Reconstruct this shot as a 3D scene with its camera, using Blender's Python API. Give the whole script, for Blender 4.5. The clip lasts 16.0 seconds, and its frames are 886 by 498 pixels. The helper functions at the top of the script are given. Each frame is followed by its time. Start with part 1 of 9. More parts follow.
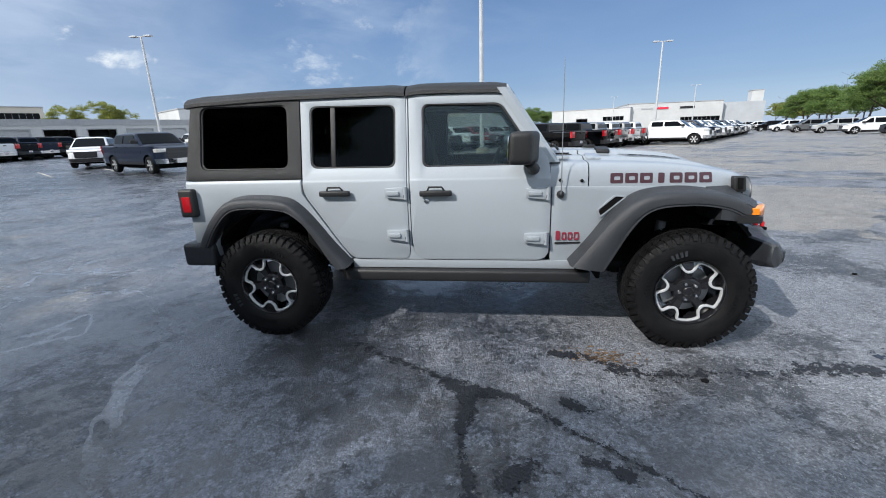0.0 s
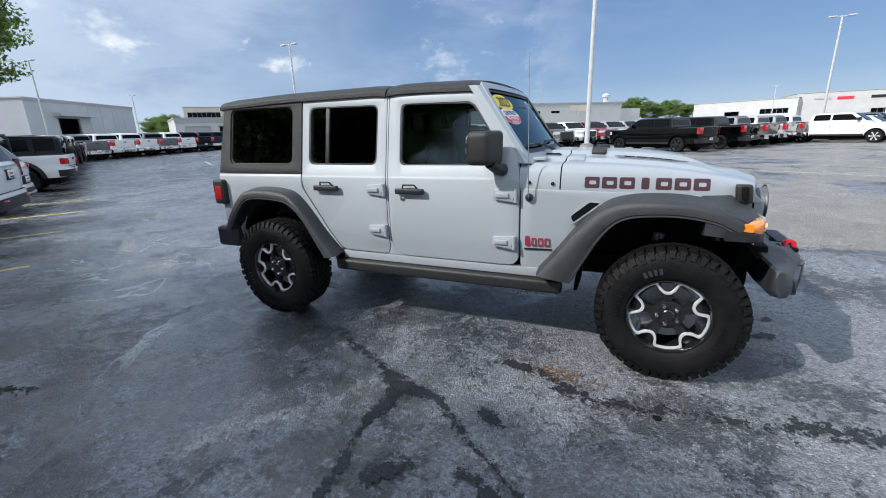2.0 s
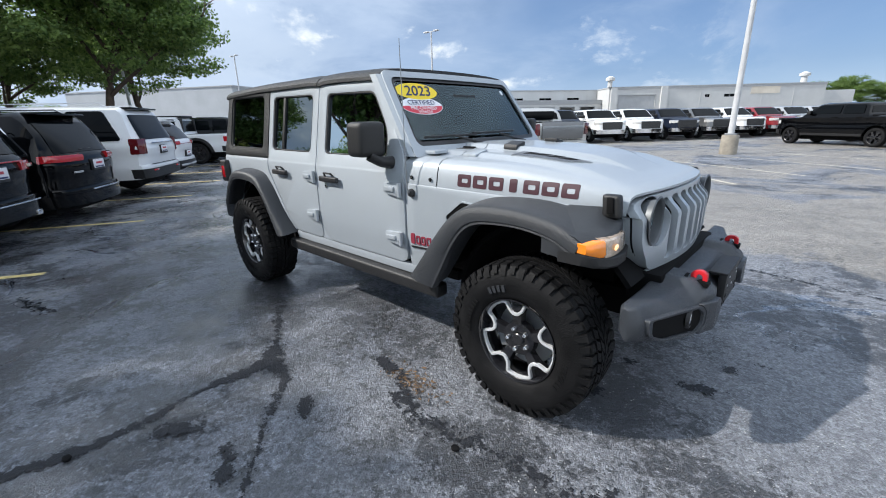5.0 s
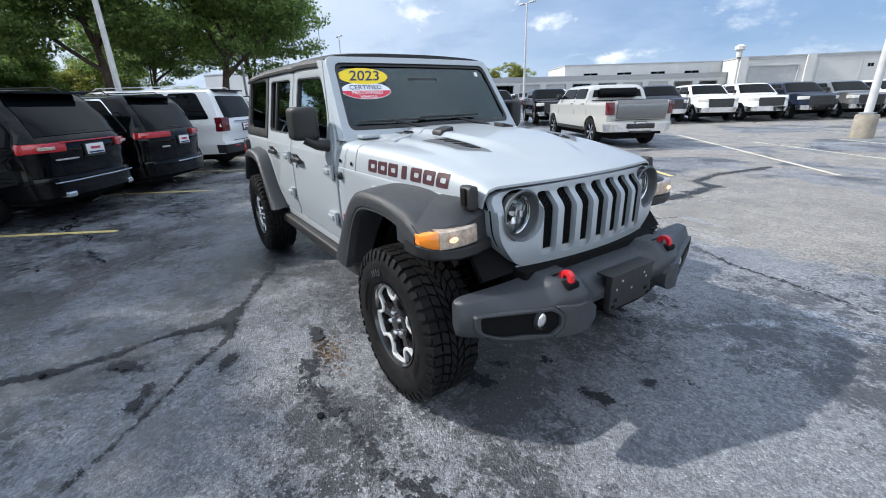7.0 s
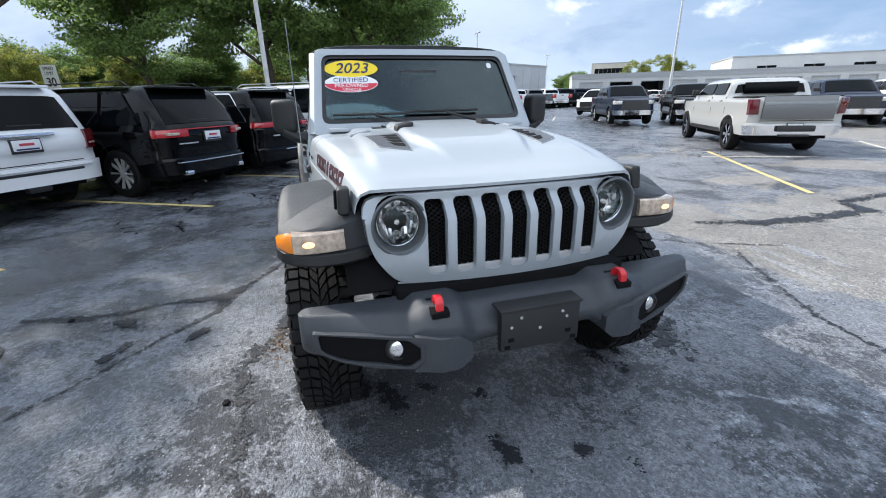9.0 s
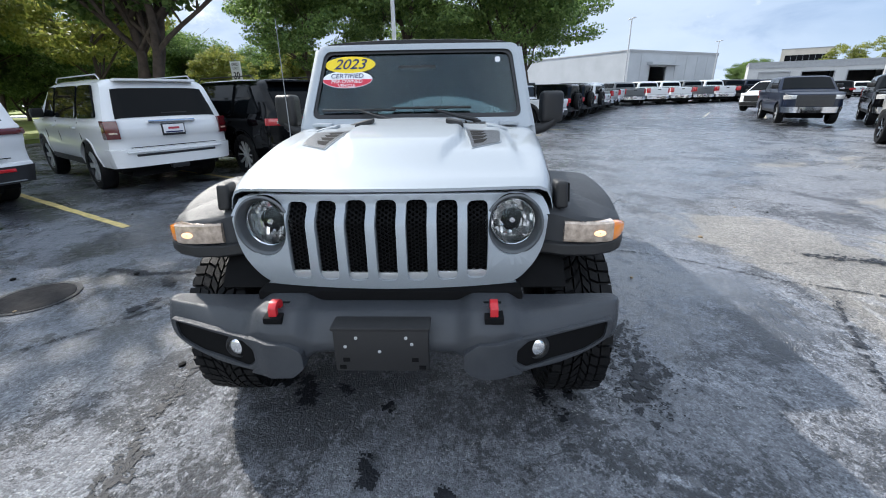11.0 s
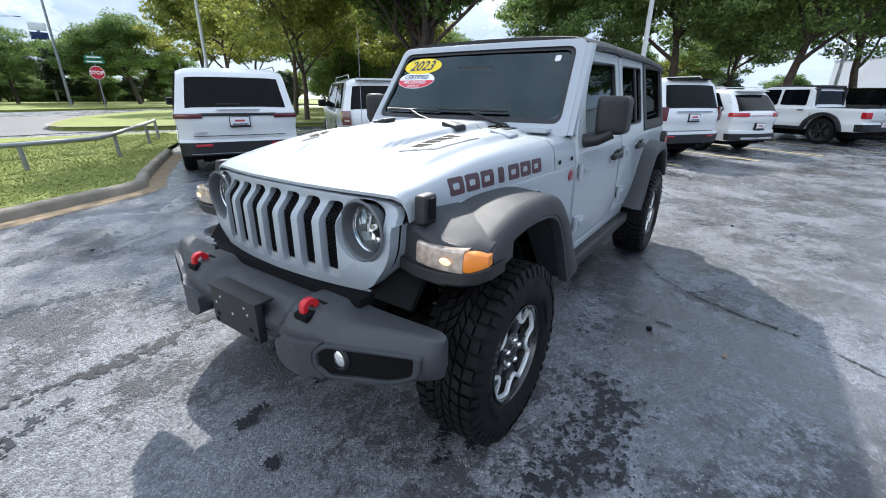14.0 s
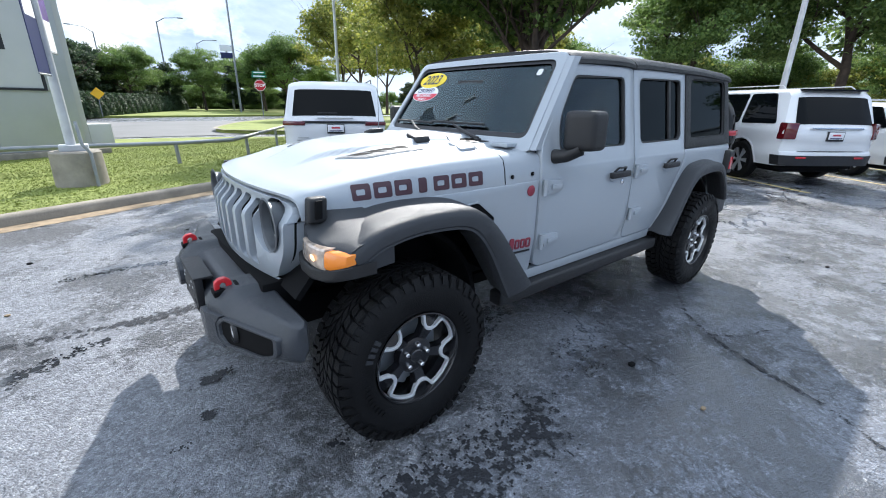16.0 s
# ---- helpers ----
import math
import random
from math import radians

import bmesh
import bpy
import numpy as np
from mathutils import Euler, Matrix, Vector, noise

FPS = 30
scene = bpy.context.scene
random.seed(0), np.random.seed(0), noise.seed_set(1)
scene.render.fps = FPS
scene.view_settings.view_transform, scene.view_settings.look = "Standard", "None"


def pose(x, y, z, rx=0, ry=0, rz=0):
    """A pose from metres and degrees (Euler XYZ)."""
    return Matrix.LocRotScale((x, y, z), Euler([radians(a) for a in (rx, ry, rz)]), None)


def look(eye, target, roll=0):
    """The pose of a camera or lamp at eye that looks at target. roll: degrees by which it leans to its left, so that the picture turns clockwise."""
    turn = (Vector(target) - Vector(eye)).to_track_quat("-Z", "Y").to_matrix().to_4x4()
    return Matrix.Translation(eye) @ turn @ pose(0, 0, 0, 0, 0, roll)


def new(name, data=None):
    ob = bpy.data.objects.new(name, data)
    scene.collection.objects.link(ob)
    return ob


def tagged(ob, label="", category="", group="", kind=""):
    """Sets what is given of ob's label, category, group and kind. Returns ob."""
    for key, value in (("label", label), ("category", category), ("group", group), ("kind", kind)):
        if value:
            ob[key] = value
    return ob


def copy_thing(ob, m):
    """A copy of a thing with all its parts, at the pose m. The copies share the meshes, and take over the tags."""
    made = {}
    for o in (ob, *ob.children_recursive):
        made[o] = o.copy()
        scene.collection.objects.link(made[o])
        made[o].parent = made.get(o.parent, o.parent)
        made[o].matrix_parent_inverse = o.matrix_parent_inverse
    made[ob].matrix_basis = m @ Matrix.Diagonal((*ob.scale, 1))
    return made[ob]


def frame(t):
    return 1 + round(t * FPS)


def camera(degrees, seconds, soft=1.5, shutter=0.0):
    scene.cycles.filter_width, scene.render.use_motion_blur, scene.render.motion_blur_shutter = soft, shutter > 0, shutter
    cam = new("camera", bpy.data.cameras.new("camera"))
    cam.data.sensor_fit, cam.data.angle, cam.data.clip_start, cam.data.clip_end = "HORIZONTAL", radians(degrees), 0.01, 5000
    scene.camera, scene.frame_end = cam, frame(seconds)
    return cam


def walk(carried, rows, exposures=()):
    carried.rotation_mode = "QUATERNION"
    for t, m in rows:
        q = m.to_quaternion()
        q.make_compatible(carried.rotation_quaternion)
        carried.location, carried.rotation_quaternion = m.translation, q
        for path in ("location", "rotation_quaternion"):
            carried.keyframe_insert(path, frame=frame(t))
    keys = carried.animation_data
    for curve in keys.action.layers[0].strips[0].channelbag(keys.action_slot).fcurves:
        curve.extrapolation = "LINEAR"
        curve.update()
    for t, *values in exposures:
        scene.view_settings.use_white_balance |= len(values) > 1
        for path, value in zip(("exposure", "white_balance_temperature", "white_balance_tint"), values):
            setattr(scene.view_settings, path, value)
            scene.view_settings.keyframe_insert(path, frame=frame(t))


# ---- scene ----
cam = camera(93.2, 16.0, 1.0)
PATH = [
    (0, (0.054, -0.012, 1.492), (-0.208, 1.897, 0.957), -1.9),
    (0.5, (0.314, 0.039, 1.499), (-0.084, 1.924, 0.962), -1.9),
    (1, (0.585, 0.022, 1.502), (0.053, 1.874, 0.965), -1.8),
    (1.5, (0.812, 0.129, 1.483), (0.152, 1.939, 0.947), -1.8),
    (2, (1.042, 0.231, 1.486), (0.264, 1.993, 0.948), -1.9),
    (2.5, (1.315, 0.296, 1.503), (0.441, 2.011, 0.959), -1.9),
    (3, (1.517, 0.468, 1.486), (0.555, 2.133, 0.938), -1.8),
    (3.5, (1.713, 0.666, 1.491), (0.663, 2.276, 0.938), -1.9),
    (4, (1.955, 0.805, 1.497), (0.824, 2.355, 0.934), -1.8),
    (4.2, (2.035, 0.876, 1.475), (0.865, 2.399, 0.916), -1.6),
    (6.3, (2.817, 1.663, 1.495), (1.348, 2.846, 0.828), -1.7),
    (6.5, (2.879, 1.74, 1.492), (1.383, 2.886, 0.824), -1.7),
    (7, (3.08, 1.944, 1.504), (1.519, 3.0, 0.833), -1.6),
    (7.5, (3.163, 2.207, 1.474), (1.534, 3.154, 0.805), -1.5),
    (8, (3.213, 2.464, 1.495), (1.516, 3.283, 0.826), -1.5),
    (8.5, (3.325, 2.723, 1.5), (1.567, 3.401, 0.829), -1.5),
    (9, (3.322, 2.968, 1.464), (1.515, 3.5, 0.791), -1.3),
    (9.2, (3.295, 3.078, 1.476), (1.474, 3.552, 0.799), -1.2),
    (11.3, (3.331, 4.138, 1.478), (1.463, 3.967, 0.785), -0.7),
    (11.5, (3.34, 4.234, 1.474), (1.48, 3.987, 0.783), -0.5),
    (12, (3.26, 4.442, 1.458), (1.438, 4.003, 0.759), -0.2),
    (12.5, (3.146, 4.669, 1.487), (1.379, 4.048, 0.785), 0.0),
    (13, (3.098, 4.938, 1.477), (1.397, 4.151, 0.78), 0.2),
    (13.5, (2.996, 5.119, 1.468), (1.374, 4.18, 0.77), 0.4),
    (14, (2.817, 5.302, 1.484), (1.282, 4.223, 0.791), 0.5),
    (14.5, (2.716, 5.595, 1.491), (1.273, 4.395, 0.798), 0.6),
    (15, (2.55, 5.755, 1.478), (1.201, 4.448, 0.791), 0.7),
    (15.5, (2.375, 5.831, 1.497), (1.116, 4.433, 0.819), 0.8),
    (16, (2.285, 6.008, 1.51), (1.099, 4.537, 0.853), 0.9),
]
walk(cam, [(t, look(eye, target, roll)) for t, eye, target, roll in PATH], [(0.0, 1.12, 6420, 10), (4.0, 1.25, 6420, 10), (7.0, 1.43, 6440, 10), (9.0, 1.52, 6440, 10), (11.5, 1.50, 6440, 10), (12.5, 1.54, 6420, 10), (14.5, 1.72, 6360, 10), (16.0, 1.78, 6280, 10)])

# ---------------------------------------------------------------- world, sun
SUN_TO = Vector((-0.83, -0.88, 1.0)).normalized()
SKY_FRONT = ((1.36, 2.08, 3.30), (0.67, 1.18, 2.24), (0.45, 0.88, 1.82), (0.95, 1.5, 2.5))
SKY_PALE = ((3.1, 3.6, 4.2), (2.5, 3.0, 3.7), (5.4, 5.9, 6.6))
SKY_SOFT, SKY_DARK = (2.3, 2.85, 3.7), (0.95, 1.5, 2.45)
SKY_HEAP = ((1.9, 2.5, 3.4), (4.7, 4.9, 5.0))
SKY_DECK = ((2.2, 2.8, 3.7), (5.2, 5.8, 6.6))
SKY_EAST_FILL = ((5.6, 6.2, 7.0), (8.0, 8.5, 9.0))
world = bpy.data.worlds.new("sky_world")
scene.world = world
world.use_nodes = True
wn, wl = world.node_tree.nodes, world.node_tree.links
wn.clear()


def wnode(kind, **kw):
    n = wn.new(kind)
    for k, v in kw.items():
        n.inputs[k].default_value = v
    return n


sky = wn.new("ShaderNodeTexSky")
sky.sky_type = "NISHITA"
sky.sun_disc = False
sky.sun_elevation = math.asin(SUN_TO.z)
sky.sun_rotation = math.atan2(SUN_TO.x, SUN_TO.y)
sky.air_density, sky.dust_density, sky.ozone_density = 1.0, 0.6, 2.0
coord = wn.new("ShaderNodeTexCoord")
sep = wn.new("ShaderNodeSeparateXYZ")
wl.new(coord.outputs["Generated"], sep.inputs[0])
def wmath(op, a, b, clamp=False):
    n = wn.new("ShaderNodeMath")
    n.operation, n.use_clamp = op, clamp
    for i, v in enumerate((a, b)):
        if isinstance(v, (int, float)):
            n.inputs[i].default_value = v
        else:
            wl.new(v, n.inputs[i])
    return n.outputs[0]


def wrange(v, a, b, c, d, smooth=True):
    n = wn.new("ShaderNodeMapRange")
    n.interpolation_type = "SMOOTHSTEP" if smooth else "LINEAR"
    for i, x in enumerate((a, b, c, d)):
        n.inputs[i + 1].default_value = x
    wl.new(v, n.inputs[0])
    return n.outputs[0]


def wmix(f, a, b, blend="MIX"):
    n = wn.new("ShaderNodeMix")
    n.data_type, n.blend_type = "RGBA", blend
    for i, v in ((0, f), (6, a), (7, b)):
        if isinstance(v, (int, float)):
            n.inputs[i].default_value = v
        elif isinstance(v, tuple):
            n.inputs[i].default_value = (*v, 1)
        else:
            wl.new(v, n.inputs[i])
    return n.outputs[2]


def wramp(v, stops):
    n = wn.new("ShaderNodeValToRGB")
    el = n.color_ramp.elements
    while len(el) < len(stops):
        el.new(0.5)
    for e, (p, c) in zip(el, stops):
        e.position, e.color = p, (*c, 1)
    wl.new(v, n.inputs[0])
    return n.outputs[0]


def wnoise(scale, detail, rough, squash, shift=0.0, dist=0.0):
    m = wn.new("ShaderNodeMapping")
    m.inputs["Scale"].default_value = (1.0, 1.0, squash)
    m.inputs["Location"].default_value = (shift, shift * 0.7, 0.0)
    wl.new(coord.outputs["Generated"], m.inputs["Vector"])
    n = wnode("ShaderNodeTexNoise", Scale=scale, Detail=detail, Roughness=rough, Distortion=dist)
    wl.new(m.outputs[0], n.inputs["Vector"])
    return n.outputs["Fac"]


elev = wmath("MAXIMUM", sep.outputs["Z"], 0.0)
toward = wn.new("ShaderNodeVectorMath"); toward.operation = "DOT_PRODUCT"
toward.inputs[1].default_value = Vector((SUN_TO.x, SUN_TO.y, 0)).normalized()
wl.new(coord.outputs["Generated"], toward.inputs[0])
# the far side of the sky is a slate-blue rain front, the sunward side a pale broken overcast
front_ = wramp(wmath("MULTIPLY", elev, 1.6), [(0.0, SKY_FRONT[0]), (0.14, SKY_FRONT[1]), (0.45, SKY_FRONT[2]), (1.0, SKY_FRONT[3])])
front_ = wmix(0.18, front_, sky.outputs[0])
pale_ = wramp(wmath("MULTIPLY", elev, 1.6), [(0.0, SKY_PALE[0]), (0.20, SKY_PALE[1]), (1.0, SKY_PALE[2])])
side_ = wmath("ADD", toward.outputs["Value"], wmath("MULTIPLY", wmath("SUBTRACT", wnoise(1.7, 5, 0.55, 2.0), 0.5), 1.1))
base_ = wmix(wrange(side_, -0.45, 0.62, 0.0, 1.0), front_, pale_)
# soft layered cloud, streaked level
soft_ = wnoise(2.6, 9, 0.60, 3.4, 3.1, 0.35)
base_ = wmix(wmath("MULTIPLY", wrange(soft_, 0.43, 0.72, 0.0, 1.0), wrange(side_, -0.75, 0.1, 0.08, 0.75)), base_, SKY_SOFT)
dark_ = wnoise(3.4, 7, 0.58, 3.0, 9.4, 0.3)
base_ = wmix(wmath("MULTIPLY", wrange(dark_, 0.47, 0.72, 0.0, 0.60), wrange(side_, -0.7, 0.0, 0.15, 1.0)), base_, SKY_DARK)
# heaped cloud low down, lit from the sunward side
heap_ = wnoise(5.2, 12, 0.62, 1.55, 1.7, 0.2)
heap2_ = wnoise(1.9, 2, 0.5, 1.0, 6.2)
heapm_ = wmath("ADD", wmath("MULTIPLY", heap_, 0.66), wmath("MULTIPLY", heap2_, 0.34))
band_ = wmath("MULTIPLY", wrange(elev, 0.02, 0.08, 0.0, 1.0), wrange(elev, 0.22, 0.42, 1.0, 0.0))
heapm_ = wmath("MULTIPLY", wrange(heapm_, 0.508, 0.582, 0.0, 1.0), wmath("MULTIPLY", band_, wrange(toward.outputs["Value"], -0.72, -0.20, 0.0, 0.92)))
lumps_ = wramp(wnoise(9.0, 9, 0.62, 1.5, 2.2), [(0.34, SKY_HEAP[0]), (0.62, SKY_HEAP[1])])
base_ = wmix(heapm_, base_, lumps_)
# bright cloud towers added in the unseen east, opposite the sun, as fill light
east_ = wramp(wnoise(3.0, 8, 0.55, 1.3, 7.3), [(0.38, SKY_EAST_FILL[0]), (0.62, SKY_EAST_FILL[1])])
eastm_ = wmath("MULTIPLY", wrange(sep.outputs["X"], 0.66, 0.88, 0.0, 1.0), wrange(elev, 0.02, 0.10, 0.4, 1.0))
base_ = wmix(eastm_, base_, east_)
# the deck overhead
deck_ = wramp(wnoise(1.9, 8, 0.58, 1.0, 4.0), [(0.36, SKY_DECK[0]), (0.66, SKY_DECK[1])])
mixed_ = wmix(wmath("MULTIPLY", wrange(elev, 0.30, 0.62, 0.0, 1.0), wmath("SUBTRACT", 1.0, wmath("MULTIPLY", eastm_, wrange(elev, 0.55, 0.80, 0.9, 0.0)))), base_, deck_)
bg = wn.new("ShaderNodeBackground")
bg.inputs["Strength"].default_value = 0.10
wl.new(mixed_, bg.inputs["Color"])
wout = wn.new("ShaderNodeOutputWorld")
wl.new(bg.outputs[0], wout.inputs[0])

sun_data = bpy.data.lights.new("sun", "SUN")
sun_data.energy, sun_data.angle, sun_data.color = 2.3, radians(0.8), (1.0, 0.96, 0.90)
sun = new("sun", sun_data)
sun.matrix_world = look((0, 0, 60), Vector((0, 0, 60)) - SUN_TO)

# ---------------------------------------------------------------- materials


def mat(name, base, rough=0.5, metal=0.0, coat=0.0, vary=0.0, scale=4.0, bump=0.0, bscale=40.0, emit=None, estr=0.0, rvary=0.0, spec=0.5):
    m = bpy.data.materials.new(name)
    m.use_nodes = True
    nt = m.node_tree
    b = nt.nodes["Principled BSDF"]
    b.inputs["Base Color"].default_value = (*base, 1)
    b.inputs["Roughness"].default_value = rough
    b.inputs["Metallic"].default_value = metal
    b.inputs["Coat Weight"].default_value = coat
    b.inputs["Coat Roughness"].default_value = 0.04
    b.inputs["Specular IOR Level"].default_value = spec
    tc = nt.nodes.new("ShaderNodeTexCoord")
    if vary > 0 or rvary > 0:
        n = nt.nodes.new("ShaderNodeTexNoise")
        n.inputs["Scale"].default_value, n.inputs["Detail"].default_value, n.inputs["Roughness"].default_value = scale, 7, 0.62
        nt.links.new(tc.outputs["Object"], n.inputs["Vector"])
        if vary > 0:
            r = nt.nodes.new("ShaderNodeValToRGB")
            r.color_ramp.elements[0].position, r.color_ramp.elements[1].position = 0.3, 0.7
            r.color_ramp.elements[0].color = (*[c * (1 - vary) for c in base], 1)
            r.color_ramp.elements[1].color = (*[min(1, c * (1 + vary)) for c in base], 1)
            nt.links.new(n.outputs["Fac"], r.inputs[0]); nt.links.new(r.outputs[0], b.inputs["Base Color"])
        if rvary > 0:
            mr = nt.nodes.new("ShaderNodeMapRange")
            mr.inputs[1].default_value, mr.inputs[2].default_value = 0.3, 0.7
            mr.inputs[3].default_value, mr.inputs[4].default_value = max(0.02, rough - rvary), min(1, rough + rvary)
            nt.links.new(n.outputs["Fac"], mr.inputs[0]); nt.links.new(mr.outputs[0], b.inputs["Roughness"])
    if bump > 0:
        n = nt.nodes.new("ShaderNodeTexNoise")
        n.inputs["Scale"].default_value, n.inputs["Detail"].default_value = bscale, 4
        nt.links.new(tc.outputs["Object"], n.inputs["Vector"])
        bp = nt.nodes.new("ShaderNodeBump")
        bp.inputs["Strength"].default_value, bp.inputs["Distance"].default_value = bump, 0.01
        nt.links.new(n.outputs["Fac"], bp.inputs["Height"]); nt.links.new(bp.outputs[0], b.inputs["Normal"])
    if emit:
        b.inputs["Emission Color"].default_value, b.inputs["Emission Strength"].default_value = (*emit, 1), estr
    return m


def glass(name, tint, through_part, rough=0.02, gloss=(0.46, 0.56, 0.60), ior=1.55):
    """A thin pane: mostly tinted see-through, with a mirror coat by Fresnel."""
    m = bpy.data.materials.new(name)
    m.use_nodes = True
    nt = m.node_tree
    nt.nodes.clear()
    out = nt.nodes.new("ShaderNodeOutputMaterial")
    tr = nt.nodes.new("ShaderNodeBsdfTransparent"); tr.inputs[0].default_value = (*[c * through_part for c in tint], 1)
    gl = nt.nodes.new("ShaderNodeBsdfGlossy"); gl.inputs["Roughness"].default_value = rough
    gl.inputs[0].default_value = (*gloss, 1)
    fr = nt.nodes.new("ShaderNodeFresnel"); fr.inputs[0].default_value = ior
    mx = nt.nodes.new("ShaderNodeMixShader")
    nt.links.new(fr.outputs[0], mx.inputs[0]); nt.links.new(tr.outputs[0], mx.inputs[1]); nt.links.new(gl.outputs[0], mx.inputs[2])
    nt.links.new(mx.outputs[0], out.inputs[0])
    return m


def paint(name, base, metal=0.0, rough=0.35, flake=0.0, spec=0.4, haze=(0.03, 0.12), clear=1.0):
    m = mat(name, base, rough, metal, coat=clear if spec > 0.2 else 0.34, spec=spec)
    nt = m.node_tree
    b = nt.nodes["Principled BSDF"]
    if flake:
        tc = nt.nodes.new("ShaderNodeTexCoord")
        v = nt.nodes.new("ShaderNodeTexVoronoi"); v.inputs["Scale"].default_value = 900
        nt.links.new(tc.outputs["Object"], v.inputs["Vector"])
        r = nt.nodes.new("ShaderNodeValToRGB")
        r.color_ramp.elements[0].color = (*[c * (1 - flake) for c in base], 1)
        r.color_ramp.elements[1].color = (*[min(1, c * (1 + flake)) for c in base], 1)
        sp = nt.nodes.new("ShaderNodeSeparateColor")
        nt.links.new(v.outputs["Color"], sp.inputs[0]); nt.links.new(sp.outputs[0], r.inputs[0]); nt.links.new(r.outputs[0], b.inputs["Base Color"])
    # faint road film: gloss broken by two sizes of noise
    tc2 = nt.nodes.new("ShaderNodeTexCoord")
    n = nt.nodes.new("ShaderNodeTexNoise"); n.inputs["Scale"].default_value, n.inputs["Detail"].default_value = 3.0, 8
    nt.links.new(tc2.outputs["Object"], n.inputs["Vector"])
    mr = nt.nodes.new("ShaderNodeMapRange")
    mr.inputs[1].default_value, mr.inputs[2].default_value, mr.inputs[3].default_value, mr.inputs[4].default_value = 0.35, 0.75, *haze
    nt.links.new(n.outputs["Fac"], mr.inputs[0]); nt.links.new(mr.outputs[0], b.inputs["Coat Roughness"])
    return m


M = {}
M["silver"] = paint("silver_paint", (0.345, 0.377, 0.408), 0.20, 0.52, 0.12, clear=0.6)
M["white"] = paint("white_paint", (0.70, 0.71, 0.72), 0.0, 0.4)
M["black"] = paint("black_paint", (0.0018, 0.002, 0.0026), 0.0, 0.10, spec=0.08, haze=(0.008, 0.025))
M["navy"] = paint("dark_blue_paint", (0.008, 0.013, 0.028), 0.0, 0.35, spec=0.15)
M["grey"] = paint("grey_paint", (0.13, 0.135, 0.14), 0.5, 0.4)
M["lightgrey"] = paint("light_grey_paint", (0.42, 0.43, 0.44), 0.5, 0.4)
M["red"] = paint("red_paint", (0.22, 0.01, 0.015), 0.2, 0.35)
M["beige"] = paint("pale_paint", (0.47, 0.47, 0.455), 0.3, 0.4)
M["flare"] = mat("grey_moulded_plastic", (0.029, 0.0315, 0.036), 0.46, vary=0.12, scale=9, bump=0.25, bscale=900, rvary=0.06, spec=0.42)
M["trim"] = mat("black_plastic", (0.012, 0.012, 0.013), 0.5, vary=0.15, scale=8, bump=0.2, bscale=700)
M["dark"] = mat("underbody_black", (0.004, 0.004, 0.0045), 0.8, vary=0.3, scale=6, spec=0.15)
M["rubber"] = mat("tyre_rubber", (0.006, 0.006, 0.0065), 0.58, vary=0.35, scale=12, bump=0.35, bscale=160, rvary=0.14, spec=0.2)
M["rimblack"] = mat("gloss_black_wheel", (0.01, 0.01, 0.012), 0.25, coat=0.5)
M["machined"] = mat("machined_aluminium", (0.82, 0.83, 0.84), 0.32, 0.55, vary=0.05, scale=60)
M["alloy"] = mat("alloy_wheel", (0.58, 0.59, 0.60), 0.32, 0.55)
M["chrome"] = mat("chrome", (0.75, 0.76, 0.78), 0.08, 1.0)
M["redplastic"] = mat("red_coated_steel", (0.55, 0.012, 0.02), 0.4, coat=0.3)
M["redlens"] = mat("red_lens", (0.42, 0.010, 0.016), 0.12, coat=1.0)
M["amber"] = mat("amber_lens", (0.85, 0.24, 0.015), 0.15, coat=1.0)
M["clearlens"] = mat("clear_lens", (0.70, 0.69, 0.67), 0.1, 0.3, coat=1.0, vary=0.4, scale=26)
M["glow"] = mat("lit_bulb", (1.0, 0.75, 0.45), 0.3, emit=(1.0, 0.58, 0.26), estr=0.45)
M["markerlens"] = mat("marker_lamp_lens", (0.50, 0.40, 0.32), 0.12, 0.2, coat=1.0, vary=0.45, scale=34)
M["reflector"] = mat("lamp_reflector", (0.95, 0.96, 0.97), 0.12, 0.85, coat=0.6, vary=0.25, scale=70)
# the shadow in the recessed ring round the headlamp, put into the grey
M["bezel"] = mat("shadow_grey_lamp_bezel", (0.10, 0.108, 0.116), 0.45, 0.2, vary=0.1, scale=20)
M["tint"] = glass("privacy_glass", (0.75, 0.85, 0.85), 0.16, gloss=(0.17, 0.20, 0.22))
M["clear"] = glass("clear_glass", (0.85, 0.95, 0.92), 0.80, gloss=(0.66, 0.80, 0.84), ior=1.75)
M["lensglass"] = glass("lens_glass", (1, 1, 1), 0.92)
M["tint2"] = glass("front_door_glass", (0.88, 0.95, 0.93), 0.80, gloss=(0.46, 0.55, 0.60), ior=1.60)
M["hardtop"] = mat("textured_black_hard_top", (0.011, 0.0118, 0.0132), 0.5, vary=0.15, scale=7, bump=0.35, bscale=700, rvary=0.06)
M["bumper"] = mat("grey_moulded_bumper", (0.036, 0.040, 0.047), 0.35, vary=0.12, scale=9, bump=0.3, bscale=800, rvary=0.07)
M["carglass"] = mat("dark_car_glass", (0.003, 0.004, 0.005), 0.03, spec=0.09)
M["plate"] = mat("plate_white", (0.72, 0.72, 0.74), 0.4)
M["platebar"] = mat("plate_lettering", (0.45, 0.05, 0.07), 0.5)
M["seat"] = mat("black_seat_cloth", (0.02, 0.02, 0.021), 0.8, vary=0.2, scale=20)
M["dash"] = mat("dashboard", (0.035, 0.036, 0.038), 0.6, vary=0.1)
M["decal"] = mat("maroon_decal", (0.060, 0.024, 0.031), 0.35)
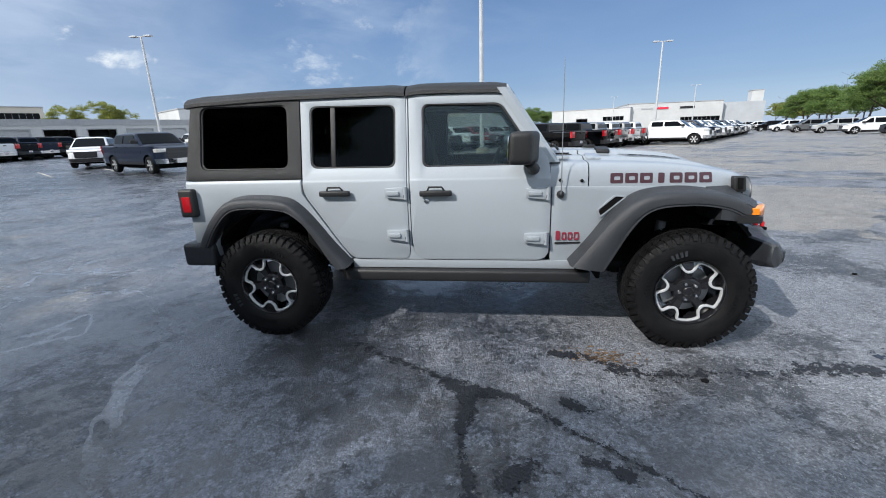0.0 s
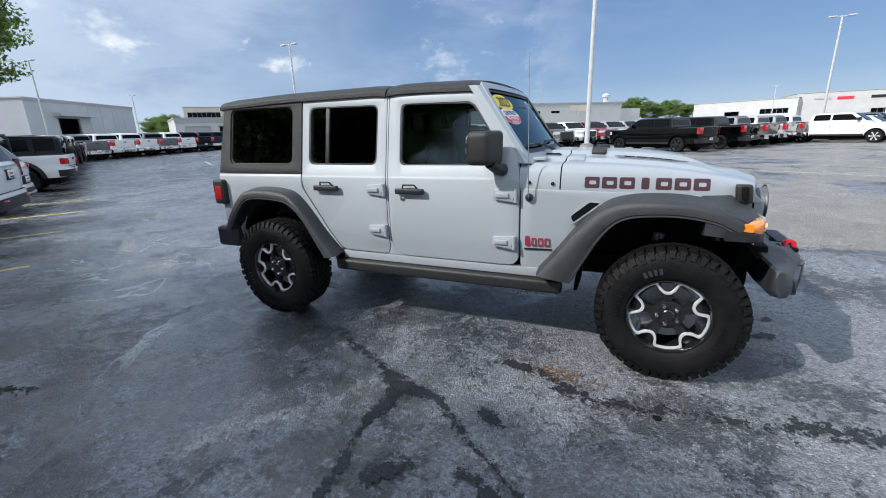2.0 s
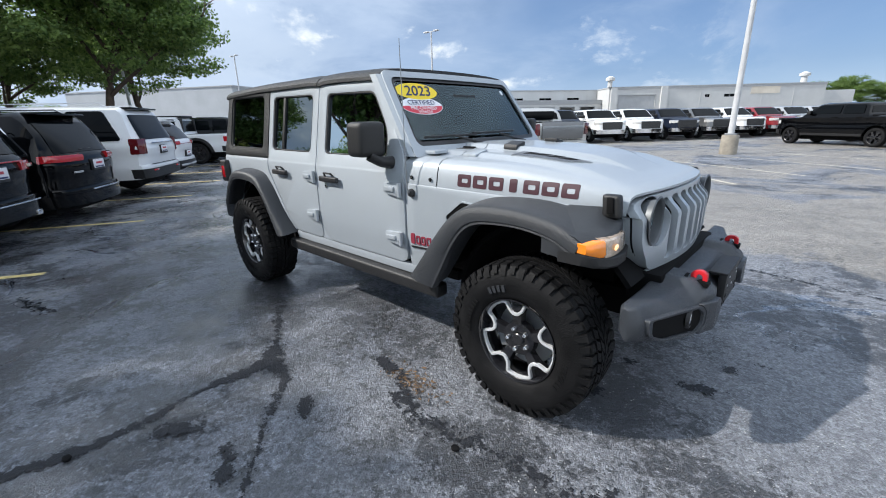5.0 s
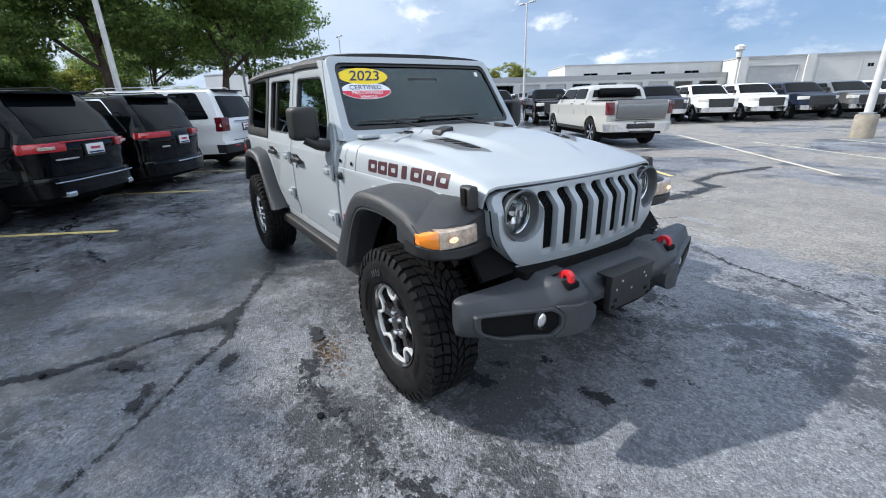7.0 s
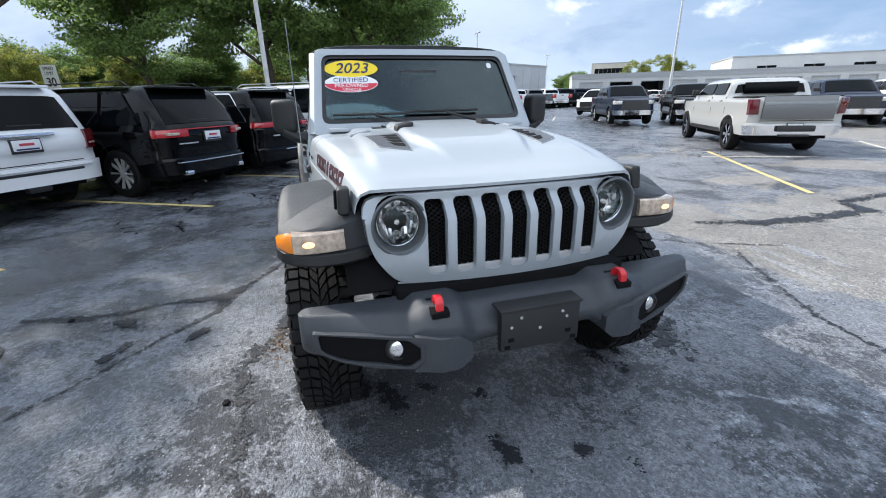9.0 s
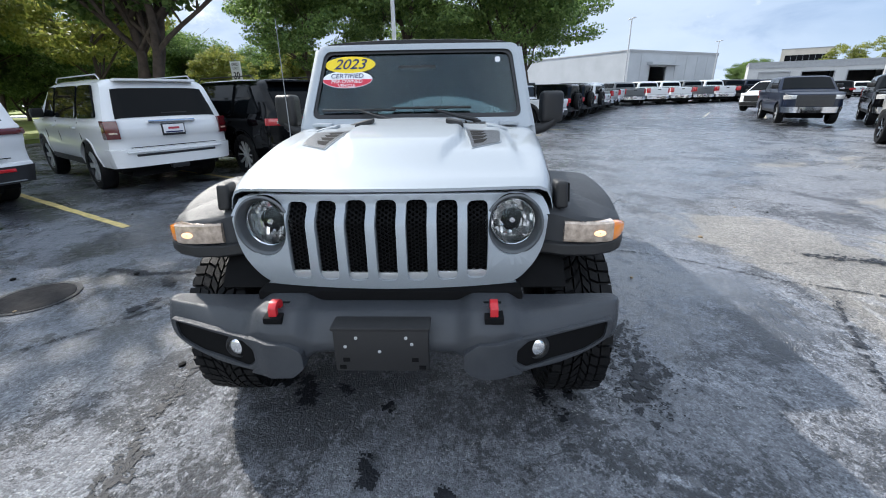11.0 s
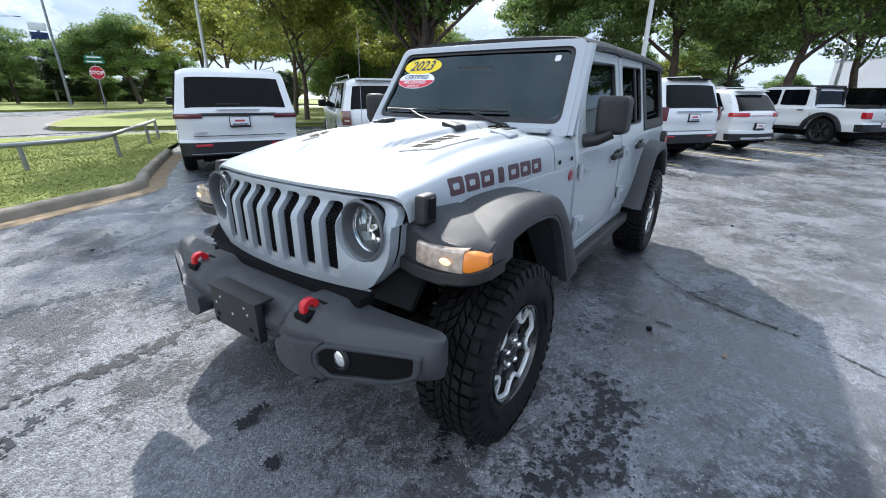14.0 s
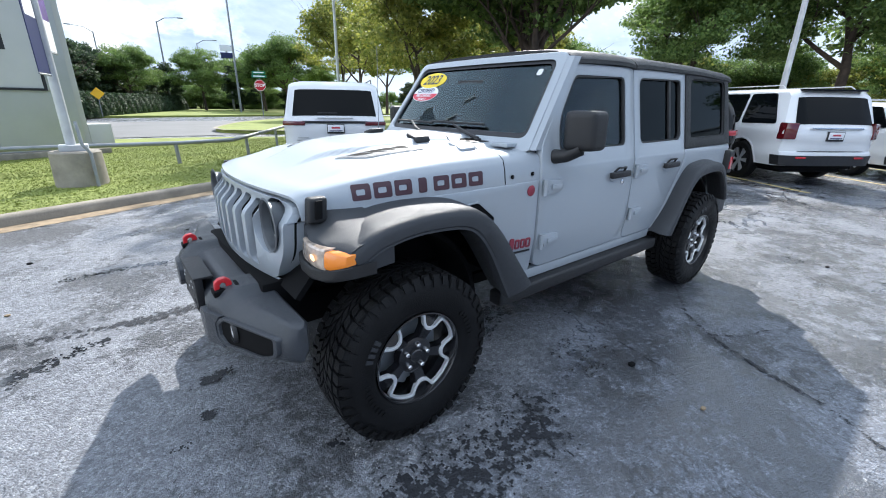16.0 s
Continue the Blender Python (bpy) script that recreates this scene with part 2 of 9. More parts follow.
M["decalred"] = mat("red_badge", (0.25, 0.03, 0.05), 0.35)
M["yellow"] = mat("sticker_yellow", (0.85, 0.62, 0.015), 0.4)
M["stickerred"] = mat("sticker_red", (0.62, 0.03, 0.06), 0.4)
M["stickerwhite"] = mat("sticker_white", (0.82, 0.83, 0.86), 0.4)
M["ink"] = mat("sticker_ink", (0.012, 0.02, 0.09), 0.5)
M["steel"] = mat("galvanised_steel", (0.25, 0.265, 0.28), 0.5, 0.5, vary=0.18, scale=5, rvary=0.1)
M["whitesteel"] = mat("painted_pole", (0.48, 0.49, 0.50), 0.5, vary=0.14, scale=3)
M["concrete"] = mat("concrete", (0.25, 0.225, 0.185), 0.85, vary=0.28, scale=3.5, bump=0.5, bscale=45)
M["kerb"] = mat("kerb_concrete", (0.25, 0.22, 0.175), 0.85, vary=0.35, scale=2.2, bump=0.6, bscale=50)
M["sand"] = mat("washed_out_sand", (0.27, 0.20, 0.125), 0.9, vary=0.4, scale=6, bump=0.5, bscale=90)
M["litter"] = mat("wet_leaf_litter", (0.13, 0.075, 0.032), 0.6, vary=0.5, scale=30)
M["lampdark"] = mat("smoked_red_lens", (0.10, 0.006, 0.009), 0.10, coat=1.0)
M["ventgrey"] = mat("grey_vent_insert", (0.075, 0.08, 0.088), 0.35, bump=0.3, bscale=500)
M["grass"] = mat("lawn_soil", (0.205, 0.238, 0.054), 0.9, vary=0.22, scale=1.3, bump=0.8, bscale=60)
M["blade"] = mat("grass_blade", (0.225, 0.262, 0.060), 0.85, vary=0.22, scale=0.9)
M["roadgrey"] = mat("road_concrete", (0.155, 0.152, 0.148), 0.8, vary=0.15, scale=0.5, bump=0.2, bscale=60)
M["wallwhite"] = mat("white_wall_panels", (0.50, 0.505, 0.50), 0.7, vary=0.07, scale=0.35)
M["wallgrey"] = mat("grey_wall_panels", (0.40, 0.42, 0.44), 0.7, vary=0.08, scale=0.3)
M["wallcream"] = mat("cream_fascia", (0.62, 0.56, 0.47), 0.7, vary=0.1, scale=0.4)
M["shutter"] = mat("shutter_grey", (0.38, 0.39, 0.40), 0.55, vary=0.08, scale=1.0)
M["void"] = mat("open_bay_interior", (0.03, 0.028, 0.026), 0.9, vary=0.4, scale=0.8)
M["roofgrey"] = mat("roof_sheet", (0.34, 0.35, 0.36), 0.7, vary=0.1)
M["pylon"] = mat("pylon_cladding", (0.46, 0.48, 0.50), 0.42, 0.4, vary=0.08, scale=0.6)
M["pylonblack"] = mat("pylon_black", (0.015, 0.015, 0.017), 0.4)
M["purple"] = mat("banner_purple", (0.10, 0.05, 0.22), 0.6, vary=0.6, scale=4)
M["bark"] = mat("bark", (0.075, 0.055, 0.042), 0.9, vary=0.4, scale=6, bump=0.9, bscale=25)
M["signred"] = mat("sign_red", (0.50, 0.015, 0.03), 0.45)
M["signwhite"] = mat("sign_white", (0.78, 0.78, 0.78), 0.5)
M["signgreen"] = mat("sign_green", (0.01, 0.20, 0.11), 0.45)
M["signyellow"] = mat("sign_yellow", (0.75, 0.42, 0.01), 0.45)
M["lineyellow"] = mat("worn_yellow_line", (0.60, 0.47, 0.19), 0.6, vary=0.35, scale=9, bump=0.3, bscale=90)
M["linewhite"] = mat("worn_white_line", (0.52, 0.48, 0.40), 0.6, vary=0.35, scale=9, bump=0.3, bscale=90)
M["tar"] = mat("tar_sealant", (0.021, 0.0225, 0.027), 0.50, vary=0.45, scale=55, bump=0.7, bscale=110, rvary=0.15, spec=0.28)
M["puddle"] = mat("rain_puddle", (0.020, 0.021, 0.024), 0.045, spec=0.6, bump=0.03, bscale=30)
M["iron"] = mat("rusty_iron", (0.024, 0.023, 0.024), 0.85, 0.0, vary=0.4, scale=14, bump=0.5, bscale=60, spec=0.15)


def leafmat(name, a, b):
    m = mat(name, a, 0.55)
    nt = m.node_tree
    bs = nt.nodes["Principled BSDF"]
    geo = nt.nodes.new("ShaderNodeNewGeometry")
    r = nt.nodes.new("ShaderNodeValToRGB")
    r.color_ramp.elements[0].color, r.color_ramp.elements[1].color = (*a, 1), (*b, 1)
    nt.links.new(geo.outputs["Random Per Island"], r.inputs[0]); nt.links.new(r.outputs[0], bs.inputs["Base Color"])
    tl = nt.nodes.new("ShaderNodeBsdfTranslucent")
    nt.links.new(r.outputs[0], tl.inputs[0])
    mx = nt.nodes.new("ShaderNodeMixShader"); mx.inputs[0].default_value = 0.52
    nt.links.new(bs.outputs[0], mx.inputs[1]); nt.links.new(tl.outputs[0], mx.inputs[2])
    nt.links.new(mx.outputs[0], nt.nodes["Material Output"].inputs[0])
    return m


M["leaf"] = leafmat("green_leaves", (0.060, 0.122, 0.030), (0.235, 0.335, 0.090))
M["leafyellow"] = leafmat("yellowing_leaves", (0.125, 0.175, 0.034), (0.38, 0.375, 0.085))
M["leafdark"] = leafmat("dark_conifer_leaves", (0.026, 0.050, 0.027), (0.065, 0.100, 0.045))
M["hedge"] = leafmat("hedge_leaves", (0.022, 0.052, 0.018), (0.050, 0.092, 0.030))


def asphalt():
    m = bpy.data.materials.new("wet_patched_asphalt")
    m.use_nodes = True
    nt = m.node_tree
    b = nt.nodes["Principled BSDF"]
    L = nt.links.new
    tc = nt.nodes.new("ShaderNodeTexCoord")

    def noise_(scale, detail=6, rough=0.6, dist=0.0, vec=None):
        n = nt.nodes.new("ShaderNodeTexNoise")
        n.inputs["Scale"].default_value, n.inputs["Detail"].default_value = scale, detail
        n.inputs["Roughness"].default_value, n.inputs["Distortion"].default_value = rough, dist
        L(vec or tc.outputs["Object"], n.inputs["Vector"])
        return n.outputs["Fac"]

    def rng(v, a, b_, c, d, smooth=False):
        r = nt.nodes.new("ShaderNodeMapRange")
        if smooth:
            r.interpolation_type = "SMOOTHSTEP"
        for i, x in enumerate((a, b_, c, d)):
            r.inputs[i + 1].default_value = x
        L(v, r.inputs[0])
        return r.outputs[0]

    def mth(op, a, c=0.0):
        n = nt.nodes.new("ShaderNodeMath"); n.operation = op
        for i, v in enumerate((a, c)):
            if isinstance(v, (int, float)):
                n.inputs[i].default_value = v
            else:
                L(v, n.inputs[i])
        return n.outputs[0]

    def mix(f, a, c, blend="MIX"):
        n = nt.nodes.new("ShaderNodeMix"); n.data_type, n.blend_type = "RGBA", blend
        for i, v in ((0, f), (6, a), (7, c)):
            if isinstance(v, (int, float)):
                n.inputs[i].default_value = v
            elif isinstance(v, tuple):
                n.inputs[i].default_value = (*v, 1)
            else:
                L(v, n.inputs[i])
        return n.outputs[2]

    def total(*pairs):
        out = None
        for v, k in pairs:
            t = mth("MULTIPLY", v, k)
            out = t if out is None else mth("ADD", out, t)
        return out

    pos = nt.nodes.new("ShaderNodeSeparateXYZ"); L(tc.outputs["Object"], pos.inputs[0])
    big, mid, rag, grit = noise_(0.45, 4, 0.55, 0.4), noise_(2.3, 8, 0.66), noise_(11, 12, 0.78), noise_(60, 6, 0.8)
    # rain still lies to the west; the lot east of the vehicle has dried
    south_ = mth("MULTIPLY", mth("MINIMUM", mth("SUBTRACT", pos.outputs[1], 3.0), 0.0), 0.30)
    north_ = mth("MULTIPLY", mth("MAXIMUM", mth("SUBTRACT", pos.outputs[1], 4.4), 0.0), 0.9)
    across_ = mth("ADD", pos.outputs[0], mth("ADD", south_, north_))
    drying = mth("MULTIPLY", mth("MULTIPLY", rng(pos.outputs[0], -3.0, -0.5, 0, 1, True), rng(pos.outputs[0], 6.5, 3.5, 0, 1, True)),
                 mth("MULTIPLY", rng(pos.outputs[1], 6.0, 7.2, 0, 1, True), rng(pos.outputs[1], 12.0, 9.5, 0, 1, True)))
    # extra wet here also puts tree shade and the vehicle's shadow into the colour
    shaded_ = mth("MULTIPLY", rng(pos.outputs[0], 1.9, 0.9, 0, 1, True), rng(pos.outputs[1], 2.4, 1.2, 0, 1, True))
    shadow_side_ = mth("MULTIPLY", rng(pos.outputs[0], 3.4, 1.8, 0, 1, True), mth("MULTIPLY", rng(pos.outputs[1], 4.2, 5.2, 0, 1, True), rng(pos.outputs[1], 7.4, 6.2, 0, 1, True)))
    wetf = total((across_, -0.30), (big, 2.4), (mid, 1.1), (rag, 0.35), (shaded_, 0.55), (shadow_side_, 0.75), (drying, -0.6))
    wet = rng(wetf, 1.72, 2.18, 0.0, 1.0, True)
    # single stones of the aggregate
    agg = nt.nodes.new("ShaderNodeTexVoronoi"); agg.inputs["Scale"].default_value = 150
    L(tc.outputs["Object"], agg.inputs["Vector"])
    aggv = nt.nodes.new("ShaderNodeSeparateColor"); L(agg.outputs["Color"], aggv.inputs[0])
    agg2 = nt.nodes.new("ShaderNodeTexVoronoi"); agg2.inputs["Scale"].default_value = 58
    L(tc.outputs["Object"], agg2.inputs["Vector"])
    agg2v = nt.nodes.new("ShaderNodeSeparateColor"); L(agg2.outputs["Color"], agg2v.inputs[0])
    dry = mix(rng(mid, 0.34, 0.66, 0, 1), (0.170, 0.181, 0.203), (0.255, 0.266, 0.288))
    dry = mix(rng(rag, 0.42, 0.62, 0, 0.7), dry, (0.118, 0.126, 0.144))
    # old sealcoat left in ragged dark islands
    isle = total((noise_(0.95, 4, 0.6, 0.3), 0.40), (noise_(8.5, 12, 0.80, 0.3), 0.36), (noise_(36, 8, 0.8), 0.24))
    seal = rng(isle, 0.516, 0.524, 0.0, 1.0)
    spots = rng(total((noise_(17, 10, 0.72, 0.5), 0.7), (big, 0.3)), 0.560, 0.578, 0.0, 0.9)
    col = mix(mth("MAXIMUM", seal, spots), dry, (0.040, 0.044, 0.053))
    # buff dust dried on in sheets over the eastern lot
    dustf = total((noise_(0.30, 5, 0.6, 0.8), 1.0), (rag, 0.16), (mid, 0.10), (drying, 0.19), (rng(across_, 2.0, 9.0, 0, 1), 0.16))
    dust = rng(dustf, 0.738, 0.775, 0.0, 0.8)
    col = mix(dust, col, mix(rng(mid, 0.3, 0.7, 0, 1), (0.225, 0.205, 0.175), (0.335, 0.305, 0.262)))
    # stones light and dark, and a few pale ones painted as glints
    col = mix(1.0, col, mix(aggv.outputs[0], (0.66, 0.66, 0.66), (1.34, 1.34, 1.34)), "MULTIPLY")
    col = mix(1.0, col, mix(agg2v.outputs[0], (0.64, 0.64, 0.65), (1.36, 1.36, 1.36)), "MULTIPLY")
    col = mix(1.0, col, mix(rng(grit, 0.36, 0.64, 0, 1), (0.66, 0.66, 0.67), (1.26, 1.26, 1.26)), "MULTIPLY")
    glint = mth("MULTIPLY", rng(aggv.outputs[1], 0.984, 0.988, 0, 1), rng(mid, 0.42, 0.60, 0.15, 1.0))
    col = mix(glint, col, (0.52, 0.52, 0.50))
    pit = rng(noise_(44, 5, 0.75, 0.6), 0.625, 0.655, 0.0, 0.85)
    col = mix(pit, col, (0.018, 0.019, 0.022))
    # hairline cracks, wandering
    cr = nt.nodes.new("ShaderNodeTexVoronoi"); cr.feature = "DISTANCE_TO_EDGE"; cr.inputs["Scale"].default_value = 0.36
    wob = nt.nodes.new("ShaderNodeMix"); wob.data_type = "RGBA"; wob.blend_type = "ADD"; wob.inputs[0].default_value = 0.55
    nz = nt.nodes.new("ShaderNodeTexNoise"); nz.inputs["Scale"].default_value, nz.inputs["Detail"].default_value = 2.2, 12
    nz.inputs["Roughness"].default_value = 0.68
    L(tc.outputs["Object"], nz.inputs["Vector"]); L(tc.outputs["Object"], wob.inputs[6]); L(nz.outputs["Color"], wob.inputs[7])
    L(wob.outputs[2], cr.inputs["Vector"])
    crack = mth("MULTIPLY", rng(cr.outputs["Distance"], 0.0, 0.0022, 0.85, 0), rng(noise_(0.9, 4), 0.50, 0.56, 0, 1))
    col = mix(crack, col, (0.010, 0.010, 0.011))
    filmf = rng(total((noise_(1.3, 7, 0.65, 0.5), 0.42), (noise_(7.5, 12, 0.78, 0.3), 0.36), (noise_(34, 8, 0.8), 0.22)), 0.486, 0.512, 0.0, 1.0)
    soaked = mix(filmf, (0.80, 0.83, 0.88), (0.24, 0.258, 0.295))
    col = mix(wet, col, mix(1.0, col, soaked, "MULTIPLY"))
    L(col, b.inputs["Base Color"])
    # water: a film where it is wet, thin standing runs in the low places
    ridge = mth("ABSOLUTE", mth("SUBTRACT", noise_(0.42, 5, 0.6, 1.2), 0.5))
    pool = mth("MULTIPLY", rng(ridge, 0.006, 0.014, 1, 0), rng(noise_(0.20, 3), 0.50, 0.58, 0, 1))
    rough = mth("ADD", rng(wet, 0, 1, 0.50, 0.43), rng(grit, 0.3, 0.7, -0.07, 0.12))
    rough = mth("SUBTRACT", rough, mth("MULTIPLY", seal, 0.10))
    rough = mth("MULTIPLY", rough, rng(pool, 0, 1, 1.0, 0.25))
    L(rough, b.inputs["Roughness"])
    b.inputs["Specular IOR Level"].default_value = 0.95
    film = mth("MULTIPLY", wet, rng(filmf, 0, 1, 0.12, 1.0))
    L(film, b.inputs["Coat Weight"])
    L(rng(total((mid, 0.5), (rag, 0.5)), 0.38, 0.60, 0.07, 0.36), b.inputs["Coat Roughness"])
    b.inputs["Coat IOR"].default_value = 1.45
    h = total((agg.outputs["Distance"], -0.9), (agg2.outputs["Distance"], -0.9), (grit, 0.9), (pit, -0.8), (crack, -1.6), (seal, 0.25), (rag, 0.8))
    bp = nt.nodes.new("ShaderNodeBump"); bp.inputs["Distance"].default_value = 0.010
    L(mth("MULTIPLY", rng(wet, 0, 1, 0.95, 0.75), rng(pool, 0, 1, 1.0, 0.06)), bp.inputs["Strength"]); L(h, bp.inputs["Height"]); L(bp.outputs[0], b.inputs["Normal"])
    bc = nt.nodes.new("ShaderNodeBump"); bc.inputs["Distance"].default_value = 0.006; bc.inputs["Strength"].default_value = 0.30
    L(total((rag, 0.8), (grit, 0.45), (agg2.outputs["Distance"], -0.35)), bc.inputs["Height"]); L(bc.outputs[0], b.inputs["Coat Normal"])
    return m


M["asphalt"] = asphalt()

# ---------------------------------------------------------------- mesh helpers


def part(name, bm, material, parent=None, label="", smooth=38, recalc=True):
    if recalc:
        bmesh.ops.recalc_face_normals(bm, faces=bm.faces)
    me = bpy.data.meshes.new(name)
    bm.to_mesh(me)
    bm.free()
    me.materials.append(material)
    if smooth:
        me.shade_smooth()
        me.set_sharp_from_angle(angle=radians(smooth))
    ob = new(name, me)
    if parent:
        ob.parent = parent
    if label:
        ob["label"] = label
    return ob


def again(ob, m, parent):
    """Another part on the same mesh, moved by the matrix m."""
    o = ob.copy()
    scene.collection.objects.link(o)
    o.parent, o.matrix_basis = parent, m
    return o


def thing(name, m, label, category, group="", kind=""):
    e = new(name)
    e.empty_display_size = 0.2
    e.matrix_world = m
    return tagged(e, label, category, group, kind)


def rounded(pts, r, n=4):
    """A polygon with its corners rounded; r one radius or one for each corner."""
    out = []
    k = len(pts)
    for i in range(k):
        p, a, c = Vector(pts[i]), Vector(pts[i - 1]), Vector(pts[(i + 1) % k])
        ri = r[i] if isinstance(r, (list, tuple)) else r
        da, dc = (a - p), (c - p)
        ri = min(ri, da.length * 0.48, dc.length * 0.48)
        if ri < 1e-4:
            out.append(tuple(p))
            continue
        s, e = p + da.normalized() * ri, p + dc.normalized() * ri
        for j in range(n + 1):
            t = j / n
            q = s * (1 - t) ** 2 + p * 2 * t * (1 - t) + e * t ** 2
            out.append(tuple(q))
    return out


def ellipse(cu, cv, ru, rv, n=24):
    return [(cu + ru * math.cos(2 * math.pi * i / n), cv + rv * math.sin(2 * math.pi * i / n)) for i in range(n)]


def place3(plane, u, v, d):
    return {"xz": (u, d, v), "yz": (d, u, v), "xy": (u, v, d)}[plane]


def plate(outer, holes, d0, d1, plane="xz", bm=None):
    """A plate with holes, from depth d0 to d1."""
    bm = bm or bmesh.new()
    edges = []
    for loop in [outer, *holes]:
        vs = [bm.verts.new(place3(plane, u, v, d0)) for u, v in loop]
        edges += [bm.edges.new((vs[i], vs[(i + 1) % len(vs)])) for i in range(len(vs))]
    res = bmesh.ops.triangle_fill(bm, use_beauty=True, edges=edges)
    faces = [f for f in res["geom"] if isinstance(f, bmesh.types.BMFace)]
    ext = bmesh.ops.extrude_face_region(bm, geom=faces, use_keep_orig=True)
    vs = [v for v in ext["geom"] if isinstance(v, bmesh.types.BMVert)]
    off = Vector(place3(plane, 0, 0, d1 - d0))
    bmesh.ops.translate(bm, verts=vs, vec=off)
    return bm


def box(bm, x0, x1, y0, y1, z0, z1, bev=0.0, seg=2):
    r = bmesh.ops.create_cube(bm, size=1)
    for v in r["verts"]:
        v.co = Vector(((x0 + x1) / 2 + v.co.x * (x1 - x0), (y0 + y1) / 2 + v.co.y * (y1 - y0), (z0 + z1) / 2 + v.co.z * (z1 - z0)))
    if bev:
        es = list({e for v in r["verts"] for e in v.link_edges})
        bmesh.ops.bevel(bm, geom=es, offset=bev, segments=seg, affect="EDGES", profile=0.6)
    return bm


def boxed(*a, **k):
    return box(bmesh.new(), *a, **k)


def cuts(bm, axis, at):
    for c in at:
        co, no = [0, 0, 0], [0, 0, 0]
        co["xyz".index(axis)], no["xyz".index(axis)] = c, 1
        bmesh.ops.bisect_plane(bm, geom=bm.verts[:] + bm.edges[:] + bm.faces[:], plane_co=co, plane_no=no, dist=1e-5)
    return bm


def warp(bm, f):
    for v in bm.verts:
        v.co = Vector(f(*v.co))
    return bm


def loft(rings, closed=True, caps=True, bm=None):
    bm = bm or bmesh.new()
    rows = [[bm.verts.new(p) for p in ring] for ring in rings]
    k = len(rows[0])
    for a, b in zip(rows, rows[1:]):
        for i in range(k if closed else k - 1):
            j = (i + 1) % k
            bm.faces.new((a[i], a[j], b[j], b[i]))
    if caps and closed:
        bm.faces.new(rows[0][::-1])
        bm.faces.new(rows[-1])
    return bm


def tube(pts, r, n=10, bm=None):
    """A round bar along pts; r one radius or one for each point."""
    pts = [Vector(p) for p in pts]
    rings = []
    for i, p in enumerate(pts):
        d = (pts[min(i + 1, len(pts) - 1)] - pts[max(i - 1, 0)]).normalized()
        a = d.orthogonal().normalized() if i == 0 else (prev - d * prev.dot(d)).normalized()
        prev = a
        b = d.cross(a)
        ri = r[i] if isinstance(r, (list, tuple)) else r
        rings.append([p + (a * math.cos(2 * math.pi * k / n) + b * math.sin(2 * math.pi * k / n)) * ri for k in range(n)])
    return loft(rings, True, True, bm)


def lathe(profile, n=32, axis="y", bm=None, close=False):
    """Turned about the axis: profile of (radius, along)."""
    rings = []
    for r, a in profile:
        ring = []
        for i in range(n):
            c, s = r * math.cos(2 * math.pi * i / n), r * math.sin(2 * math.pi * i / n)
            ring.append({"y": (c, a, s), "x": (a, c, s), "z": (c, s, a)}[axis])
        rings.append(ring)
    if close:
        rings.append(rings[0])
    bm = loft(rings, True, False, bm)
    if close:
        bmesh.ops.remove_doubles(bm, verts=bm.verts, dist=1e-6)
    return bm


def smoothstep(a, b, x):
    t = max(0.0, min(1.0, (x - a) / (b - a)))
    return t * t * (3 - 2 * t)


def lerp_table(tab, x):
    if x <= tab[0][0]:
        return tab[0][1]
    for (a, va), (b, vb) in zip(tab, tab[1:]):
        if x <= b:
            return va + (vb - va) * (x - a) / (b - a)
    return tab[-1][1]


def words(text, size, m, material, name, parent, depth=0.0015, bold=0.0, shear=0.0):
    """Lettering in the built-in font as a mesh part, centred at m."""
    cu = bpy.data.curves.new(name, "FONT")
    cu.body, cu.size, cu.extrude, cu.align_x, cu.align_y, cu.offset, cu.shear = text, size, depth, "CENTER", "CENTER", bold, shear
    tmp = bpy.data.objects.new(name, cu)
    scene.collection.objects.link(tmp)
    dg = bpy.context.evaluated_depsgraph_get()
    me = bpy.data.meshes.new_from_object(tmp.evaluated_get(dg))
    bpy.data.objects.remove(tmp)
    me.materials.clear()
    me.materials.append(material)
    ob = new(name, me)
    ob.parent, ob.matrix_basis = parent, m
    return ob


def rise(x, y):
    """The lot climbs very gently to the north-west."""
    d = (Vector((x, y)) - Vector((0, 3))).dot(Vector((-0.84, 0.543)))
    return 0.42 * smoothstep(18, 48, d)


# ---------------------------------------------------------------- ground
GR, GS = Vector((-0.84, 0.543)), Vector((0.543, 0.84))      # the lot's own grid


def ground_sheet():
    bm = bmesh.new()
    ax = [-2500, -900, -400, -200, -130] + list(range(-100, 101, 4)) + [130, 200, 400, 900, 2500]
    grid = [[bm.verts.new((x, y, rise(x, y))) for x in ax] for y in ax]
    for j in range(len(ax) - 1):
        for i in range(len(ax) - 1):
            bm.faces.new((grid[j][i], grid[j][i + 1], grid[j + 1][i + 1], grid[j + 1][i]))
    return bm


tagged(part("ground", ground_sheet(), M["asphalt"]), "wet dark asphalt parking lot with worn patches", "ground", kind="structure")


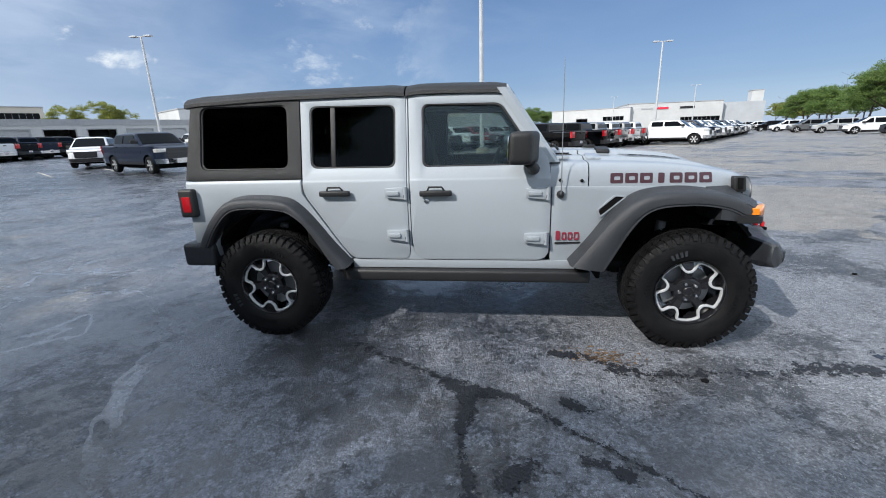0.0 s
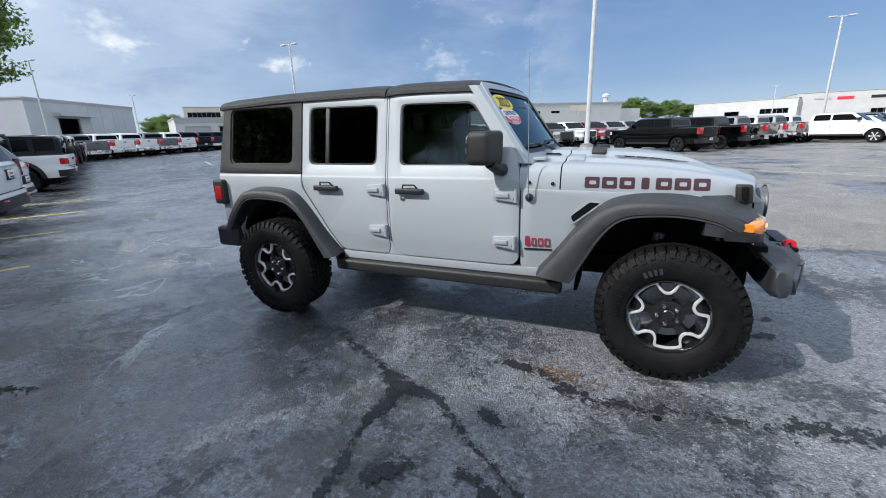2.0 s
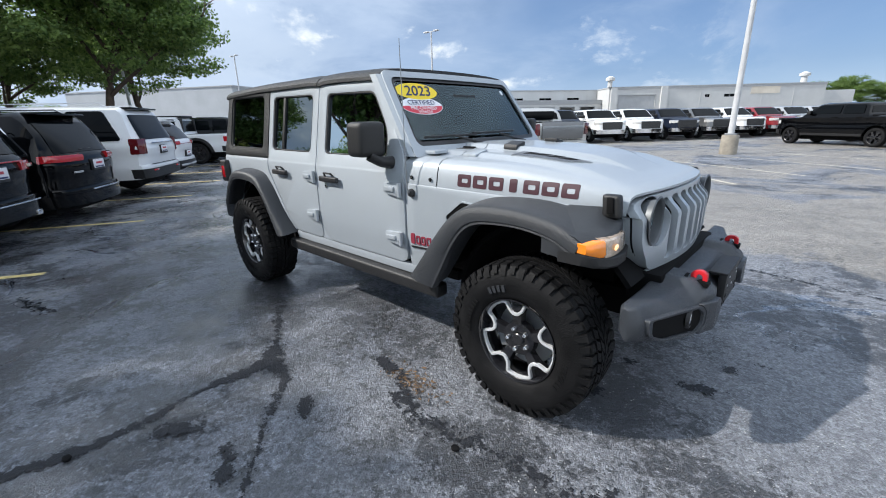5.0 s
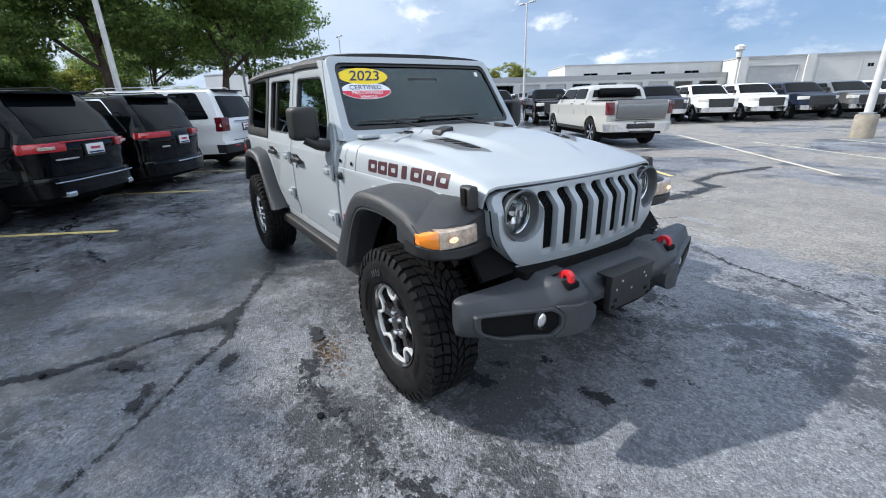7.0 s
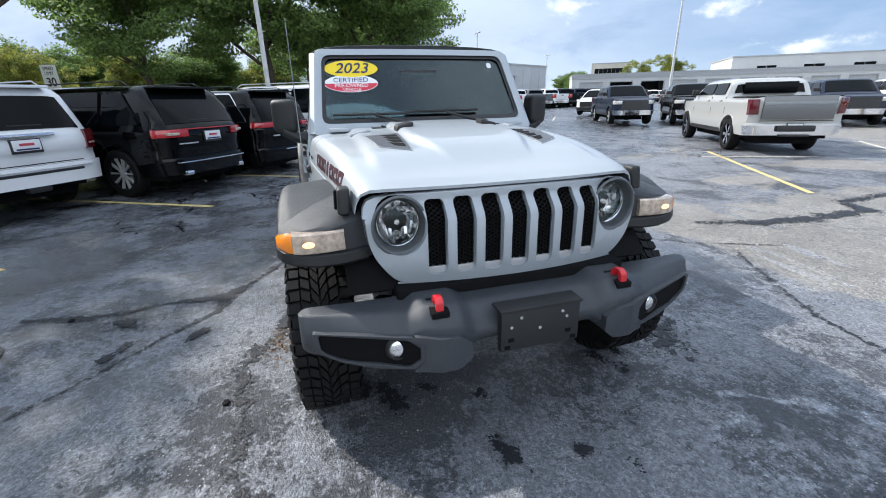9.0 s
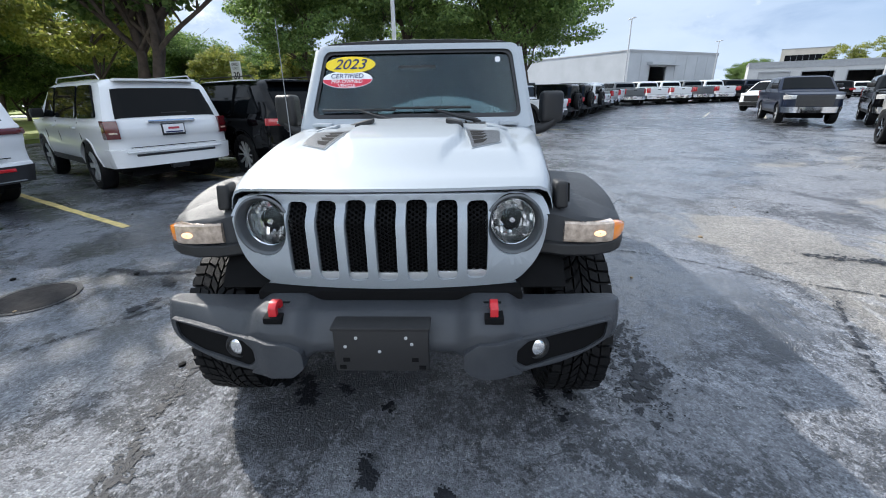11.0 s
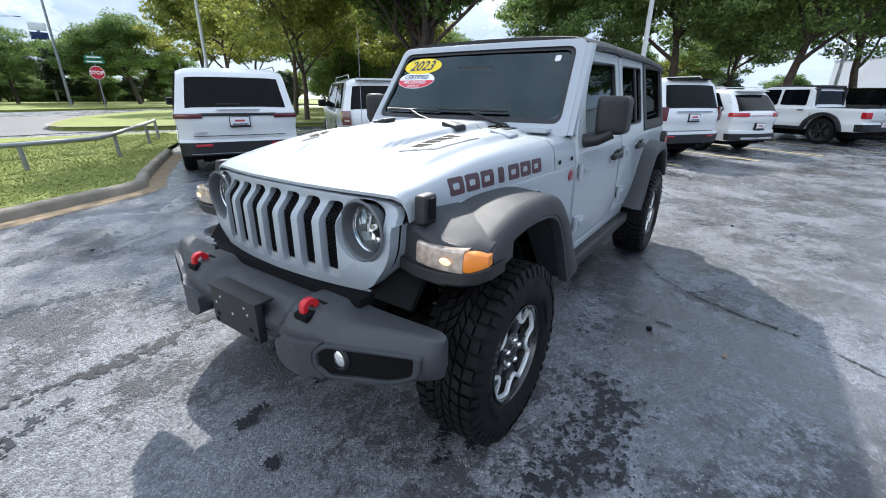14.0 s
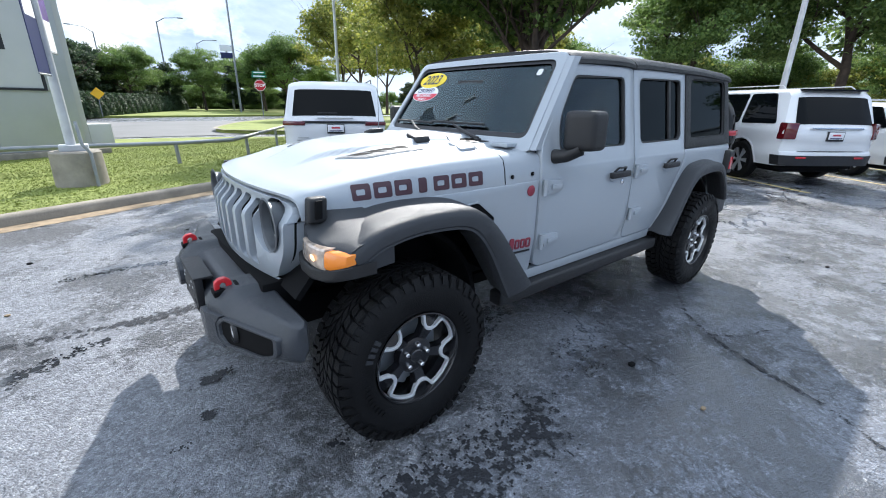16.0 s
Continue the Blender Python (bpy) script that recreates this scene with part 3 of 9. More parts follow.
def stripe(a, b, w, material, label):
    a, b = Vector(a), Vector(b)
    d = (b - a).normalized()
    n = Vector((-d.y, d.x)) * w / 2
    bm = bmesh.new()
    k = max(2, int((b - a).length / 0.25))
    rows = []
    rnd = random.Random(int(a.x * 100 + b.y * 10))
    for i in range(k + 1):
        p = a + (b - a) * i / k
        s1, s2 = rnd.uniform(0.8, 1.08), rnd.uniform(0.8, 1.08)
        rows.append([(*(p + n * s1), rise(*p) + 0.004), (*(p - n * s2), rise(*p) + 0.004)])
    loft(rows, False, False, bm)
    tagged(part("parking_line", bm, material), label, "line", "parking lines", "structure")


# stall lines of the near row
for k in range(-1, 7):
    end = Vector((-3.67, 1.38)) + Vector((-2.2, 1.42)) * (k - 0)
    stripe(end, end - Vector((0.50, 0.866)) * 5.2, 0.10, M["lineyellow"], "worn yellow painted stall line on wet asphalt")
# lines across the open lot
for k in range(6):
    a = Vector((-0.83, 9.96)) + GS * (2.75 * k) + GR * 0.3
    if k in (0, 2, 3, 4, 5):
        stripe(a, a + GR * 5.3, 0.10, M["lineyellow"] if k == 0 else M["linewhite"], "worn painted stall line on the open lot")
stripe(Vector((-4.84, 12.03)), Vector((-3.7, 14.3)), 0.08, M["linewhite"], "worn painted cross line on the open lot")
for k in range(9):
    a = Vector((4.0, 17.0)) + GS * (2.7 * k)
    stripe(a, a - GR * 5.0, 0.10, M["linewhite"], "worn painted stall line on the open lot")
for k in range(4):
    a = Vector((-20.5, 17.2)) + GS * (2.7 * k)
    stripe(a, a + GR * 4.6, 0.10, M["linewhite"], "worn painted stall line on the open lot")


stripe((-5.50, 18.76), (0.86, 12.30), 0.11, M["linewhite"], "worn pale parking line on the open lot")


def ragged(pts, cell, seed, edge=0.030, z=0.004):
    """A flat patch with a broken, crumbled outline along a line of (x, y, half width)."""
    P3 = [Vector(p) for p in pts]
    wmax = max(p.z for p in P3) * 1.9 + edge
    x0, x1 = min(p.x for p in P3) - wmax, max(p.x for p in P3) + wmax
    y0, y1 = min(p.y for p in P3) - wmax, max(p.y for p in P3) + wmax
    nx, ny = int((x1 - x0) / cell) + 1, int((y1 - y0) / cell) + 1
    gx, gy = np.meshgrid(x0 + (np.arange(nx) + 0.5) * cell, y0 + (np.arange(ny) + 0.5) * cell, indexing="ij")
    best, wid = np.full(gx.shape, 9.0), np.zeros(gx.shape)
    for a, c in zip(P3, P3[1:]):
        dx, dy = c.x - a.x, c.y - a.y
        t = np.clip(((gx - a.x) * dx + (gy - a.y) * dy) / max(1e-9, dx * dx + dy * dy), 0, 1)
        d = np.hypot(gx - a.x - t * dx, gy - a.y - t * dy)
        nearer = d < best
        best = np.where(nearer, d, best)
        wid = np.where(nearer, a.z + (c.z - a.z) * t, wid)
    bm = bmesh.new()
    corner = {}

    def vert(i, j):
        if (i, j) not in corner:
            q = (x0 + i * cell, y0 + j * cell)
            k = 0.45 * cell
            corner[i, j] = bm.verts.new((q[0] + k * noise.noise((q[0] * 90, q[1] * 90, seed)), q[1] + k * noise.noise((q[0] * 90, q[1] * 90, seed + 7)), rise(*q) + z))
        return corner[i, j]

    for i, j in np.argwhere(best < wid * 1.9 + edge).tolist():
        x, y = float(gx[i, j]), float(gy[i, j])
        w = float(wid[i, j])
        n1 = noise.fractal((x * 3.1, y * 3.1, seed), 0.8, 2.0, 3)
        n2 = noise.fractal((x * 21, y * 21, seed + 3), 0.25, 2.2, 5)
        if float(best[i, j]) < w * (0.85 + 0.75 * n1) + 1.5 * edge * n2 - 0.2 * edge:
            bm.faces.new((vert(i, j), vert(i + 1, j), vert(i + 1, j + 1), vert(i, j + 1)))
    return bm


def tar_seam(pts, seed, cell=0.006, edge=0.034):
    tagged(part("tar_seam", ragged(pts, cell, seed, edge, 0.003 + 0.0004 * seed), M["tar"], smooth=0), "dark broken crack or boundary line in the asphalt", "seam", "tar seams", "structure")


tar_seam([(-1.0, 2.70, 0.02), (-0.64, 2.47, 0.035), (-0.34, 2.32, 0.04), (-0.11, 2.16, 0.07)], 6)
tar_seam([(-0.11, 2.16, 0.06), (-0.13, 1.9, 0.035), (-0.13, 1.68, 0.04), (-0.07, 1.45, 0.045), (-0.06, 1.2, 0.04), (-0.15, 0.8, 0.035)], 4, edge=0.018)
tar_seam([(-0.05, 2.16, 0.05), (0.12, 2.14, 0.018), (0.30, 1.98, 0.022), (0.49, 1.82, 0.012), (0.66, 1.69, 0.012), (0.90, 1.50, 0.007), (1.15, 1.25, 0.006)], 3, edge=0.022)
tar_seam([(0.66, 2.62, 0.03), (0.80, 2.50, 0.05), (0.98, 2.42, 0.035), (1.27, 2.45, 0.030), (1.51, 2.49, 0.026), (1.80, 2.50, 0.030), (2.02, 2.58, 0.060), (2.24, 2.58, 0.065), (2.45, 2.55, 0.03), (2.9, 2.5, 0.03), (3.4, 2.4, 0.02)], 5, edge=0.05)
tar_seam([(-1.75, 4.45, 0.004), (-1.35, 4.72, 0.006), (-1.01, 4.93, 0.008), (-0.77, 5.22, 0.010), (-0.61, 5.53, 0.012), (-0.50, 5.85, 0.010), (-0.33, 6.10, 0.008), (0.1, 6.6, 0.008), (0.5, 7.4, 0.012)], 7, 0.006, 0.012)
tar_seam([(-0.81, 5.18, 0.006), (-0.95, 5.32, 0.004), (-1.20, 5.40, 0.004)], 8, 0.006, 0.008)
tar_seam([(-0.25, 4.62, 0.004), (-0.17, 5.0, 0.005), (-0.10, 5.30, 0.003)], 9, 0.006, 0.008)
# no crack: a dark line drawn along the edge of shade and wet
tar_seam([(0.45, 6.80, 0.012), (1.1, 6.43, 0.016), (1.6, 6.15, 0.02), (2.1, 6.05, 0.016), (2.9, 5.9, 0.012)], 10, 0.010, 0.03)
tar_seam([(-0.45, 7.3, 0.04), (-0.19, 7.9, 0.09), (-0.10, 8.7, 0.11), (-0.13, 9.65, 0.13)], 12, 0.02, 0.06)
tar_seam([(-0.13, 9.65, 0.12), (-0.54, 9.9, 0.09), (-0.62, 10.9, 0.08), (-0.3, 12.5, 0.08)], 13, 0.02, 0.06)
tar_seam([(0.7, 4.9, 0.01), (0.9, 5.0, 0.10), (1.35, 5.02, 0.12), (1.6, 4.92, 0.05)], 14, 0.010, 0.12)

PUDDLES = [[(1.62, 0.40, 0.05), (1.24, 0.20, 0.12), (0.95, 0.10, 0.07)], [(2.75, 1.35, 0.02), (2.2, 1.30, 0.035), (1.7, 1.45, 0.02)], [(3.4, 3.3, 0.03), (2.95, 2.95, 0.05), (2.5, 2.75, 0.02)], [(2.2, 0.1, 0.03), (1.8, 0.0, 0.05), (1.3, -0.25, 0.03)], [(-2.9, 1.15, 0.02), (-2.6, 1.2, 0.03), (-2.3, 1.3, 0.015)]]
STAINS = [(1.51, 3.19, 0.16, 0.07, 0.3), (1.4, 3.06, 0.07, 0.05, 0), (1.52, 4.56, 0.05, 0.025, 0.5), (1.67, 4.5, 0.04, 0.02, 0.2), (1.51, 3.41, 0.05, 0.03, 0.9), (1.64, 3.65, 0.03, 0.02, 0), (1.54, 4.42, 0.07, 0.03, 0.4), (1.43, 4.52, 0.05, 0.03, 0),
          (2.02, 3.62, 0.10, 0.07, 0.2), (2.12, 3.95, 0.04, 0.03, 0.9), (2.25, 4.10, 0.03, 0.02, 0.2), (0.47, 2.62, 0.12, 0.05, -0.1), (0.47, 2.07, 0.12, 0.04, -0.7), (0.55, 1.62, 0.16, 0.05, -0.5), (0.15, 1.55, 0.14, 0.07, 0.8)]
for i, (x, y, a, b_, r_) in enumerate(STAINS):
    ends = [(x + k * a * math.cos(r_), y + k * a * math.sin(r_), b_ * (1 - 0.5 * abs(k))) for k in (-0.6, 0.0, 0.6)]
    tagged(part("drip_stain", ragged(ends, 0.008, 3.7 * i, 0.024, 0.010 + 0.0002 * i), M["tar"], smooth=0), "dark wet drip stain on the asphalt", "stain", "drip stains", "structure")
# thin puddles left in the hollows between the vehicle and the kerb
for i, pts in enumerate(PUDDLES):
    tagged(part("puddle", ragged(pts, 0.012, 31 + i, 0.05, 0.003), M["puddle"], smooth=0), "thin puddle of rain water on dark asphalt", "puddle", "puddles", "structure")
# round iron cover, sunk nearly flush
cover_ = thing("manhole_cover", Matrix.Translation((0.42, 0.64, 0.0)), "round rusty iron manhole cover in the wet asphalt", "manhole cover")
part("collar", lathe([(0.30, 0.002), (0.30, 0.007), (0.265, 0.007), (0.262, 0.003)], 40, "z"), M["tar"], cover_)
part("lid", lathe([(0.258, 0.002), (0.256, 0.006), (0.20, 0.0065), (0.10, 0.0065), (0.001, 0.0065)], 40, "z"), M["iron"], cover_)

# ---------------------------------------------------------------- parked vehicles


def bg_wheel(rad, wid, spokes, rimmat, parent_name="wheel"):
    """Meshes of a parked vehicle's wheel, axle along y, outside towards +y."""
    t = lathe([(rad * 0.68, wid * 0.46), (rad * 0.82, wid * 0.5), (rad * 0.94, wid * 0.47), (rad, wid * 0.34), (rad, -wid * 0.34),
               (rad * 0.94, -wid * 0.47), (rad * 0.68, -wid * 0.46)], 28)
    r = lathe([(rad * 0.72, wid * 0.44), (rad * 0.705, wid * 0.46), (rad * 0.66, wid * 0.42), (rad * 0.63, wid * 0.1), (0.01, wid * 0.08)], 28)
    s = bmesh.new()
    for k in range(spokes):
        a = 2 * math.pi * k / spokes
        h = (0.34 if spokes < 8 else 0.20) * math.pi / spokes
        pr = [(rad * 0.10, a - h * 1.6), (rad * 0.69, a - h), (rad * 0.69, a + h), (rad * 0.10, a + h * 1.6)]
        lo = [s.verts.new((q * math.cos(w), wid * 0.22, q * math.sin(w))) for q, w in pr]
        hi = [s.verts.new((q * math.cos(w), wid * (0.40 if i in (1, 2) else 0.36), q * math.sin(w))) for i, (q, w) in enumerate(pr)]
        s.faces.new(hi)
        for i in range(4):
            s.faces.new((lo[i], lo[(i + 1) % 4], hi[(i + 1) % 4], hi[i]))
    lathe([(rad * 0.14, wid * 0.2), (rad * 0.14, wid * 0.39), (rad * 0.10, wid * 0.41), (0.005, wid * 0.41)], 14, bm=s)
    return t, r, s, rimmat


PROTO = {}


def vehicle(model, sp, col):
    """A parked vehicle; its origin lies on the ground below the middle of its tail, the nose towards +x."""
    key = (model, col)
    if key in PROTO:
        return PROTO[key]
    e = new(sp["name"])
    P = lambda n, bm, m, par=e, label="", **k: part(n, bm, m, par, label, **k)
    L, W, H, ro, wb, r = sp["L"], sp["W"] / 2, sp["H"], sp["ro"], sp["wb"], sp["r"]
    belt, hood, b = sp["belt"], sp["hood"], sp.get("b", 0.32)
    ra = r + sp.get("gap", 0.06)
    tum, pick = sp.get("tum", 0.80), sp.get("bed")
    xf = ro + wb
    body_mat = M[col]

    def arch(cx):
        a0 = math.asin(max(-1, min(1, (b - r) / ra)))
        return [(cx + ra * math.cos(t), r + ra * math.sin(t)) for t in [a0 + (math.pi - 2 * a0) * i / 12 for i in range(13)]]

    def hw(x, z):
        plan = 1 - sp.get("nose", 0.10) * smoothstep(L - 0.75, L, x) - sp.get("tail", 0.05) * smoothstep(0.8, 0.0, x)
        if z > belt:
            tmb = 0.985 - (0.985 - tum) * (max(0.0, (z - belt) / (H - belt))) ** 1.15
        else:
            q = (z - b) / (belt - b)
            tmb = 0.985 + 0.015 * smoothstep(1.0, 0.90, q) - 0.022 * smoothstep(0.88, 0.60, q) + 0.016 * smoothstep(0.55, 0.30, q) - 0.055 * smoothstep(0.30, -0.1, q)
        return W * plan * tmb

    up = sp["up"]                      # silhouette from the tail's top of bumper over the roof to the hood's front
    sh = sp.get("shelf", 0.30)
    out = [(0.16, b), (0.04, b + 0.05), (-0.005, b + 0.13), (-0.012, b + sh - 0.05), (0.0, b + sh - 0.015), (0.045, b + sh), (0.030, b + sh + 0.14), (0.004, up[0][1] - 0.10)] + up
    out += [(L - 0.03, hood - 0.22), (L - 0.01, b + 0.42), (L, b + 0.34), (L + 0.012, b + 0.20), (L - 0.05, b + 0.06), (L - 0.22, b)]
    out += arch(xf) + arch(ro)
    bm = plate(out, [], -1.0, 1.0)
    es = [ed for ed in bm.edges if abs(ed.verts[0].co.y - ed.verts[1].co.y) < 1e-6 and len(ed.link_faces) == 2
          and abs(ed.link_faces[0].normal.dot(ed.link_faces[1].normal)) < 0.5]
    cuts(bm, "y", (-0.97, -0.92, -0.85, -0.75, -0.6, -0.3, 0, 0.3, 0.6, 0.75, 0.85, 0.92, 0.97))
    cuts(bm, "z", [b + (belt - b) * q for q in (0.10, 0.22, 0.30, 0.42, 0.55, 0.65, 0.76, 0.86, 0.93, 1.0)] + [belt + (H - belt) * q for q in (0.25, 0.5, 0.75, 0.88)])
    cuts(bm, "x", [0.08, 0.15, 0.3, 0.5, 0.8] + [0.8 + (L - 1.5) * q / 6 for q in range(1, 6)] + [L - 0.7, L - 0.5, L - 0.35, L - 0.2, L - 0.1])

    def f(x, y, z):
        k = abs(y)
        q = max(0.0, (k - 0.62) / 0.38)
        drop = (0.012 * k * k + 0.062 * q ** 3) * smoothstep(hood - 0.05, hood + 0.03, z)
        inn = 0.03 * k * k + 0.135 * q ** 2.6 + sp.get("round", 0.0) * k ** 3 * smoothstep(0.45, 0.0, x)
        xx = x - inn * smoothstep(L - 0.5, L, x) * 1.6 + inn * smoothstep(0.4, 0, x) * 0.7
        return xx, y * hw(x, z), z - drop

    P("body", warp(bm, f), body_mat, smooth=40)

    def panel(poly, name, m, proud=0.007, label="", sides=(1, -1), zc=()):
        for s in sides:
            q = plate(poly, [], 0.9, 1.0)
            zs = [p[1] for p in poly]
            cuts(q, "z", [z for z in (belt, (belt + H) / 2, *zc) if min(zs) < z < max(zs)])
            warp(q, lambda x, y, z: (f(x, 1.0, z)[0], s * (hw(x, z) + (proud if y > 0.95 else -0.02)), z - 0.0))
            P(name, q, m, label=label, smooth=0)

    for w in sp["win"]:
        panel(rounded(w, 0.06, 3), "side_window", M["carglass"])
        if sp.get("chrome"):
            cx, cz = sum(p[0] for p in w) / len(w), sum(p[1] for p in w) / len(w)
            panel(rounded([(cx + (u - cx) * 1.05, cz + (v - cz) * 1.10) for u, v in w], 0.07, 3), "window_trim", M["chrome"], 0.004)

    def across(p0, p1, k, name, m, out_=0.008, zpad=0.0):
        """A pane across the vehicle between two silhouette points."""
        (x0, z0), (x1, z1) = p0, p1
        nx, nz = (z0 - z1), (x1 - x0)
        ln = math.hypot(nx, nz)
        nx, nz = nx / ln, nz / ln
        if (nx * (L / 2 - x0) > 0 and abs(nx) > 0.3) or nz < -0.2:
            nx, nz = -nx, -nz
        q = bmesh.new()
        rows = []
        for i in range(5):
            t = i / 4
            x, z = x0 + (x1 - x0) * t, z0 + (z1 - z0) * t
            row = []
            for j in range(17):
                y = (-1 + 2 * j / 16) * k
                X, Y, Z = f(x, y, z)
                row.append((X + nx * out_, Y, Z + nz * out_))
            rows.append(row)
        loft(rows, False, False, q)
        P(name, q, m, smooth=60)

    across(*sp["rearglass"], 0.84, "rear_window", M["carglass"])
    across(*sp["screen"], 0.88, "windscreen", M["carglass"])
    # lower cladding, bumpers
    for xx in ((0.0, 0.32), (L - 0.38, L)):
        q = plate([(xx[0], b + 0.02), (xx[1], b + 0.02), (xx[1], b + sp.get("bump", 0.22)), (xx[0], b + sp.get("bump", 0.22))], [], -1, 1)
        cuts(q, "y", (-0.97, -0.92, -0.85, -0.75, -0.6, -0.3, 0, 0.3, 0.6, 0.75, 0.85, 0.92, 0.97))
        cuts(q, "x", (xx[0] + 0.12, xx[1] - 0.12))
        sgn = -1 if xx[0] == 0 else 1
        warp(q, lambda x, y, z: (f(x, y, z)[0] + sgn * 0.024, y * (hw(x, z) + 0.012), z))
        P("bumper", q, M[sp.get("bumpcol", "trim")], label=sp.get("bumplabel", ""))
    panel([(ro + ra + 0.02, b - 0.02), (xf - ra - 0.02, b - 0.02), (xf - ra - 0.02, b + 0.09), (ro + ra + 0.02, b + 0.09)], "sill", M["trim"], 0.012)
    for cx in (ro, xf):
        a0 = math.asin((b - r) / ra)
        ar = [(cx + ra * math.cos(t), r + ra * math.sin(t)) for t in [a0 + (math.pi - 2 * a0) * i / 12 for i in range(13)]]
        w_ = sp.get("flare", 0.03)
        ar2 = [(cx + (ra + w_) * math.cos(t), r + (ra + w_) * math.sin(t)) for t in [a0 + (math.pi - 2 * a0) * i / 12 for i in range(13)]]
        panel(ar + ar2[::-1], "wheel_arch", M[sp.get("archcol", col)], sp.get("archout", 0.012))
    P("underbody", boxed(0.3, L - 0.4, -W * 0.82, W * 0.82, b - 0.08, r + ra - 0.02), M["dark"])
    # two unseen dark boxes added to deepen the shade under the vehicle
    P("exhaust_box", boxed(0.35, 1.0, -W * 0.66, W * 0.66, 0.24, b - 0.083, 0.03), M["dark"])
    P("gearbox_tray", boxed(1.6, L - 0.9, -W * 0.60, W * 0.60, 0.22, b - 0.083, 0.03), M["dark"])
    # lamps and plate
    for s in (1, -1):
        for kind, (x0, x1, z0, z1, ya), m in [("tail_lamp", sp["tail_lamp"], M[sp.get("lampcol", "redlens")]), ("headlamp", sp["headlamp"], M["clearlens"])]:
            q = plate(rounded([(x0, z0), (x1, z0), (x1, z1), (x0, z1)], 0.03, 2), [], ya, 1.0)
            cuts(q, "y", [v for v in (0.6, 0.75, 0.85, 0.92, 0.97) if v > ya + 0.01])
            cuts(q, "x", (x0 + (x1 - x0) * 0.5,))
            d = -0.012 if kind == "tail_lamp" else 0.012
            warp(q, lambda x, y, z: (f(x, y, z)[0] + d, s * y * (hw(x, z) + 0.012), z))
            P(kind, q, m)
        mx, mz = sp["mirror"]
        q = boxed(mx - 0.06, mx + 0.09, 0.0, 0.22, mz, mz + 0.17, 0.035)
        warp(q, lambda x, y, z: (x - 0.1 * (y > 0.1), s * (hw(mx, mz) - 0.02 + y), z))
        P("mirror", q, M[sp.get("mirrorcol", "trim")])
        for hx in sp["handles"]:
            q = boxed(hx, hx + 0.19, -0.01, 0.035, belt - 0.13, belt - 0.095, 0.012)
            warp(q, lambda x, y, z: (x, s * (hw(hx, belt - 0.1) + y), z))
            P("door_handle", q, M[sp.get("handlecol", col)])
    for dx in sp.get("seams", ()):
        panel([(dx - 0.005, b + 0.12), (dx + 0.005, b + 0.12), (dx + 0.005, belt - 0.02), (dx - 0.005, belt - 0.02)], "door_gap", M["dark"], 0.003)
    pz = sp.get("plate_z", 0.95)
    xp = min([p[0] for p in up if abs(p[1] - pz) < 0.35] or [0])
    P("plate_frame", boxed(-0.026, 0.06, -0.175, 0.175, pz - 0.095, pz + 0.092, 0.006), M["pylonblack"])
    pl = P("number_plate", boxed(-0.03, 0.06, -0.16, 0.16, pz - 0.06, pz + 0.08, 0.004), M["plate"], label="white dealer plate with plain bars")
    part("plate_bar", boxed(-0.034, 0.0, -0.085, 0.085, pz + 0.005, pz + 0.038), M["platebar"], pl)
    part("plate_bar", boxed(-0.034, 0.0, -0.13, 0.13, pz - 0.050, pz - 0.030), M["ink"], pl)
    if "grille" in sp:
        z0, z1, yy = sp["grille"]
        g = plate(rounded([(-yy, z0), (yy, z0), (yy * 1.05, z1), (-yy * 1.05, z1)], 0.05, 2), [], L - 0.06, L + 0.012, "yz")
        cuts(g, "y", (-yy * 0.5, 0, yy * 0.5))
        warp(g, lambda x, y, z: (x - 0.16 * smoothstep(0.5, 1.0, abs(y) / W) - 0.03 * (z - z0) / (z1 - z0), y, z))
        gr = P("grille", g, M[sp.get("grillecol", "pylonblack")])
        for k in range(3):
            zz = z0 + (z1 - z0) * (k + 0.5) / 3
            q = boxed(L - 0.05, L + 0.020, -yy, yy, zz - 0.012, zz + 0.012, 0.004)
            cuts(q, "y", (-yy * 0.5, 0, yy * 0.5))
            warp(q, lambda x, y, z: (x - 0.16 * smoothstep(0.5, 1.0, abs(y) / W) - 0.03 * (z - z0) / (z1 - z0), y, z))
            part("grille_bar", q, M[sp.get("grillebar", "trim")], gr)
    # model's own extras
    for nm, bxs, m in sp.get("extra", ()):
        q = bmesh.new()
        box(q, *bxs, bev=min(0.025, min(abs(bxs[1] - bxs[0]), abs(bxs[3] - bxs[2]), abs(bxs[5] - bxs[4])) * 0.35))
        if bxs[1] < 0.16 and max(abs(bxs[2]), abs(bxs[3])) > 0.25:
            cuts(q, "y", [W * v for v in (-0.9, -0.8, -0.7, -0.6, -0.45, -0.3, 0.3, 0.45, 0.6, 0.7, 0.8, 0.9) if bxs[2] < W * v < bxs[3]])
            warp(q, lambda x, y, z: (x + f(0.0, min(1.0, abs(y) / W), z)[0], y, z))
        P(nm, q, M[m])
    if sp.get("rails"):
        for s in (1, -1):
            x0, x1 = sp["rails"]
            q = tube([(x0, s * hw(x0, H) * 0.90, H - 0.03), (x0 + 0.12, s * hw(x0, H) * 0.90, H + 0.045), (x1 - 0.15, s * hw(x1, H) * 0.90, H + 0.045), (x1, s * hw(x1, H) * 0.90, H - 0.03)], 0.011, 6)
            P("roof_rail", q, M[sp.get("railcol", "trim")])
    if sp.get("spare"):
        t, rr, ss, rm = bg_wheel(r, 0.25, 5, M["rimblack"])
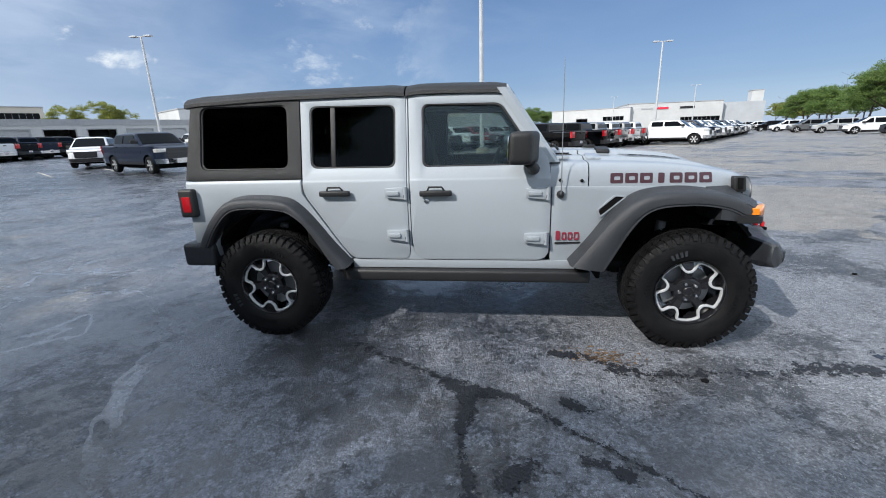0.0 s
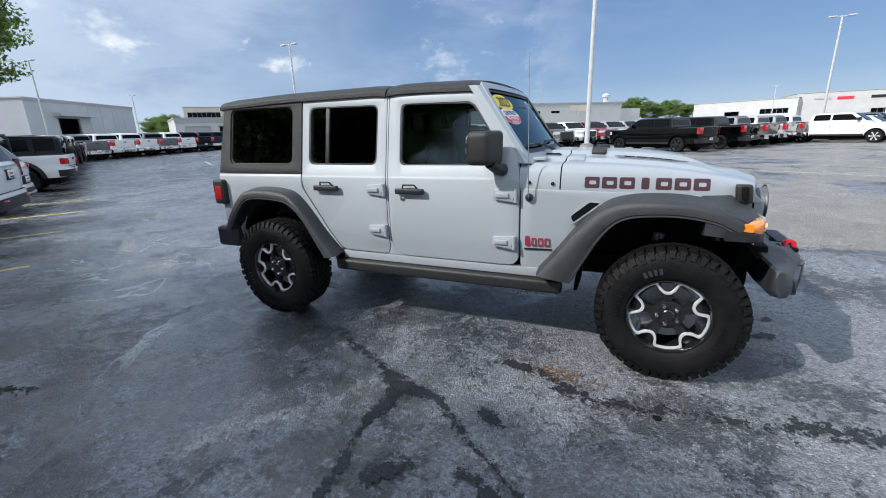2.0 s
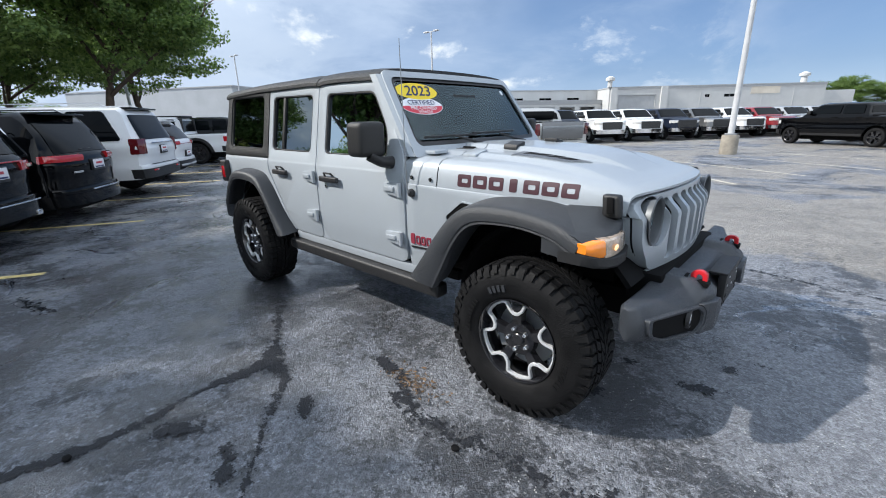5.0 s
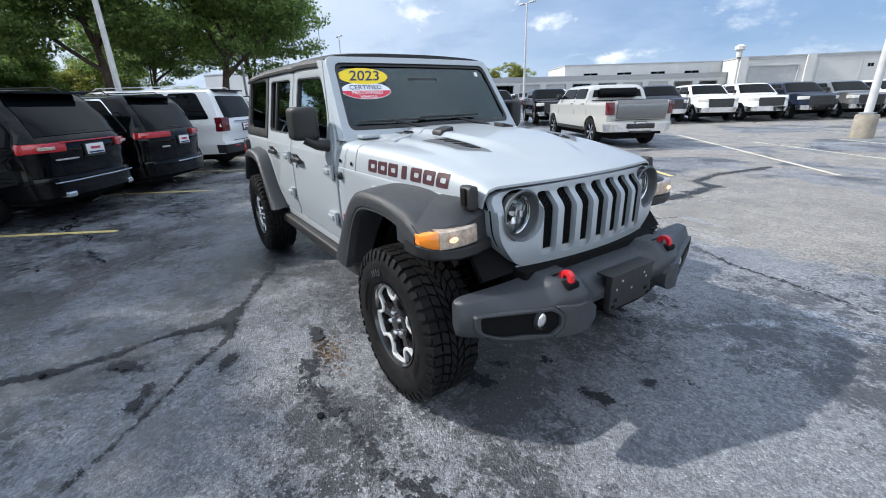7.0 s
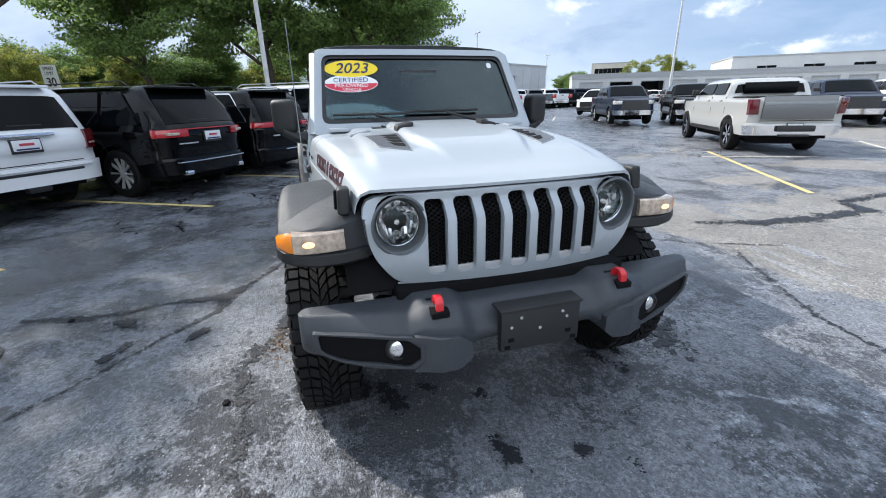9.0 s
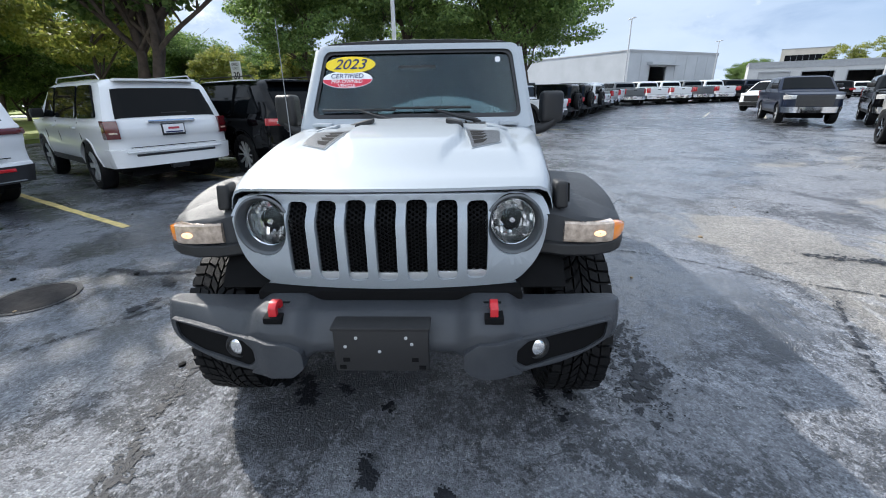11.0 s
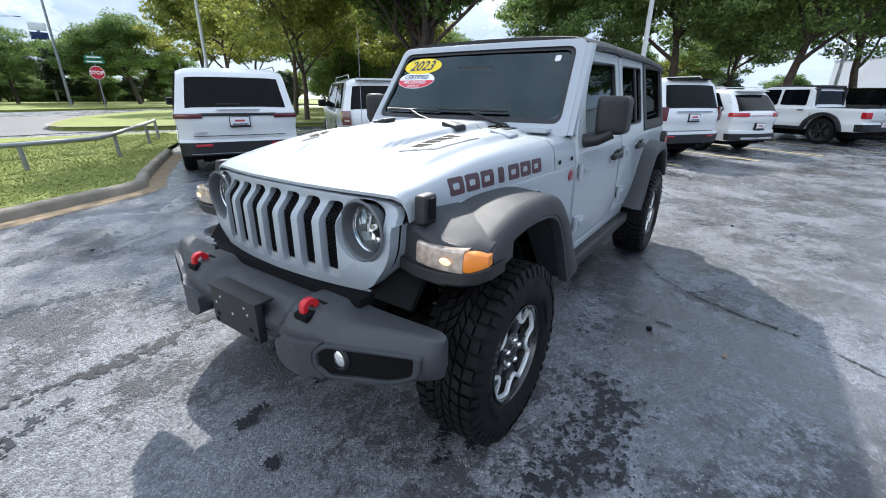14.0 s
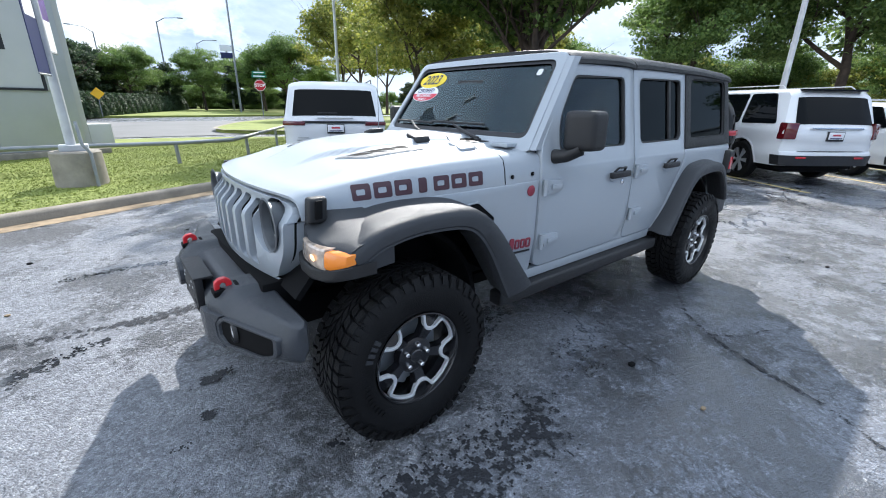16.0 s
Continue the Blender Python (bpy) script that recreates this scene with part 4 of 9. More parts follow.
        for q, m, nm in ((t, M["rubber"], "spare_tyre"), (rr, M["rimblack"], "spare_rim"), (ss, M["rimblack"], "spare_spokes")):
            warp(q, lambda x, y, z: (-0.13 - y, x, z + 0.98))
            P(nm, q, m)
    t, rr, ss, rm = bg_wheel(r, sp.get("tw", 0.24), sp.get("spokes", 5), M[sp.get("rim", "alloy")])
    first = None
    for cx in (ro, xf):
        for s in (1, -1):
            m = Matrix.Translation((cx, s * (W - sp.get("tw", 0.24) * 0.5 - 0.015), r)) @ Matrix.Rotation(0 if s > 0 else math.pi, 4, "Z")
            if first is None:
                tyre = P("wheel", t, M["rubber"])
                rim = part("rim", rr, M["rimblack"], tyre)
                spk = part("spokes", ss, rm, tyre)
                tyre.matrix_basis = m
                first = (tyre, rim, spk)
            else:
                w2 = again(first[0], m, e)
                for o in first[1:]:
                    again(o, Matrix(), w2)
    PROTO[key] = e
    return e


BASE = dict(mirrorcol="trim", handles=(1.55, 2.55), b=0.33)


def suv(name, L, W, H, wb, ro, r, belt, hood, slope, screen_x, roof_f, d_pillar, **k):
    """Shape of an estate-backed vehicle."""
    up = [(0.0, belt - 0.12), (0.03, belt), (slope, H - 0.10), (slope + 0.10, H - 0.02), (slope + 0.9, H), (roof_f - 0.3, H), (roof_f, H - 0.035),
          (screen_x, hood + 0.06), (screen_x + 0.25, hood), (L - 0.35, hood - 0.07), (L - 0.10, hood - 0.14)]
    zt, zb = H - 0.11, belt + 0.04
    c = 0.12
    b1, b2 = ro + 0.25 + k.get("bshift", 0), ro + wb * 0.52
    win = [[(d_pillar + 0.16 * 1, zb + 0.02), (b1 - 0.12, zb), (b1 - 0.12, zt), (slope + 0.34, zt)],
           [(b1 - 0.02, zb), (b2 - 0.05, zb), (b2 - 0.05, zt), (b1 - 0.02, zt)],
           [(b2 + 0.05, zb), (screen_x - 0.42, zb), (roof_f - 0.12, zt), (b2 + 0.05, zt)]]
    d = dict(BASE, name=name, L=L, W=W, H=H, wb=wb, ro=ro, r=r, belt=belt, hood=hood, up=up, win=win,
             rearglass=((0.03 + (slope - 0.03) * 0.10, belt + (H - 0.10 - belt) * 0.10), (slope - (slope - 0.03) * 0.12, H - 0.10 - (H - 0.10 - belt) * 0.12)),
             screen=((screen_x - (screen_x - roof_f) * 0.06, hood + 0.06 + (H - hood - 0.1) * 0.06), (screen_x - (screen_x - roof_f) * 0.92, hood + 0.06 + (H - hood - 0.1) * 0.92)),
             mirror=(screen_x - 0.38, belt + 0.02), handles=(b1 + 0.05, b2 + 0.08), seams=(b1 - 0.06, b2, screen_x - 0.28),
             tail_lamp=(0.0, 0.30, belt - 0.30, belt - 0.08, 0.62), headlamp=(L - 0.38, L - 0.06, hood - 0.26, hood - 0.12, 0.60), grille=(hood - 0.50, hood - 0.16, 0.5))
    d.update(k)
    return d


def pickup(name, L=5.9, W=2.03, H=1.88, wb=3.67, ro=1.25, r=0.40, belt=1.36, hood=1.27, **k):
    bed = 1.62
    up = [(0.0, belt - 0.10), (0.02, belt - 0.02), (bed, belt - 0.02), (bed + 0.02, belt), (bed + 0.10, H - 0.12), (bed + 0.22, H - 0.02), (bed + 0.8, H),
          (L - 2.30, H), (L - 2.10, H - 0.04), (L - 1.42, hood + 0.06), (L - 1.2, hood), (L - 0.35, hood - 0.04), (L - 0.10, hood - 0.12)]
    zt, zb = H - 0.12, belt + 0.04
    b2 = bed + 1.12
    win = [[(bed + 0.22, zb), (b2 - 0.05, zb), (b2 - 0.05, zt), (bed + 0.26, zt)], [(b2 + 0.05, zb), (L - 1.82, zb), (L - 2.22, zt), (b2 + 0.05, zt)]]
    d = dict(BASE, name=name, L=L, W=W, H=H, wb=wb, ro=ro, r=r, belt=belt, hood=hood, up=up, win=win, b=0.45, gap=0.09, tum=0.84, nose=0.08, tail=0.02,
             rearglass=((bed + 0.03, belt + 0.08), (bed + 0.09, H - 0.16)), screen=((L - 1.46, hood + 0.10), (L - 2.06, H - 0.07)),
             mirror=(L - 1.78, belt + 0.02), handles=(bed + 0.25, b2 + 0.12), seams=(bed + 0.04, b2, L - 1.55), tail_lamp=(-0.01, 0.16, belt - 0.42, belt - 0.06, 0.80),
             headlamp=(L - 0.36, L - 0.03, hood - 0.30, hood - 0.14, 0.62), grille=(hood - 0.56, hood - 0.14, 0.58), bumpcol="chrome", bump=0.24, plate_z=0.66,
             tw=0.27, rim="alloy", spokes=6)
    d.update(k)
    # a flat dark sheet on the bed stands in for its shaded inside
    d["extra"] = list(k.get("extra", ())) + [("bed_well", (0.07, bed - 0.04, -W * 0.43, W * 0.43, belt - 0.07, belt - 0.014), "dark"), ("tailgate_handle", (-0.020, 0.02, -0.13, 0.13, belt - 0.20, belt - 0.13), "trim"), ("tailgate_gap", (-0.006, 0.02, -0.76, 0.76, 0.80, 0.812), "dark")]
    return d


SPEC = {
    "wagoneer": suv("full_size_suv", 5.45, 2.12, 1.92, 3.12, 1.18, 0.41, 1.17, 1.22, 0.34, 4.20, 3.45, 0.20, b=0.38, rails=(0.6, 3.3), railcol="pylonblack", tail=0.03,
                    tail_lamp=(-0.02, 0.22, 1.04, 1.13, 0.58), lampcol="lampdark", plate_z=0.98, bump=0.25, bumpcol="pylonblack", spokes=8, tum=0.84,
                    extra=[("light_strip", (-0.024, 0.03, -0.66, 0.66, 1.085, 1.135), "pylonblack"), ("tail_gap", (-0.006, 0.02, -0.78, 0.78, 0.735, 0.745), "dark"), ("badge_bar", (-0.014, 0.02, 0.55, 0.76, 0.80, 0.812), "shutter"), ("reflector", (-0.050, 0.02, 0.50, 0.78, 0.555, 0.605), "redlens"), ("reflector", (-0.050, 0.02, -0.78, -0.50, 0.555, 0.605), "redlens"), ("bumper_chrome", (-0.046, 0.02, -0.86, 0.86, 0.425, 0.437), "steel"), ("tail_letter_row", (-0.014, 0.02, -0.36, 0.36, 1.183, 1.20), "shutter"), ("rear_wiper", (0.06, 0.10, -0.05, 0.35, 1.27, 1.30), "trim")]),
    "runner": suv("white_suv", 4.82, 1.92, 1.80, 2.79, 1.12, 0.39, 1.14, 1.15, 0.30, 3.72, 3.05, 0.25, b=0.42, rails=(0.55, 2.9), railcol="alloy", tail=0.03,
                  tail_lamp=(-0.02, 0.20, 0.88, 1.16, 0.83), lampcol="lampdark", plate_z=0.99, bump=0.30, bumpcol="white", spokes=6, tum=0.80,
                  extra=[("plate_trim", (-0.04, 0.02, -0.36, 0.36, 1.10, 1.15), "chrome"), ("lamp_clear", (-0.040, 0.04, 0.80, 0.90, 0.955, 0.985), "markerlens"), ("lamp_clear", (-0.040, 0.04, -0.90, -0.80, 0.955, 0.985), "markerlens"), ("bumper_lip", (-0.055, 0.02, -0.74, 0.74, 0.66, 0.685), "white"), ("tail_step", (-0.035, 0.10, -0.62, 0.62, 0.60, 0.64), "pylonblack"), ("tail_gap", (-0.006, 0.02, -0.66, 0.66, 0.735, 0.745), "dark"), ("rear_wiper", (0.07, 0.11, -0.30, 0.10, 1.24, 1.26), "trim"), ("tow_bar", (-0.02, 0.10, -0.14, 0.14, 0.36, 0.46), "pylonblack"), ("spoiler", (0.20, 0.42, -0.60, 0.60, 1.735, 1.775), "white")]),
    "durango": suv("black_suv", 5.10, 1.93, 1.80, 3.04, 1.12, 0.40, 1.13, 1.16, 0.52, 3.95, 3.10, 0.28, b=0.36, rails=(0.8, 3.0), tail=0.10, round=0.16, bumpcol="black",
                   tail_lamp=(-0.01, 0.26, 0.97, 1.10, 0.52), plate_z=0.96, bump=0.20, spokes=10, tum=0.78,
                   extra=[("light_strip", (-0.022, 0.03, -0.52, 0.52, 1.085, 1.105), "redlens"), ("reverse_lamp", (-0.020, 0.04, 0.60, 0.78, 1.005, 1.055), "markerlens"), ("reverse_lamp", (-0.020, 0.04, -0.78, -0.60, 1.005, 1.055), "markerlens"), ("rear_wiper", (0.10, 0.15, -0.10, 0.28, 1.215, 1.24), "trim"), ("badge_bar", (-0.012, 0.02, 0.30, 0.62, 0.86, 0.88), "shutter"), ("tail_pipe", (-0.03, 0.12, 0.50, 0.64, 0.36, 0.44), "chrome"), ("tail_pipe", (-0.03, 0.12, -0.64, -0.50, 0.36, 0.44), "chrome"), ("chrome_strip", (-0.025, 0.02, -0.72, 0.72, 0.565, 0.585), "chrome"), ("spoiler", (0.36, 0.66, -0.58, 0.58, 1.725, 1.765), "black")]),
    "pacifica": suv("black_minivan", 5.18, 2.00, 1.76, 3.09, 1.12, 0.37, 1.06, 1.08, 0.45, 4.30, 3.20, 0.25, b=0.28, rails=(0.7, 3.1), railcol="black", tail=0.10, round=0.20, bumpcol="black", chrome=True,
                    tail_lamp=(-0.01, 0.30, 0.98, 1.09, 0.40), plate_z=0.90, bump=0.20, spokes=5, tum=0.80,
                    extra=[("chrome_strip", (-0.022, 0.02, -0.62, 0.30, 0.50, 0.525), "chrome"), ("rear_wiper", (0.08, 0.13, -0.10, 0.25, 1.14, 1.165), "trim"), ("badge_bar", (-0.012, 0.02, 0.42, 0.60, 0.80, 0.83), "shutter"), ("spoiler", (0.32, 0.58, -0.60, 0.60, 1.69, 1.725), "black")]),
    "tahoe": suv("white_suv", 5.35, 2.06, 1.92, 3.07, 1.18, 0.41, 1.16, 1.20, 0.32, 4.10, 3.30, 0.22, b=0.40, rails=(0.6, 3.2), railcol="alloy", tail=0.03,
                 tail_lamp=(-0.015, 0.22, 0.93, 1.25, 0.82), lampcol="lampdark", plate_z=1.00, bump=0.22, spokes=6, tum=0.82,
                 extra=[("chrome_strip", (-0.025, 0.02, -0.55, 0.55, 1.135, 1.165), "chrome"), ("tail_gap", (-0.006, 0.02, -0.70, 0.70, 0.70, 0.71), "dark"), ("reflector", (-0.045, 0.02, 0.52, 0.72, 0.56, 0.60), "redlens"), ("reflector", (-0.045, 0.02, -0.72, -0.52, 0.56, 0.60), "redlens"), ("spoiler", (0.22, 0.46, -0.64, 0.64, 1.85, 1.89), "black")]),
    "santafe": suv("silver_white_suv", 4.78, 1.90, 1.70, 2.76, 1.05, 0.37, 1.08, 1.08, 0.50, 3.75, 2.85, 0.3, b=0.33, rails=(0.7, 2.8), railcol="alloy", tail=0.08, round=0.14,
                   tail_lamp=(-0.01, 0.28, 0.97, 1.08, 0.55), plate_z=0.72, bump=0.20, spokes=5, tum=0.76,
                   extra=[("light_strip", (-0.02, 0.02, -0.5, 0.5, 1.0, 1.015), "redlens"), ("skid_plate", (-0.03, 0.05, -0.6, 0.6, 0.38, 0.44), "alloy"), ("spoiler", (0.35, 0.62, -0.55, 0.55, 1.62, 1.65), "white")]),
    "rav4": suv("small_white_suv", 4.60, 1.86, 1.70, 2.69, 0.98, 0.36, 1.06, 1.06, 0.42, 3.55, 2.75, 0.28, b=0.32, tail=0.07, rails=(0.7, 2.6), tum=0.76, spokes=5),
    "car": suv("parked_suv", 4.70, 1.88, 1.68, 2.75, 1.0, 0.37, 1.06, 1.06, 0.40, 3.65, 2.8, 0.28, b=0.32, tail=0.07, tum=0.77, spokes=5),
    "ram": pickup("pickup_truck", bumpcol="chrome"),
    "ramdark": pickup("pickup_truck", bumpcol="trim", rim="rimblack", grillebar="pylonblack"),
    "f150": pickup("silver_pickup", L=5.88, wb=3.68, H=1.84, belt=1.38, r=0.41, grille=(0.72, 1.1, 0.6), tail_lamp=(-0.015, 0.15, 0.95, 1.31, 0.82), lampcol="lampdark", rim="chrome", handlecol="beige",
                   extra=[("tailgate", (-0.03, 0.02, -0.74, 0.74, 0.84, 1.36), "grey"), ("tailgate_band", (-0.04, 0.0, -0.72, 0.72, 1.16, 1.24), "steel"), ("bumper_step", (-0.10, 0.02, -0.40, 0.40, 0.56, 0.70), "trim"), ("hitch", (-0.12, 0.1, -0.30, 0.30, 0.44, 0.50), "pylonblack"), ("rear_glass_tint", (1.585, 1.66, -0.62, 0.62, 1.43, 1.72), "carglass")]),
    "gladiator": pickup("white_off_road_pickup", L=5.54, W=1.90, H=1.86, wb=3.49, ro=1.22, r=0.42, belt=1.19, hood=1.20, tum=0.88, nose=0.22, archcol="trim", flare=0.10, archout=0.10, bumpcol="trim", rim="rimblack",
                        tail_lamp=(-0.015, 0.14, 0.86, 1.06, 0.82), handlecol="trim",
                        extra=[("hard_top", (1.66, 3.2, -0.70, 0.70, 1.80, 1.88), "trim"), ("top_side", (1.63, 1.98, 0.715, 0.79, 1.22, 1.78), "trim"), ("top_side", (1.63, 1.98, -0.79, -0.715, 1.22, 1.78), "trim")]),
    "wrangler": suv("off_road_suv", 4.25, 1.88, 1.84, 3.0, 0.60, 0.41, 1.19, 1.20, 0.06, 2.82, 2.50, 0.02, b=0.48, tum=0.87, nose=0.22, tail=0.0, spare=True, archcol="trim", flare=0.10, archout=0.10, rim="rimblack",
                    tail_lamp=(-0.03, 0.08, 0.92, 1.14, 0.84), handlecol="trim", plate_z=0.75, seams=(0.95, 1.72, 2.6),
                    win=[[(0.12, 1.28), (0.82, 1.28), (0.82, 1.70), (0.14, 1.70)], [(0.98, 1.28), (1.66, 1.28), (1.66, 1.68), (0.98, 1.68)], [(1.76, 1.28), (2.52, 1.28), (2.38, 1.66), (1.76, 1.68)]]),
}
LABEL = {"wagoneer": "white full-size SUV parked beside the grass kerb, tail to the lot", "runner": "white SUV with roof rails parked in a stall, tail out",
         "durango": "glossy black SUV with a red tail lamp band", "pacifica": "black minivan with a chrome strip along its rear bumper",
         "tahoe": "large white SUV with upright red tail lamps", "santafe": "silver-white SUV with slim red tail lamps", "rav4": "small white SUV parked at an angle on the open lot"}
COLOUR = {"white": "white", "black": "black", "navy": "dark blue", "grey": "dark grey", "lightgrey": "silver", "red": "dark red", "beige": "pale silver"}
USED = set()


def park(model, col, x, y, heading, front=False, group="", label=""):
    sp = SPEC[model]
    e = vehicle(model, sp, col)
    h = radians(heading)
    if front:
        x, y = x - sp["L"] * math.cos(h), y - sp["L"] * math.sin(h)
    m = Matrix.Translation((x, y, rise(x, y))) @ Matrix.Rotation(h, 4, "Z")
    if (model, col) in USED:
        e = copy_thing(e, m)
    else:
        USED.add((model, col))
        e.matrix_world = m
    kind = sp["name"].split("_")[-1]
    lab = label or LABEL.get(model) or {"ram": f"{COLOUR[col]} crew-cab pickup truck with chrome bumpers in a row", "ramdark": f"{COLOUR[col]} crew-cab pickup truck with dark wheels in a row",
                                         "gladiator": f"{COLOUR[col]} off-road pickup with a black hard top", "wrangler": f"{COLOUR[col]} boxy off-road SUV with a spare wheel on its tail",
                                         "f150": "pale silver pickup truck standing on the open lot", "car": f"{COLOUR[col]} SUV parked in a distant row"}[model]
    tagged(e, lab, {"truck": "pickup truck", "pickup": "pickup truck", "minivan": "minivan"}.get(kind, "car"), group)
    return e


NEAR = 238.0
for model, col, x, y in (("wagoneer", "white", -1.60, -2.40), ("runner", "white", -3.85, -0.75), ("durango", "black", -5.10, 1.28), ("pacifica", "black", -6.98, 2.55),
                         ("tahoe", "white", -9.2, 4.15), ("santafe", "white", -12.0, 5.5)):
    park(model, col, x, y, 245 if model == "wagoneer" else 235, group="near row of parked cars")
park("gladiator", "white", -16.6, 8.75, 236, group="near row of parked cars")
p = Vector((-19.9, 10.2))
for i, (model, col) in enumerate((("wrangler", "black"), ("wrangler", "black"), ("wrangler", "white"), ("gladiator", "white"), ("ram", "lightgrey"), ("ram", "white"))):
    q = p + Vector((-2.35, 1.35)) * i
    park(model, col, q.x, q.y, NEAR, group="near row of parked cars")
# trucks along the west side, tails to the lot
for i, col in enumerate(("grey", "white", "white", "grey", "white", "black", "navy", "black", "black")):
    q = Vector((-33.5, 18.6)) + Vector((-0.70, 2.25)) * i
    park("ram" if col != "black" else "ramdark", col, q.x, q.y, 190, group="row of trucks along the west side")
park("f150", "beige", -5.27 + 1.25 * 0.862, 14.61 - 1.25 * 0.506, 149.6)
# the row that faces the lane
for i, (model, col) in enumerate((("ram", "navy"), ("ram", "white"), ("ram", "white"), ("ram", "navy"), ("ram", "grey"), ("ram", "white"), ("ram", "red"), ("ram", "lightgrey"), ("ram", "lightgrey"), ("ram", "white"))):
    q = Vector((-8.9, 24.3)) + GS * (2.62 * i)
    park(model, col, q.x, q.y, 318, True, group="row of trucks facing the lane")
for i, (model, col) in enumerate((("ram", "navy"), ("ram", "black"))):
    q = Vector((-14.4, 18.0)) + Vector((1.6, 2.15)) * i
    park(model, col, q.x, q.y, 335 - 12 * i, True, group="pair of dark trucks")
park("rav4", "white", -22.6, 21.0, 305, True)
# the far row near the lamp with the concrete base
park("ramdark", "black", 3.99 + 1.25 * 0.812, 27.86 - 1.25 * 0.583, 144.3, group="row of trucks by the showroom")
for i, (model, col) in enumerate((("ramdark", "black"), ("ram", "grey"), ("ram", "lightgrey"), ("ram", "grey"), ("ram", "white"))):
    q = Vector((6.9, 29.8)) + GS * (2.9 * i) + Vector((0.5, 0))
    park(model, col, q.x, q.y, 147, group="row of trucks by the showroom")
park("ram", "white", 12.13 - 1.25 * 0.862, 37.89 + 1.25 * 0.508, 329.5, group="row of trucks by the showroom")
for i in range(12):
    q = Vector((18.2, 39.3)) + GS * (2.9 * i)
    park("ram" if i % 3 else "car", ("lightgrey", "navy", "white", "grey", "white", "black")[i % 6], q.x, q.y, 328, True, group="row of trucks by the showroom")
# second rank behind the lane row, seen over its roofs
for i in range(12):
    q = Vector((-22.5, 32.0)) + GS * (3.2 * i)
    park("car" if i % 2 else "ram", ("white", "lightgrey", "grey", "white", "navy", "red")[(i * 5) % 6], q.x, q.y, 147, group="rank of cars by the workshop")
# far cars on the west lot
for j in range(3):
    for i in range(12):
        q = Vector((-56, 20)) + GS * (2.9 * i) + GR * (9.5 * j)
        park("car", ("white", "lightgrey", "grey", "white", "navy", "white", "black")[(i * 3 + j) % 7], q.x, q.y, 147 if (i + j) % 2 else 327, group="distant cars on the west lot")
# far row on the east side under the trees
for i in range(9):
    q = Vector((36, 34)) + Vector((2.2, 9.0)) * (i * 0.8)
    park("car", ("white", "black", "white", "lightgrey", "grey")[i % 5], q.x, q.y, 200 - 40, group="distant cars on the east side")

# cars waiting on the far side of the junction
for i in range(4):
    park("car", ("white", "navy", "white", "lightgrey")[i], -14.5 - 4.6 * i, -72.0 + 1.4 * i, 250, group="distant cars across the road")

